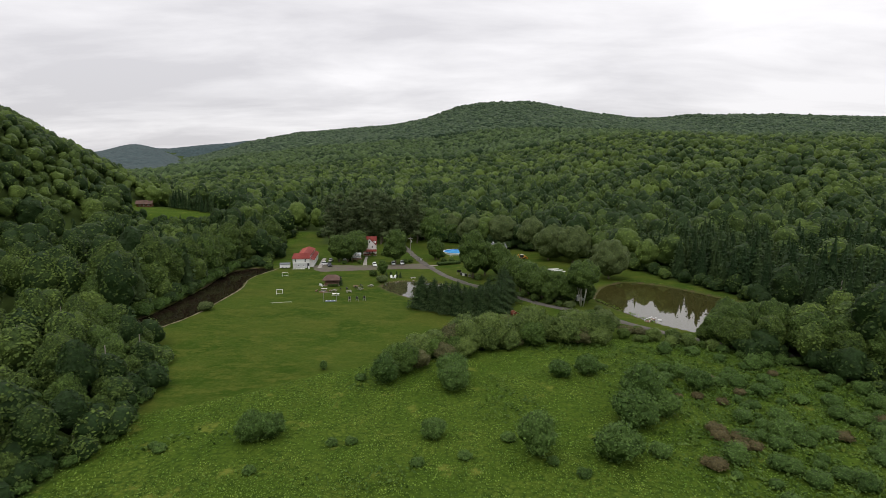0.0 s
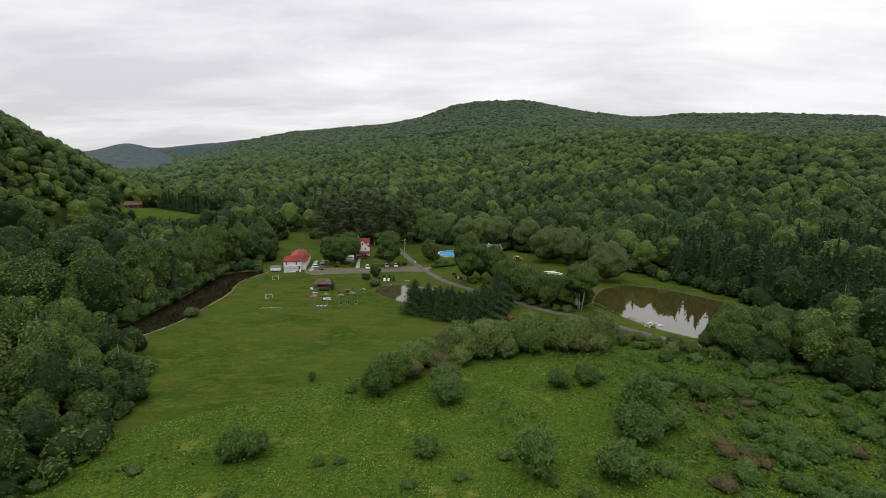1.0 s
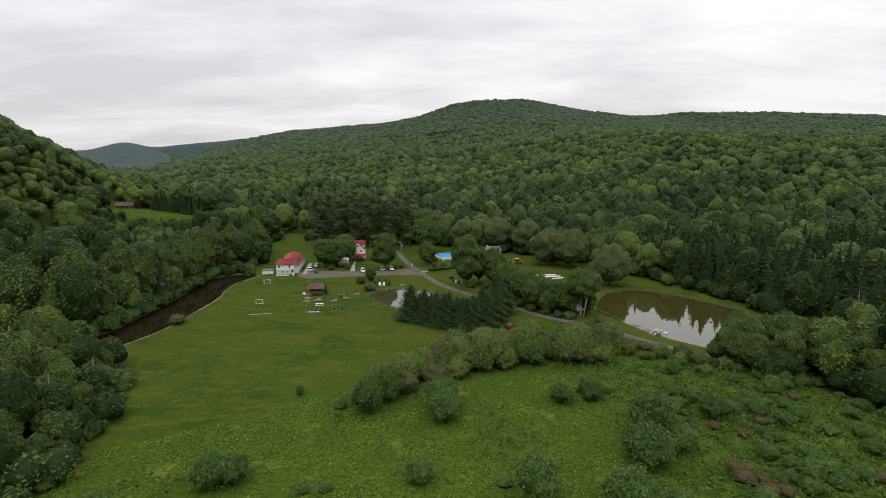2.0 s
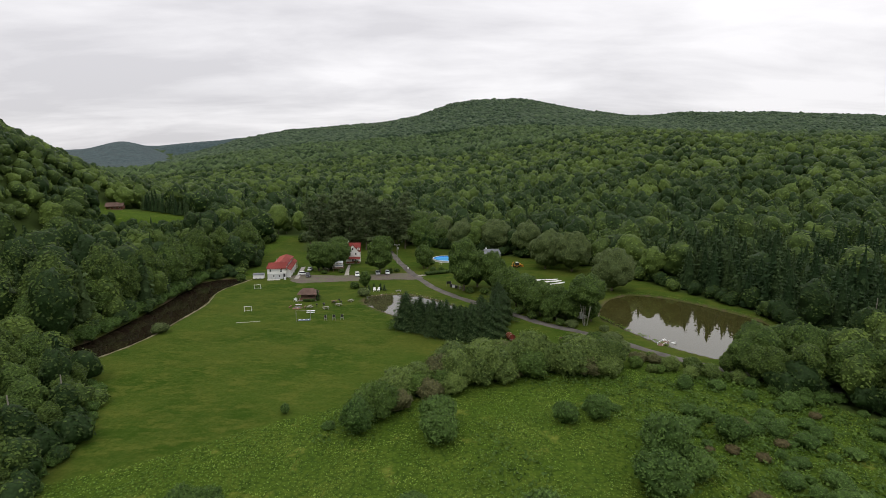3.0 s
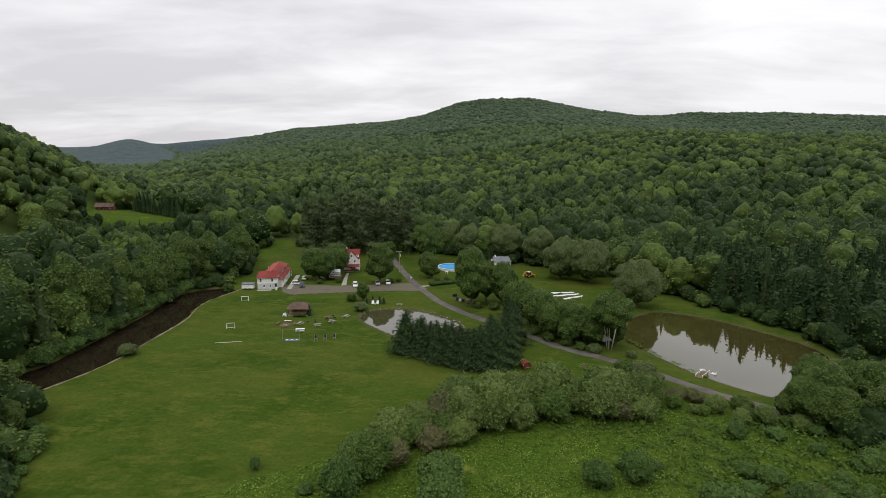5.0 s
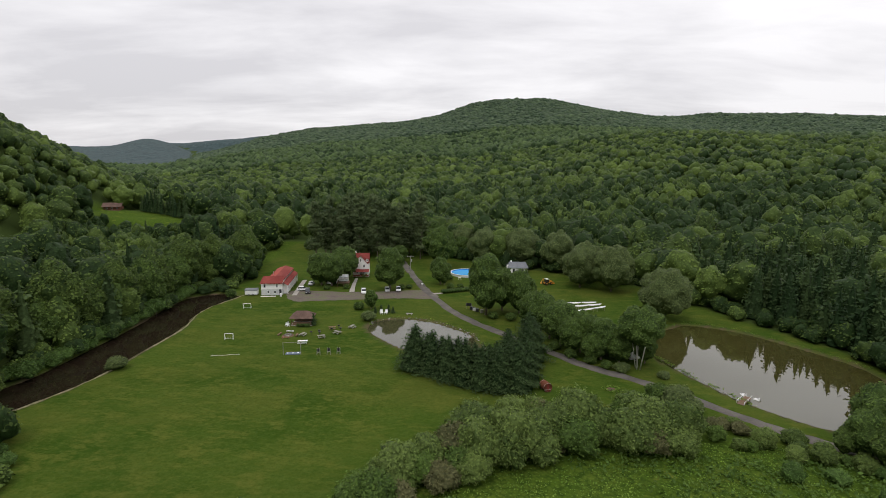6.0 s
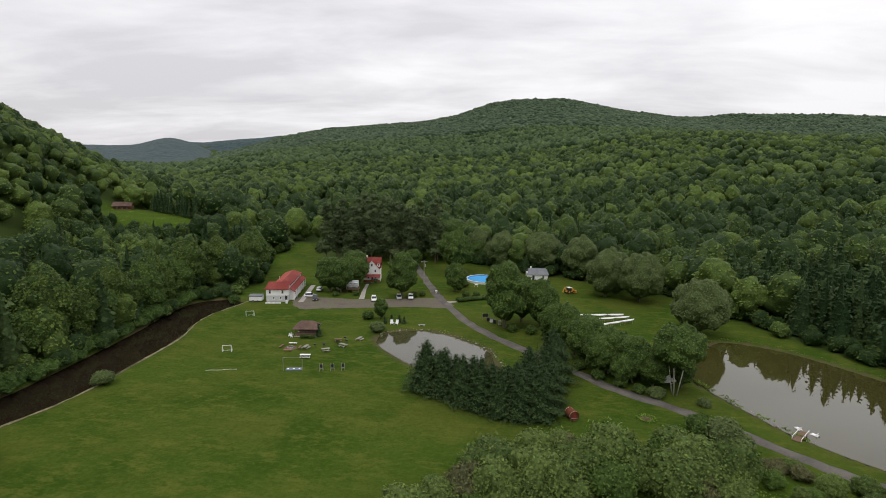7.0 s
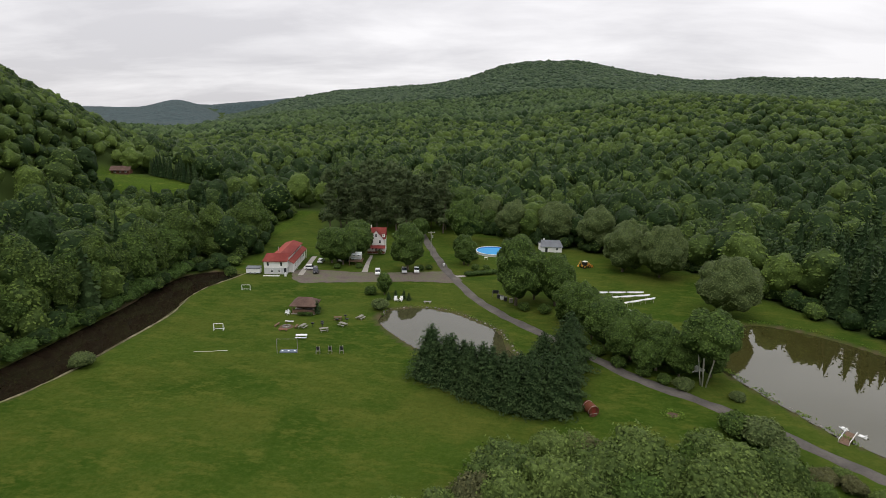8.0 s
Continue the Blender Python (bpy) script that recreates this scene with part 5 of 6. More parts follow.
for xx, yy, ll in ((-65.5, 238.9, 3.2),):
    pl = thing("plank", xx, yy, 9, "long pale plank lying on the grass", "plank")
    part("board", box_bm(-ll, ll * 0.5, -0.2, 0.2, 0.0, 0.25, 0.03), TRIM, pl)
tank = thing("white_barrel", -62.3, 239.6, 0, "white plastic barrel standing by the wall", "barrel")
bm = rod(bmesh.new(), (0, 0, 0), (0, 0, 1.0), 0.36, 14)
part("body", bm, PLASTIC, tank)
part("lid", rod(bmesh.new(), (0, 0, 1.0), (0, 0, 1.07), 0.3, 14), PLASTIC, tank)

shed = thing("storage_trailer", -74.3, 239.2, 9, "low white storage trailer with a dark top", "trailer")
part("body", box_bm(0, 4.0, 0, 2.0, 0.35, 1.75, 0.05), PLASTIC, shed)
part("roof", slab([(-0.1, -0.1, 2.0), (4.1, -0.1, 2.0), (4.1, 2.1, 2.15), (-0.1, 2.1, 2.15)], 0.3), GREY_ROOF, shed)
for xx in (1.2, 2.6):
    w = part("wheel", rod(bmesh.new(), (xx, -0.02, 0.3), (xx, 0.2, 0.3), 0.3, 14), RUBBER, shed)
    part("rim", rod(bmesh.new(), (xx, -0.05, 0.3), (xx, -0.01, 0.3), 0.16, 12), STEEL, w)

cargo = thing("cargo_trailer", 38.6, 193.0, 20, "small white box trailer parked behind the birch", "trailer")
part("body", box_bm(-1.5, 1.5, -0.8, 0.8, 0.45, 2.1, 0.08), PLASTIC, cargo)
part("roof", slab([(-1.55, -0.85, 2.2), (1.55, -0.85, 2.2), (1.55, 0.85, 2.26), (-1.55, 0.85, 2.26)], 0.12), PLASTIC, cargo)
part("drawbar", rods([((1.5, -0.5, 0.45), (2.5, 0, 0.45)), ((1.5, 0.5, 0.45), (2.5, 0, 0.45))], 0.05), STEEL, cargo)
for yy in (-0.95, 0.8):
    w = part("wheel", rod(bmesh.new(), (0, yy, 0.32), (0, yy + 0.18, 0.32), 0.32, 14), RUBBER, cargo)
    part("rim", rod(bmesh.new(), (0, yy - 0.02, 0.32), (0, yy + 0.2, 0.32), 0.17, 12), STEEL, w)

# ---- farmhouse ----
house = thing("farmhouse", -45.0, 271.5, 8, "white two-storey farmhouse with a red roof and porch", "house")
part("wall", prism([(0, 0), (7.0, 0), (7.0, 6.3), (3.5, 9.6), (0, 6.3)], 0, 1.2), WHITE, house)
part("main_wall", box_bm(-0.8, 7.8, 1.2, 9.0, 0, 6.3), WHITE, house)
for nm, c in (("roof_slope", [(-0.45, -0.4, 6.0), (3.5, -0.4, 9.85), (3.5, 6.0, 9.85), (-0.45, 6.0, 6.0)]), ("roof_slope", [(3.5, -0.4, 9.85), (7.45, -0.4, 6.0), (7.45, 6.0, 6.0), (3.5, 6.0, 9.85)])):
    part(nm, slab(c, 0.18), RED_ROOF, house)
part("main_roof", slab([(-1.2, 0.9, 6.2), (8.2, 0.9, 6.2), (8.2, 5.1, 10.3), (-1.2, 5.1, 10.3)], 0.2), RED_ROOF, house)
part("main_roof", slab([(-1.2, 5.1, 10.3), (8.2, 5.1, 10.3), (8.2, 9.4, 6.2), (-1.2, 9.4, 6.2)], 0.2), RED_ROOF, house)
part("gable_end", prism([(1.2, 6.3), (9.0, 6.3), (5.1, 10.1)], -0.8, -0.7), WHITE, house).matrix_basis = pose(0, 0, 0, 0, 0, 90) @ pose(0, 0, 0)
part("porch_roof", slab([(-0.6, -2.6, 2.7), (8.0, -2.6, 2.7), (8.0, 0.0, 3.5), (-0.6, 0.0, 3.5)], 0.15), RED_ROOF, house)
part("porch_floor", box_bm(-0.5, 7.9, -2.5, -0.02, 0.35, 0.5), GREY_WOOD, house)
part("porch_front", box_bm(-0.5, 7.9, -2.5, -2.42, 0.5, 1.35), CEDAR, house, "reddish porch railing")
for k in range(5):
    part("porch_post", box_bm(-0.4 + k * 2.0, -0.28 + k * 2.0, -2.5, -2.38, 0.35, 2.65), TRIM, house)
for xx, zz in ((3.5, 7.6), (1.7, 5.0), (5.3, 5.0)):
    window(house, xx, zz, 0, 0.95, 1.3)
for xx in (1.7, 5.3):
    window(house, xx, 2.2, 0, 0.95, 1.3)
door(house, 3.5, 0, z=0.5)
dormer = part("dormer", box_bm(6.2, 7.6, 1.0, 3.2, 6.8, 8.3), WHITE, house)
part("dormer_roof", slab([(5.9, 0.8, 8.3), (7.9, 0.8, 8.3), (7.9, 3.6, 8.7), (5.9, 3.6, 8.7)], 0.12), RED_ROOF, dormer)
window(house, 6.9, 7.5, 1.0, 0.8, 0.8)
part("chimney", box_bm(0.4, 1.0, 5.0, 5.6, 9.4, 11.2), WHITE, house, "white chimney")
house.scale = (0.72, 0.7, 0.84)
tagged(flat_sheet("pavement_path", [(-41.4, 247.6), (-39.6, 247.9), (-41.6, 259), (-42.8, 268.6), (-43.8, 268.4), (-42.9, 259)], 0.08, CONCRETE), "pale concrete path to the farmhouse", "path", kind="structure")

# ---- cabin, camper and deck behind the trees ----
cabin = thing("cabin", -52.5, 259, 8, "small white cabin with a brown roof under trees", "cabin")
part("wall", prism([(0, 0), (4.4, 0), (4.4, 3.6), (2.2, 5.4), (0, 3.6)], 0, 5), WHITE, cabin)
part("roof_slope", slab([(-0.3, -0.3, 3.4), (2.2, -0.3, 5.6), (2.2, 5.3, 5.6), (-0.3, 5.3, 3.4)], 0.15), BROWN_ROOF, cabin)
part("roof_slope", slab([(2.2, -0.3, 5.6), (4.7, -0.3, 3.4), (4.7, 5.3, 3.4), (2.2, 5.3, 5.6)], 0.15), BROWN_ROOF, cabin)
window(cabin, 1.2, 1.7, 0)
door(cabin, 3.2, 0)
camper = thing("camper", -47.2, 256.2, 8, "white camper with a blue stripe on a dark deck", "camper")
part("body", box_bm(0, 3.4, 0, 2.2, 1.6, 3.7, 0.12), PLASTIC, camper)
part("stripe", box_bm(0.1, 3.3, -0.02, 0.02, 2.0, 2.25), material("blue_grey_stripe", (0.20, 0.27, 0.36), 0.5, grain=4, vary=0.1), camper)
part("deck", box_bm(-0.4, 3.9, -1.6, 2.3, 1.25, 1.45), WOOD, camper)
for xx in (-0.3, 1.7, 3.7):
    part("deck_post", box_bm(xx, xx + 0.14, -1.5, -1.36, 0, 1.25), WOOD, camper)
window(camper, 1.0, 3.0, 0.0, 0.9, 0.55)
window(camper, 2.5, 3.0, 0.0, 0.9, 0.55)
part("awning", slab([(-0.3, -1.7, 3.5), (3.6, -1.7, 3.5), (3.6, 0.1, 3.85), (-0.3, 0.1, 3.85)], 0.08), material("pale_awning_cloth", (0.5, 0.52, 0.54), 0.8, grain=5, vary=0.1), camper)


# ---- vehicles ----
def car(x, y, turn, paint, label, tall=1.5, length=4.5):
    c = thing("car", x, y, turn, label, "car", "parked cars", z=0.06)
    w = 0.9
    low = prism([(-length / 2, 0.3), (length / 2, 0.3), (length / 2, 0.75), (length / 2 - 0.1, 0.86), (1.0, 0.95), (-length / 2 + 0.1, 0.98), (-length / 2, 0.8)], -w, w)
    bmesh.ops.bevel(low, geom=low.edges[:], offset=0.06, segments=2, affect="EDGES")
    body = part("body", low, paint, c, smooth=False)
    part("cabin", prism([(-length / 2 + 0.25, 0.95), (1.05, 0.93), (0.35, tall), (-length / 2 + 0.75, tall)], -w + 0.1, w - 0.1), GLASS, c, "dark window glass")
    part("roof", box_bm(-length / 2 + 0.72, 0.38, -w + 0.13, w - 0.13, tall - 0.02, tall + 0.05, 0.02), paint, c)
    for sx in (-1.35, 1.4):
        for sy in (-w, w - 0.16):
            wh = part("wheel", rod(bmesh.new(), (sx, sy - 0.03, 0.32), (sx, sy + 0.19, 0.32), 0.32, 14), RUBBER, c)
            part("rim", rod(bmesh.new(), (sx, sy - 0.05, 0.32), (sx, sy + 0.21, 0.32), 0.18, 10), STEEL, wh)
    for sy in (-0.72, 0.42):
        part("headlight", box_bm(length / 2 - 0.03, length / 2 + 0.02, sy, sy + 0.3, 0.62, 0.76, 0.01), PLASTIC, c)
        part("tail_light", box_bm(-length / 2 - 0.02, -length / 2 + 0.03, sy, sy + 0.3, 0.62, 0.78, 0.01), RED_ROOF, c)
    c.scale = (0.88, 0.88, 0.88)
    part("bumper", box_bm(length / 2 - 0.02, length / 2 + 0.06, -0.8, 0.8, 0.36, 0.55, 0.02), paint, body)
    return c


CAR_WHITE = material("white_car_paint", (0.78, 0.78, 0.78), 0.25, spec=0.5)
CAR_SILVER = material("silver_car_paint", (0.48, 0.49, 0.50), 0.3, metal=0.4, spec=0.5)
CAR_DARK = material("dark_car_paint", (0.03, 0.03, 0.035), 0.25, spec=0.5)
car(-36.2, 247.0, -77, CAR_WHITE, "white car parked on the gravel yard", 1.6)
car(-28.6, 250.4, -79, CAR_SILVER, "silver car parked by the maple tree")
car(-24.9, 251.4, -81, CAR_WHITE, "white car parked beside a silver one", 1.5)
car(-55.0, 245.0, -70, CAR_DARK, "dark car parked near the bunkhouse", 1.7)
car(-57.6, 248.0, 12, CAR_WHITE, "white car standing beside the bunkhouse", 1.55)
car(-57.2, 256.5, 95, CAR_SILVER, "pale car parked under the trees")
car(-56.5, 269.0, 5, CAR_WHITE, "white car parked behind the bunkhouse")


# ---- playing field ----
def goal(x, y, turn, w=2.0, h=1.6):
    g = thing("goal", x, y, turn, "small white tubular football goal on the grass", "goal", "goals")
    part("crossbar", rods([((-w / 2, 0, h), (w / 2, 0, h))], 0.06), PLASTIC, g)
    for s in (-1, 1):
        part("post", rods([((s * w / 2, 0, 0), (s * w / 2, 0, h + 0.05))], 0.06), PLASTIC, g)
        part("stay", rods([((s * w / 2, 0, h), (s * w / 2, 1.0, 0.05)), ((s * w / 2, 0, 0.05), (s * w / 2, 1.0, 0.05))], 0.035), PLASTIC, g)
    part("ground_bar", rods([((-w / 2, 1.0, 0.05), (w / 2, 1.0, 0.05))], 0.035), PLASTIC, g)
    return g


goal(-60.2, 197.5, 14)
goal(-67.4, 225.0, 14, 2.2, 1.5)
rope = thing("rope", -56.2, 187.2, 15, "pale rope laid along the grass", "rope")
bm = bmesh.new()
pts = [Vector((-3.2 + 0.8 * k, 0.12 * math.sin(k * 1.3), 0.05)) for k in range(9)]
for a, b in zip(pts[:-1], pts[1:]):
    rod(bm, a, b, 0.07, 6)
part("strand", bm, material("pale_rope", (0.42, 0.44, 0.33), 0.9, grain=5, vary=0.2), rope)

frame_set = thing("net_frame", -41.0, 188.8, 10, "slim pale play frame over a blue-grey mat", "play frame")
for s in (-1, 1):
    part("post", rods([((s * 2.0, 0, 0), (s * 2.0, 0, 3.1))], 0.06), GREY_WOOD, frame_set)
part("crossbar", rods([((-2.0, 0, 3.05), (2.0, 0, 3.05))], 0.03), GREY_WOOD, frame_set)
mat_ = part("mat", box_bm(-1.6, 1.8, 0.1, 1.5, 0.0, 0.16, 0.03), BLUE_MAT, frame_set, "blue-grey mat")
for k in range(3):
    part("disc", rod(bmesh.new(), (-1.15 + 1.2 * k, 0.8, 0.16), (-1.15 + 1.2 * k, 0.8, 0.22), 0.2, 12), PLASTIC, mat_)


def easel(x, y, turn):
    e = thing("target_stand", x, y, turn, "wooden target stand with a dark board", "target", "target stands")
    for s in (-1, 1):
        part("leg", rods([((s * 0.38, 0, 0), (s * 0.28, 0.1, 1.75))], 0.06), GREY_WOOD, e)
        part("back_leg", rods([((s * 0.3, 1.0, 0), (s * 0.25, 0.12, 1.6))], 0.05), GREY_WOOD, e)
    b = part("board", box_bm(-0.26, 0.26, 0.02, 0.1, 0.85, 1.55, 0.02), DARK, e)
    part("rail", box_bm(-0.36, 0.36, -0.02, 0.08, 0.62, 0.74, 0.01), GREY_WOOD, e)
    return e


for xx, yy in ((-34.9, 189.3), (-32.6, 189.8), (-30.4, 190.3)):
    easel(xx, yy, 10)


def picnic_table(x, y, turn, mat, label):
    p = thing("picnic_table", x, y, turn, label, "table", "picnic tables")
    for k in range(5):
        part("table_board", box_bm(-0.95, 0.95, -0.38 + 0.155 * k, -0.24 + 0.155 * k, 0.70, 0.75, 0.006), mat, p)
    for s in (-1, 1):
        part("bench", box_bm(-0.95, 0.95, s * 0.7 - 0.14, s * 0.7 + 0.14, 0.41, 0.46, 0.008), mat, p)
        part("leg_frame", rods([((s * 0.65, -0.75, 0), (s * 0.65, -0.25, 0.7)), ((s * 0.65, 0.75, 0), (s * 0.65, 0.25, 0.7)), ((s * 0.65, -0.78, 0.4), (s * 0.65, 0.78, 0.4))], 0.045), mat, p)
    return p


picnic_table(-42.8, 202.0, 80, GREY_WOOD, "weathered grey picnic table on the grass")
picnic_table(-37.6, 201.0, 25, GREY_WOOD, "weathered grey picnic table near the targets")
picnic_table(-34.4, 204.6, -25, GREY_WOOD, "weathered grey picnic table on the lawn")
picnic_table(-36.6, 208.0, 15, WOOD, "dark wooden picnic table on the lawn")
picnic_table(-31.6, 209.5, 70, GREY_WOOD, "weathered grey picnic table beside the pond")


def stool(x, y):
    s = thing("grill_stand", x, y, 0, "small dark charcoal grill on a post", "grill", "grills")
    part("post", rods([((0, 0, 0), (0, 0, 0.9))], 0.06), DARK, s)
    part("fire_box", box_bm(-0.3, 0.3, -0.22, 0.22, 0.85, 1.1, 0.02), DARK, s)
    return s


for xx, yy in ((-40.8, 202.8), (-39.0, 204.0), (-38.6, 202.9), (-36.2, 206.0), (-34.0, 206.6), (-35.0, 208.6)):
    stool(xx, yy)

trestle = thing("folding_table", -41.0, 196.5, 8, "long white folding table on the grass", "table")
part("tabletop", box_bm(-1.2, 1.2, -0.42, 0.42, 0.72, 0.77, 0.01), PLASTIC, trestle)
for sx in (-1, 1):
    for sy in (-1, 1):
        part("leg", rods([((sx * 1.0, sy * 0.3, 0), (sx * 0.95, sy * 0.3, 0.72))], 0.025), STEEL, trestle)
part("bench", box_bm(-1.2, 1.2, -0.95, -0.65, 0.4, 0.45, 0.01), PLASTIC, trestle)

ring = thing("fire_pit", -46.6, 202.0, 0, "fire pit of stones on bare reddish earth", "fire pit")
bm = bmesh.new()
bmesh.ops.create_cone(bm, cap_ends=True, segments=24, radius1=1.6, radius2=1.45, depth=0.08, matrix=Matrix.Translation((0, 0, 0.02)))
part("bare_earth", bm, material("reddish_bare_earth", (0.115, 0.070, 0.045), 0.95, grain=3, vary=0.3), ring)
for k in range(11):
    a = k * 6.283 / 11
    part("stone", box_bm(math.cos(a) * 0.75 - 0.17, math.cos(a) * 0.75 + 0.17, math.sin(a) * 0.75 - 0.15, math.sin(a) * 0.75 + 0.15, 0.04, 0.34, 0.06), STONE, ring)


def log_bench(x, y, turn, mat, label):
    b = thing("log_bench", x, y, turn, label, "bench", "benches round the fire pit")
    part("seat", box_bm(-1.0, 1.0, -0.2, 0.2, 0.36, 0.46, 0.03), mat, b)
    for s in (-0.7, 0.7):
        part("support", box_bm(s - 0.1, s + 0.1, -0.17, 0.17, 0, 0.36, 0.02), WOOD, b)


log_bench(-46.4, 199.6, 6, material("reddish_painted_plank", (0.28, 0.12, 0.085), 0.7, grain=4, vary=0.2), "reddish plank bench beside the fire pit")
log_bench(-46.9, 204.4, 2, PLASTIC, "white bench beside the fire pit")
log_bench(-48.9, 202.2, 85, WOOD, "brown log bench beside the fire pit")
log_bench(-44.3, 202.0, 95, WOOD, "brown log bench at the fire pit")

# ---- pavilion ----
hut = thing("pavilion", -46.0, 212.2, 6, "open brown wooden pavilion with a shingled hip roof", "pavilion")
for xx in (-2.6, 0, 2.6):
    for yy in (-1.9, 1.9):
        part("post", box_bm(xx - 0.09, xx + 0.09, yy - 0.09, yy + 0.09, 0, 2.3), WOOD, hut)
part("floor", box_bm(-2.9, 2.9, -2.2, 2.2, 0, 0.12), CONCRETE, hut)
for c in ([(-3.2, -2.6, 2.2), (3.2, -2.6, 2.2), (1.5, 0, 3.7), (-1.5, 0, 3.7)], [(3.2, 2.6, 2.2), (-3.2, 2.6, 2.2), (-1.5, 0, 3.7), (1.5, 0, 3.7)], [(3.2, -2.6, 2.2), (3.2, 2.6, 2.2), (1.5, 0, 3.7)], [(-3.2, 2.6, 2.2), (-3.2, -2.6, 2.2), (-1.5, 0, 3.7)]):
    part("roof_slope", slab(c, 0.12), BROWN_ROOF, hut)
part("back_wall", box_bm(-2.6, 2.6, 1.86, 1.94, 0.12, 2.2), WOOD, hut)
part("counter", box_bm(-2.4, 2.4, -1.95, -1.4, 0.12, 1.0, 0.03), WOOD, hut)
hedge_b = thing("pavilion_hedge", -45.0, 209.3, 6, "low green hedge before the pavilion", "hedge")
rng = np.random.RandomState(110)
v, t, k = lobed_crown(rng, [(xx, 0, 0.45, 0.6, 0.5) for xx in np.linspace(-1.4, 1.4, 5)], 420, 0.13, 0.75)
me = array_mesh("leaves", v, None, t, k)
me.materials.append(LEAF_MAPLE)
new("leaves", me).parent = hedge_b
for k, (xx, yy) in enumerate(((-49.8, 209.6), (-49.0, 209.0), (-49.4, 210.6))):
    ch = thing("garden_chair", xx, yy, 40 * k, "white plastic garden chair beside the pavilion", "chair", "garden chairs")
    part("seat", box_bm(-0.25, 0.25, -0.25, 0.25, 0.4, 0.45, 0.01), PLASTIC, ch)
    part("backrest", box_bm(-0.25, 0.25, 0.22, 0.28, 0.45, 0.9, 0.01), PLASTIC, ch)
    for sx in (-1, 1):
        for sy in (-1, 1):
            part("leg", rods([((sx * 0.22, sy * 0.22, 0), (sx * 0.22, sy * 0.22, 0.4))], 0.025), PLASTIC, ch)


# ---- small pond's edge ----
def deck_chair(x, y, turn):
    c = thing("lawn_chair", x, y, turn, "white slatted lawn chair facing the pond", "chair", "white lawn chairs")
    for k in range(4):
        part("seat_slat", slab([(-0.33, -0.45 + 0.2 * k, 0.42 - 0.05 * k), (0.33, -0.45 + 0.2 * k, 0.42 - 0.05 * k), (0.33, -0.28 + 0.2 * k, 0.38 - 0.05 * k), (-0.33, -0.28 + 0.2 * k, 0.38 - 0.05 * k)], 0.03), PLASTIC, c)
    for k in range(5):
        part("back_slat", slab([(-0.36 + 0.15 * k, 0.3, 0.28), (-0.23 + 0.15 * k, 0.3, 0.28), (-0.24 + 0.155 * k, 0.7, 1.25), (-0.39 + 0.155 * k, 0.7, 1.25)], 0.03), PLASTIC, c)
    for s in (-1, 1):
        part("armrest", box_bm(s * 0.42 - 0.08, s * 0.42 + 0.08, -0.5, 0.45, 0.58, 0.62), PLASTIC, c)
        part("leg", box_bm(s * 0.38 - 0.03, s * 0.38 + 0.03, -0.48, -0.4, 0, 0.58), PLASTIC, c)


deck_chair(-25.9, 223.2, 12)
deck_chair(-24.6, 223.4, -8)
bench = thing("stone_bench", -17.6, 223.2, 4, "pale stone bench beside the pond", "bench")
part("seat", box_bm(-1.0, 1.0, -0.28, 0.28, 0.4, 0.52, 0.02), CONCRETE, bench)
for s in (-0.65, 0.65):
    part("support", box_bm(s - 0.12, s + 0.12, -0.22, 0.22, 0, 0.4), CONCRETE, bench)


def boulder(seed, r):
    rng = np.random.RandomState(seed)
    bm = bmesh.new()
    bmesh.ops.create_icosphere(bm, subdivisions=2, radius=r)
    for v in bm.verts:
        f = 1 + 0.22 * noise.noise(v.co * (1.4 / r) + Vector((seed, 0, 0)))
        v.co = Vector((v.co.x * f * 1.2, v.co.y * f, v.co.z * f * 0.62))
    return bm


boulders = [tagged(part("boulder", boulder(s, 0.42), STONE), "rounded grey stone on the pond's rim", "stone", "stones of the pond's rim") for s in (1, 2, 3)]
srng = random.Random(44)
rim = [q for q in rounded([(-27, 213.5), (-26.2, 217.4), (-19, 220.5), (-11, 218.6), (-4, 213.2), (1.3, 207.6), (3, 201), (5.5, 195.5)], 14, False)]
spots = [(q[0] + srng.uniform(-0.35, 0.35), q[1] + srng.uniform(-0.3, 0.4), srng.uniform(0.3, 0.95)) for q in rim if srng.random() < 0.85]
spots += [(53.5 - 0.42 * k + srng.uniform(-0.5, 0.5), 172.3 + 1.1 * k + srng.uniform(-0.5, 0.5), srng.uniform(0.45, 0.95)) for k in range(24)]
for k, (xx, yy, sc) in enumerate(spots):
    m = pose(xx, yy, -0.1 if k < len(rim) else -0.05, 0, 0, srng.uniform(0, 360)) @ Matrix.Scale(sc, 4)
    if k < 3:
        boulders[k].matrix_basis = m
    else:
        copy_thing(boulders[k % 3], m)

# ---- swimming pool ----
pool = thing("swimming_pool", -1.6, 281, 0, "round above-ground pool with blue liner and white rim", "pool")
R = 6.2


def ring_wall(r0, r1, z0, z1, seg=48):
    bm = bmesh.new()
    c = []
    for r, z in ((r0, z0), (r0, z1), (r1, z1), (r1, z0)):
        c.append([bm.verts.new((math.cos(6.283185 * k / seg) * r, math.sin(6.283185 * k / seg) * r, z)) for k in range(seg)])
    for a in range(4):
        for k in range(seg):
            bm.faces.new((c[a][k], c[a][(k + 1) % seg], c[(a + 1) % 4][(k + 1) % seg], c[(a + 1) % 4][k]))
    bmesh.ops.recalc_face_normals(bm, faces=bm.faces[:])
    return bm


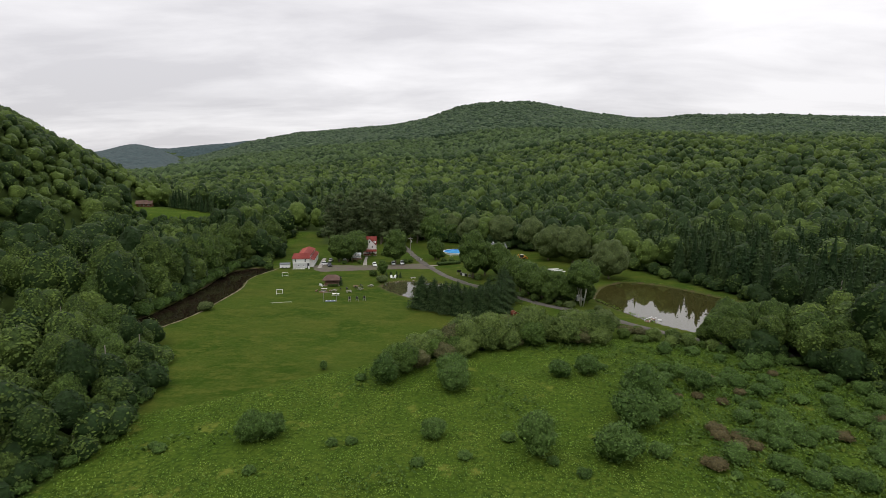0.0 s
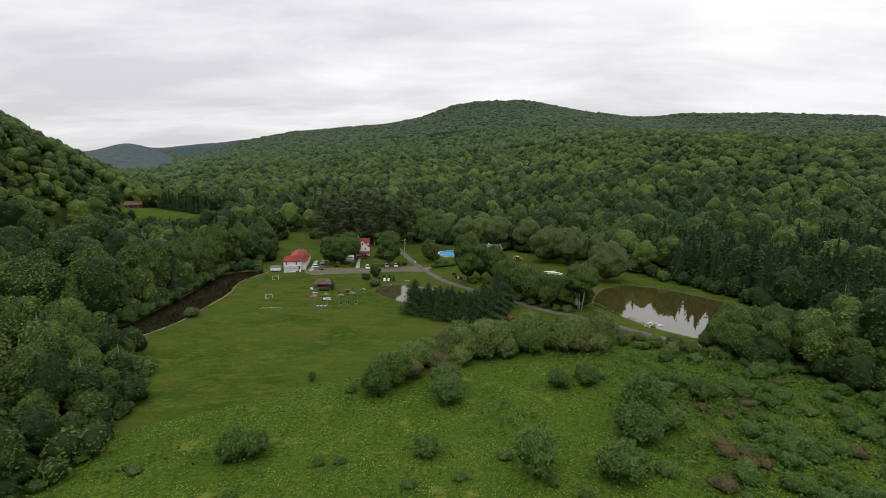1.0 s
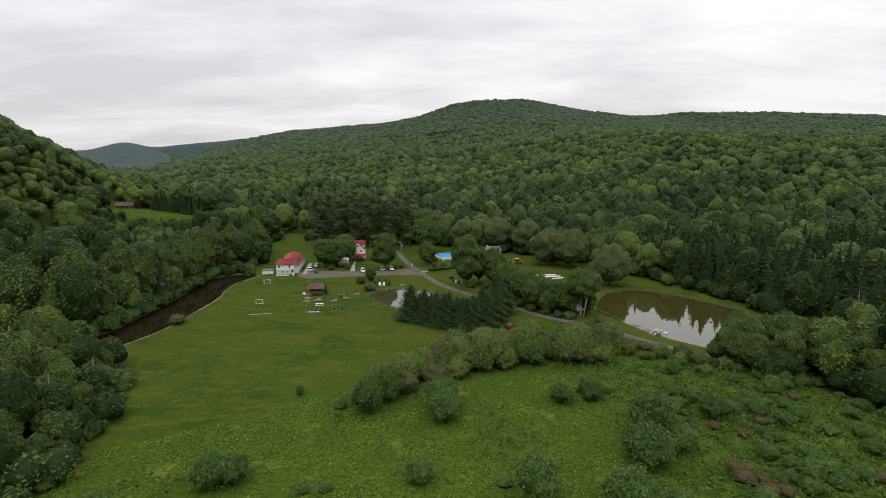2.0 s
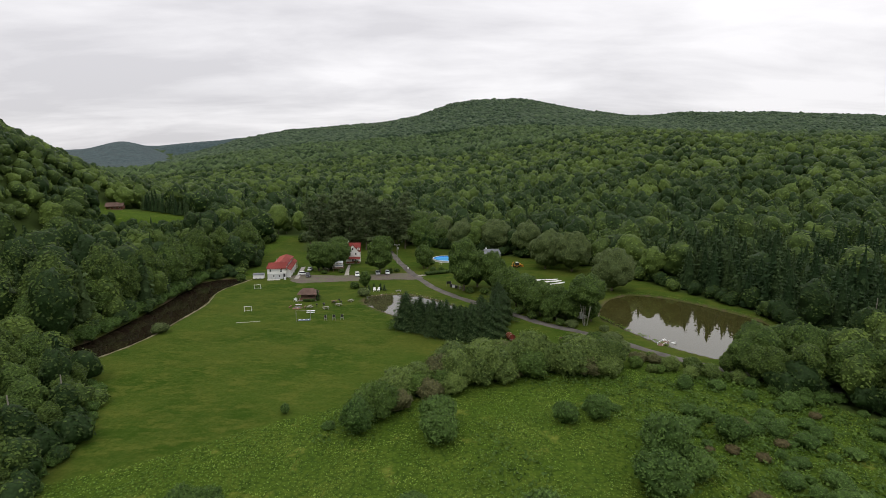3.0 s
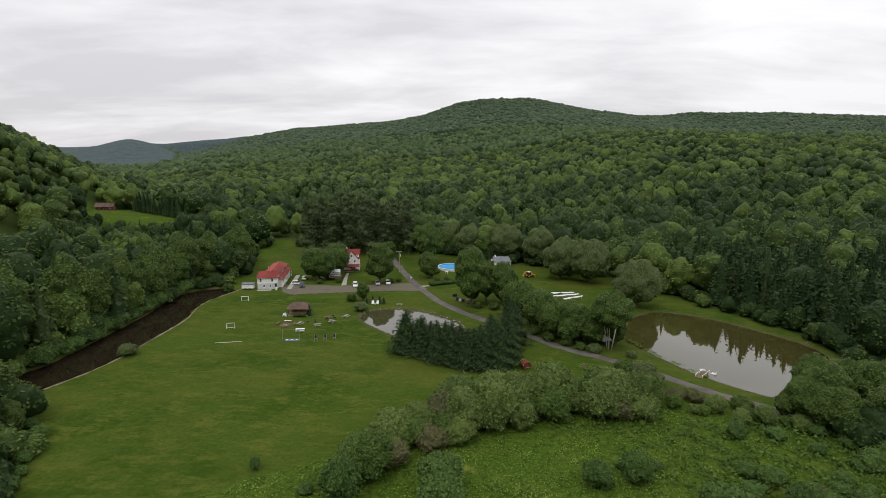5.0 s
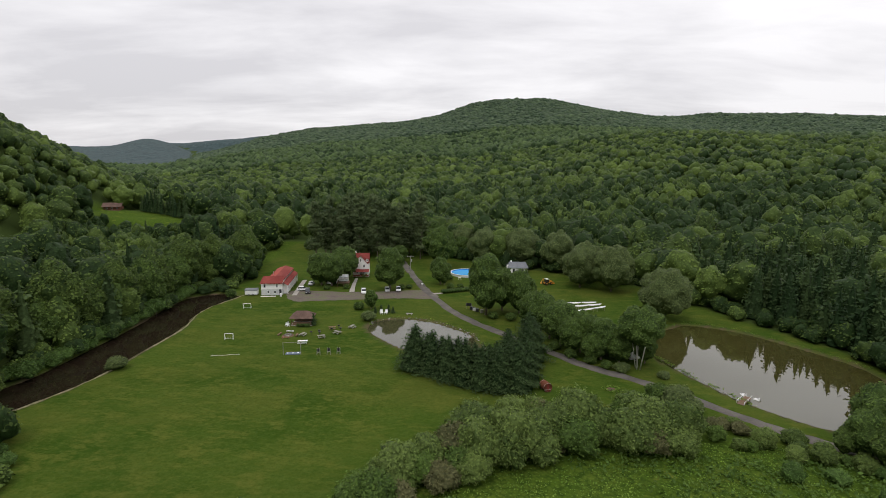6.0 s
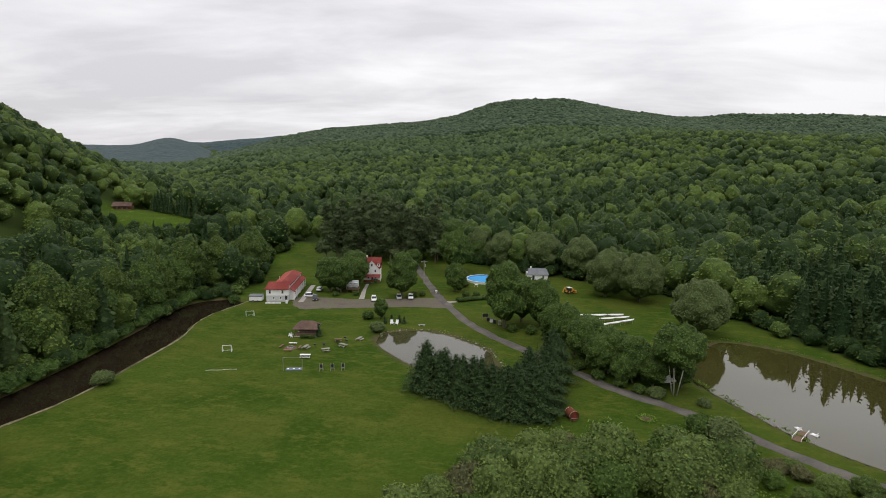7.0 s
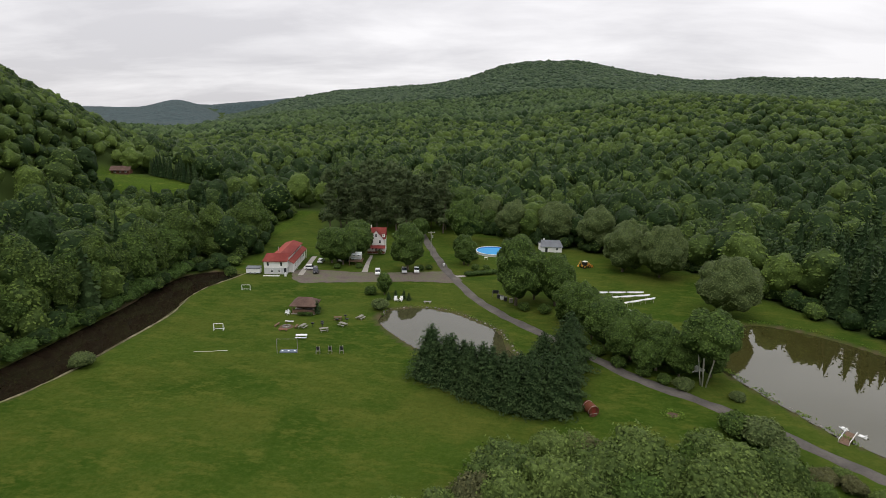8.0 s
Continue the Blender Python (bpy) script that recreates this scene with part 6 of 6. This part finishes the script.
LINER = material("bright_blue_liner", (0.03, 0.22, 0.62), 0.4, spec=0.5, grain=3, vary=0.1)
part("outer_wall", ring_wall(R - 0.02, R + 0.06, 0, 1.25), PLASTIC, pool)
part("liner", ring_wall(R - 0.1, R - 0.03, 0.1, 1.2), LINER, pool, "bright blue liner")
part("rim", ring_wall(R - 0.12, R + 0.35, 1.25, 1.33), PLASTIC, pool, "broad white rim")
bm = bmesh.new()
bmesh.ops.create_circle(bm, cap_ends=True, segments=48, radius=R - 0.1, matrix=Matrix.Translation((0, 0, 0.72)))
POOL_WATER = water_material("clear_blue_pool_water", (0.10, 0.42, 0.80), 0.03)
part("water", bm, POOL_WATER, pool, "pale blue water")
lad = part("ladder", rods([((2.6, -R - 0.1, 0), (2.6, -R - 0.1, 2.1)), ((3.3, -R - 0.1, 0), (3.3, -R - 0.1, 2.1)), ((2.6, -R - 1.2, 0), (2.6, -R - 0.1, 1.3)), ((3.3, -R - 1.2, 0), (3.3, -R - 0.1, 1.3))], 0.06), DARK, pool, "dark pool ladder")
for k in range(4):
    part("step", box_bm(2.6, 3.3, -R - 1.1 + 0.25 * k, -R - 0.9 + 0.25 * k, 0.25 + 0.28 * k, 0.3 + 0.28 * k), DARK, lad)
part("gate", box_bm(2.2, 3.9, -R - 1.3, -R - 1.22, 0.1, 1.7), DARK, pool)
pool.scale = (1, 1, 0.68)
pump = thing("pool_filter", -4.0, 271.0, 0, "small white pool table on thin legs", "side table")
part("top", box_bm(-0.55, 0.55, -0.4, 0.4, 0.7, 0.78, 0.01), PLASTIC, pump)
for sx in (-1, 1):
    for sy in (-1, 1):
        part("leg", rods([((sx * 0.45, sy * 0.3, 0), (sx * 0.45, sy * 0.3, 0.7))], 0.04), PLASTIC, pump)
hedge = thing("clipped_hedge", -5.2, 251.8, 27, "long clipped dark green hedge beside the lane", "hedge")
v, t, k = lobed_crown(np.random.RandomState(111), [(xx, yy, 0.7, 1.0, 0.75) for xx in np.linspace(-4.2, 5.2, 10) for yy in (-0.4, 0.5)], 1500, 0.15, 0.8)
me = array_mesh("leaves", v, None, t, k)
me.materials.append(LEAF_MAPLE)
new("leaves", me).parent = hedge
tagged(flat_sheet("pavement_patch", [(-12.2, 247.6), (-9.2, 248.8), (-9.8, 250.2), (-12.8, 249.2)], 0.07, CONCRETE), "pale concrete slab beside the lane", "slab", kind="structure")

pool_house = thing("pool_house", 15.5, 286, 4, "grey-roofed shed with a white roof vent", "shed")
part("wall", prism([(0, 0), (5.2, 0), (5.2, 2.6), (0, 2.6)], 0, 7), WHITE, pool_house)
part("roof_slope", slab([(-0.4, -0.4, 2.5), (9.0, -0.4, 2.5), (8.2, 3.5, 4.9), (0.6, 3.5, 4.9)], 0.15), GREY_ROOF, pool_house)
part("roof_slope", slab([(0.6, 3.5, 4.9), (8.2, 3.5, 4.9), (9.0, 7.4, 2.5), (-0.4, 7.4, 2.5)], 0.15), GREY_ROOF, pool_house)
part("side_wall", box_bm(5.2, 8.6, 0, 7, 0, 2.5), WHITE, pool_house)
part("roof_vent", rod(bmesh.new(), (1.6, 3.5, 4.8), (1.6, 3.5, 5.6), 0.35, 12), PLASTIC, pool_house, "white roof vent")
door(pool_house, 2.4, 0)
pool_house.scale = (0.9, 0.9, 0.8)
window(pool_house, 6.6, 1.5, 0)

# ---- yellow digger ----
dig = thing("backhoe", 28.6, 266.5, 35, "small yellow backhoe parked on the grass", "tractor")
part("chassis", box_bm(-1.5, 1.6, -0.55, 0.55, 0.6, 1.0, 0.05), YELLOW, dig)
part("bonnet", box_bm(0.4, 1.7, -0.45, 0.45, 1.0, 1.55, 0.08), YELLOW, dig)
part("cab", box_bm(-0.8, 0.35, -0.65, 0.65, 1.0, 2.1, 0.05), DARK, dig, "dark open cab")
part("cab_roof", box_bm(-0.9, 0.45, -0.75, 0.75, 2.1, 2.25, 0.04), PLASTIC, dig)
for sx, r in ((-0.9, 0.7), (1.2, 0.45)):
    for sy in (-0.9, 0.6):
        wh = part("wheel", rod(bmesh.new(), (sx, sy, r), (sx, sy + 0.32, r), r, 16), RUBBER, dig)
        part("rim", rod(bmesh.new(), (sx, sy - 0.02, r), (sx, sy + 0.34, r), r * 0.5, 12), YELLOW, wh)
part("loader_arm", rods([((0.6, -0.6, 1.2), (2.3, -0.6, 0.7)), ((0.6, 0.6, 1.2), (2.3, 0.6, 0.7))], 0.09), YELLOW, dig)
part("bucket", prism([(2.2, 0.1), (2.9, 0.1), (2.6, 0.9), (2.2, 0.9)], -0.85, 0.85), YELLOW, dig)
boom = part("boom", rods([((-1.5, 0, 0.9), (-2.2, 0, 2.6)), ((-2.2, 0, 2.6), (-3.0, 0, 1.2))], 0.13), YELLOW, dig)
part("scoop", box_bm(-3.3, -2.8, -0.3, 0.3, 0.7, 1.2, 0.08), YELLOW, boom)


# ---- row of upturned white canoes ----
def canoe(x, y, turn, ln):
    c = thing("canoe", x, y, turn, "long white canoe resting upturned on a rack", "canoe", "white canoes")
    bm = bmesh.new()
    prev = None
    for k in range(13):
        t = k / 12 * 2 - 1
        w = 0.34 * (1 - t * t) ** 0.6 + 0.02
        z = 0.95 + 0.12 * t * t
        loop = [bm.verts.new((t * ln / 2, w * math.cos(a), z + 0.42 * math.sin(a) * (0.5 + w))) for a in np.linspace(0, math.pi, 8)]
        if prev:
            for j in range(7):
                bm.faces.new((prev[j], prev[j + 1], loop[j + 1], loop[j]))
        prev = loop
    part("hull", bm, PLASTIC, c, smooth=True)
    for s in (-0.3, 0.3):
        part("rack_leg", rods([((s * ln, -0.45, 0), (s * ln, -0.45, 0.95)), ((s * ln, 0.45, 0), (s * ln, 0.45, 0.95)), ((s * ln, -0.5, 0.93), (s * ln, 0.5, 0.93))], 0.05), GREY_WOOD, c)


for ax, ay, bx, by in ((25.5, 236.6, 40.6, 239.4), (28.6, 232.6, 41.4, 237.2), (30.4, 227.6, 42.2, 234.8)):
    for f in (0.17, 0.5, 0.83):
        canoe(ax + (bx - ax) * f, ay + (by - ay) * f, math.degrees(math.atan2(by - ay, bx - ax)), 4.9)
canoe(32.2, 225.4, -63, 5.0)

# ---- barrel hut, fire ring, dock ----
bar = thing("barrel_hut", 15.9, 174.6, 22, "reddish cedar barrel-shaped hut on the grass", "hut")
seg = 22
for k in range(seg):
    a0, a1 = 6.283185 * k / seg, 6.283185 * (k + 0.94) / seg
    q = [(math.cos(a) * r, math.sin(a) * r + 1.15) for r in (1.05, 1.12) for a in (a0, a1)]
    part("stave", prism([q[0], q[1], q[3], q[2]], -1.2, 1.5), CEDAR, bar)
part("end_wall", rod(bmesh.new(), (0, -0.95, 1.15), (0, -0.88, 1.15), 1.05, 22), CEDAR, bar)
part("back_wall", rod(bmesh.new(), (0, 1.35, 1.15), (0, 1.42, 1.15), 1.05, 22), CEDAR, bar)
part("door", box_bm(-0.36, 0.36, -1.02, -0.96, 0.35, 1.95, 0.02), material("dark_red_door", (0.22, 0.035, 0.025), 0.6, grain=5, vary=0.2), bar)
part("bench", box_bm(-0.8, 0.8, -1.15, -0.98, 0.6, 0.68), GREY_WOOD, bar)
for yy in (-0.9, 1.2):
    part("hoop", ring_wall(1.125, 1.15, -0.03, 0.03, 28), STEEL, bar).matrix_basis = pose(0, yy, 1.15, 90)
    part("cradle", box_bm(-0.8, 0.8, yy - 0.1, yy + 0.1, 0, 0.18), WOOD, bar)

bar.scale = (0.8, 0.8, 0.8)
pit = thing("stone_fire_ring", 29.3, 176.2, 0, "overgrown fire ring of brown stones", "fire ring")
for k in range(13):
    a = k * 6.283 / 13
    bm = boulder(20 + k, 0.2)
    bmesh.ops.translate(bm, verts=bm.verts[:], vec=(math.cos(a) * 1.0, math.sin(a) * 0.8, 0.0))
    part("stone", bm, WOOD, pit)
bm = bmesh.new()
bmesh.ops.create_cone(bm, cap_ends=True, segments=20, radius1=0.85, radius2=0.6, depth=0.08, matrix=Matrix.Translation((0, 0, 0.03)))
pit.scale = (0.85, 0.85, 0.85)
part("ash_bed", bm, material("brown_ash_and_earth", (0.085, 0.062, 0.042), 0.95, grain=4, vary=0.3), pit)

rng = np.random.RandomState(140)
ga, gr = rng.uniform(0, 6.283, 260), rng.uniform(0.75, 1.9, 260)
v, t, k = clumps(rng, np.stack([np.cos(ga) * gr * 1.2, np.sin(ga) * gr, rng.uniform(0.05, 0.4, 260)], 1), np.tile((0, 0, 1.0), (260, 1)), 0.16, rng.uniform(0, 0.4, 260), 0.8)
me = array_mesh("weed_tuft", v, None, t, k)
me.materials.append(WEED)
tagged(new("weed_tuft", me), kind="stuff").parent = pit

dock = thing("dock", 52.9, 171.9, -43, "short wooden dock with white handrails", "dock")
for k in range(9):
    part("plank", box_bm(-0.75, 0.75, -0.6 + 0.42 * k, -0.22 + 0.42 * k, 0.12, 0.2), WOOD, dock)
for s in (-1, 1):
    part("handrail", rods([((s * 0.8, -0.5, 0.2), (s * 0.8, -0.5, 1.1)), ((s * 0.8, 3.0, 0.2), (s * 0.8, 3.0, 1.1)), ((s * 0.8, -0.5, 1.1), (s * 0.8, 3.0, 1.1)), ((s * 0.8, 1.25, 0.2), (s * 0.8, 1.25, 1.1))], 0.05), PLASTIC, dock)
    for yy in (-0.2, 2.6):
        part("pile", rods([((s * 0.65, yy, -1.2), (s * 0.65, yy, 0.14))], 0.09), WOOD, dock)

dock.scale = (0.85, 1.25, 0.6)


def pedal_boat(x, y, turn):
    b = thing("pedal_boat", x, y, turn, "white pedal boat moored beside the dock", "boat", "pedal boats", z=-0.45)
    for s in (-1, 1):
        h = box_bm(s * 0.5 - 0.26, s * 0.5 + 0.26, -1.2, 1.2, 0, 0.42, 0.14)
        part("float", h, PLASTIC, b, smooth=True)
    part("deck", box_bm(-0.7, 0.7, -0.9, 0.8, 0.36, 0.5, 0.04), PLASTIC, b)
    part("seat", box_bm(-0.6, 0.6, -0.7, -0.3, 0.5, 0.75, 0.06), PLASTIC, b)
    part("backrest", box_bm(-0.6, 0.6, -0.85, -0.7, 0.6, 1.1, 0.05), PLASTIC, b)
    b.scale = (0.5, 0.5, 0.5)
    part("rudder", box_bm(-0.03, 0.03, -1.5, -1.15, 0.05, 0.5), DARK, b)


pedal_boat(55.6, 176.6, 10)
pedal_boat(57.2, 174.6, 40)

# ---- poles, bins, lodge and far house ----
pole = thing("utility_pole", -23.2, 272.5, 20, "wooden utility pole with a crossarm and lamp", "pole")
part("shaft", rods([((0, 0, -0.3), (0, 0, 8.6))], 0.14, 10), GREY_WOOD, pole)
part("crossarm", box_bm(-1.2, 1.2, -0.06, 0.06, 8.1, 8.25), GREY_WOOD, pole)
part("transformer", rod(bmesh.new(), (0.45, 0, 6.3), (0.45, 0, 7.3), 0.26, 12), STEEL, pole)
for s in (-1.1, -0.5, 0.5, 1.1):
    part("insulator", rods([((s, 0, 8.3), (s, 0, 8.5))], 0.06), PLASTIC, pole)


def bin_(x, y, mat, label, lidm):
    b = thing("rubbish_bin", x, y, 15, label, "bin", "bins beside the lane")
    part("body", box_bm(-0.4, 0.4, -0.4, 0.4, 0, 1.0, 0.05), mat, b)
    part("lid", box_bm(-0.43, 0.43, -0.43, 0.43, 1.0, 1.08, 0.02), lidm, b)


bin_(0.6, 230.5, DARK, "black rubbish bin beside the lane", DARK)
bin_(1.5, 229.6, PLASTIC, "white rubbish bin beside the lane", DARK)
bin_(2.4, 228.6, DARK, "dark rubbish bin under the tree", DARK)
bin_(3.8, 227.6, GREY_WOOD, "grey wooden bin under the tree", GREY_WOOD)
board = thing("notice_board", -0.2, 231.6, 10, "black notice board on two posts", "sign")
part("board", box_bm(-0.9, 0.9, -0.05, 0.05, 0.9, 1.8, 0.02), DARK, board)
for s in (-0.8, 0.8):
    part("post", box_bm(s - 0.06, s + 0.06, -0.06, 0.06, 0, 1.9), GREY_WOOD, board)
urn = thing("garden_urn", -17.2, 258.6, 0, "white garden urn on a dark plinth at the lane", "urn")
part("plinth", box_bm(-0.35, 0.35, -0.35, 0.35, 0, 0.5), STONE, urn)
part("bowl", rod(bmesh.new(), (0, 0, 0.5), (0, 0, 1.1), 0.2, 14, 0.42), PLASTIC, urn)

lodge = thing("log_lodge", -201, 357, 20, "brown log lodge with a low dark roof on a hillside lawn", "lodge")
for k in range(7):
    part("log_course", box_bm(-6.0, 6.0, 0, 8, 0.42 * k, 0.42 * k + 0.38, 0.06), material("brown_logs", (0.17, 0.075, 0.045), 0.8, grain=2, vary=0.3) if k == 0 else bpy.data.materials["brown_logs"], lodge)
part("roof_slope", slab([(-6.8, -1.6, 2.7), (6.8, -1.6, 2.7), (6.8, 4, 5.6), (-6.8, 4, 5.6)], 0.2), BROWN_ROOF, lodge)
part("roof_slope", slab([(-6.8, 4, 5.6), (6.8, 4, 5.6), (6.8, 9, 2.9), (-6.8, 9, 2.9)], 0.2), BROWN_ROOF, lodge)
for xx in (-3.6, 0, 3.6):
    window(lodge, xx, 1.5, 0, 1.3, 1.1)
part("deck", box_bm(-6.0, 6.0, -2.6, -0.05, -0.8, 0.1), WOOD, lodge)
far_house = thing("far_house", -154, 515, 15, "pale far-off house roof among trees", "house")
part("wall", box_bm(-6, 6, 0, 7, 0, 3.4), WHITE, far_house)
part("roof_slope", slab([(-6.6, -0.5, 3.4), (6.6, -0.5, 3.4), (6.6, 3.5, 5.4), (-6.6, 3.5, 5.4)], 0.2), GREY_WOOD, far_house)
part("roof_slope", slab([(-6.6, 3.5, 5.4), (6.6, 3.5, 5.4), (6.6, 7.5, 3.4), (-6.6, 7.5, 3.4)], 0.2), GREY_WOOD, far_house)
for xx in (-3, 0, 3):
    window(far_house, xx, 1.9, 0, 1.1, 1.2)
far_house.scale = (1.25, 1.25, 1.25)
lodge.scale = (0.72, 0.72, 0.72)

cottage = thing("white_cottage", -57, 438, 15, "tiny white cottage gable among far trees", "cottage")
part("wall", prism([(-2.5, 0), (2.5, 0), (2.5, 5.2), (0, 7.2), (-2.5, 5.2)], 0, 6), WHITE, cottage)
part("roof_slope", slab([(-2.9, -0.3, 5.0), (0, -0.3, 7.4), (0, 6.3, 7.4), (-2.9, 6.3, 5.0)], 0.15), GREY_ROOF, cottage)
part("roof_slope", slab([(0, -0.3, 7.4), (2.9, -0.3, 5.0), (2.9, 6.3, 5.0), (0, 6.3, 7.4)], 0.15), GREY_ROOF, cottage)
window(cottage, 0, 3.5, 0, 1.0, 1.3)
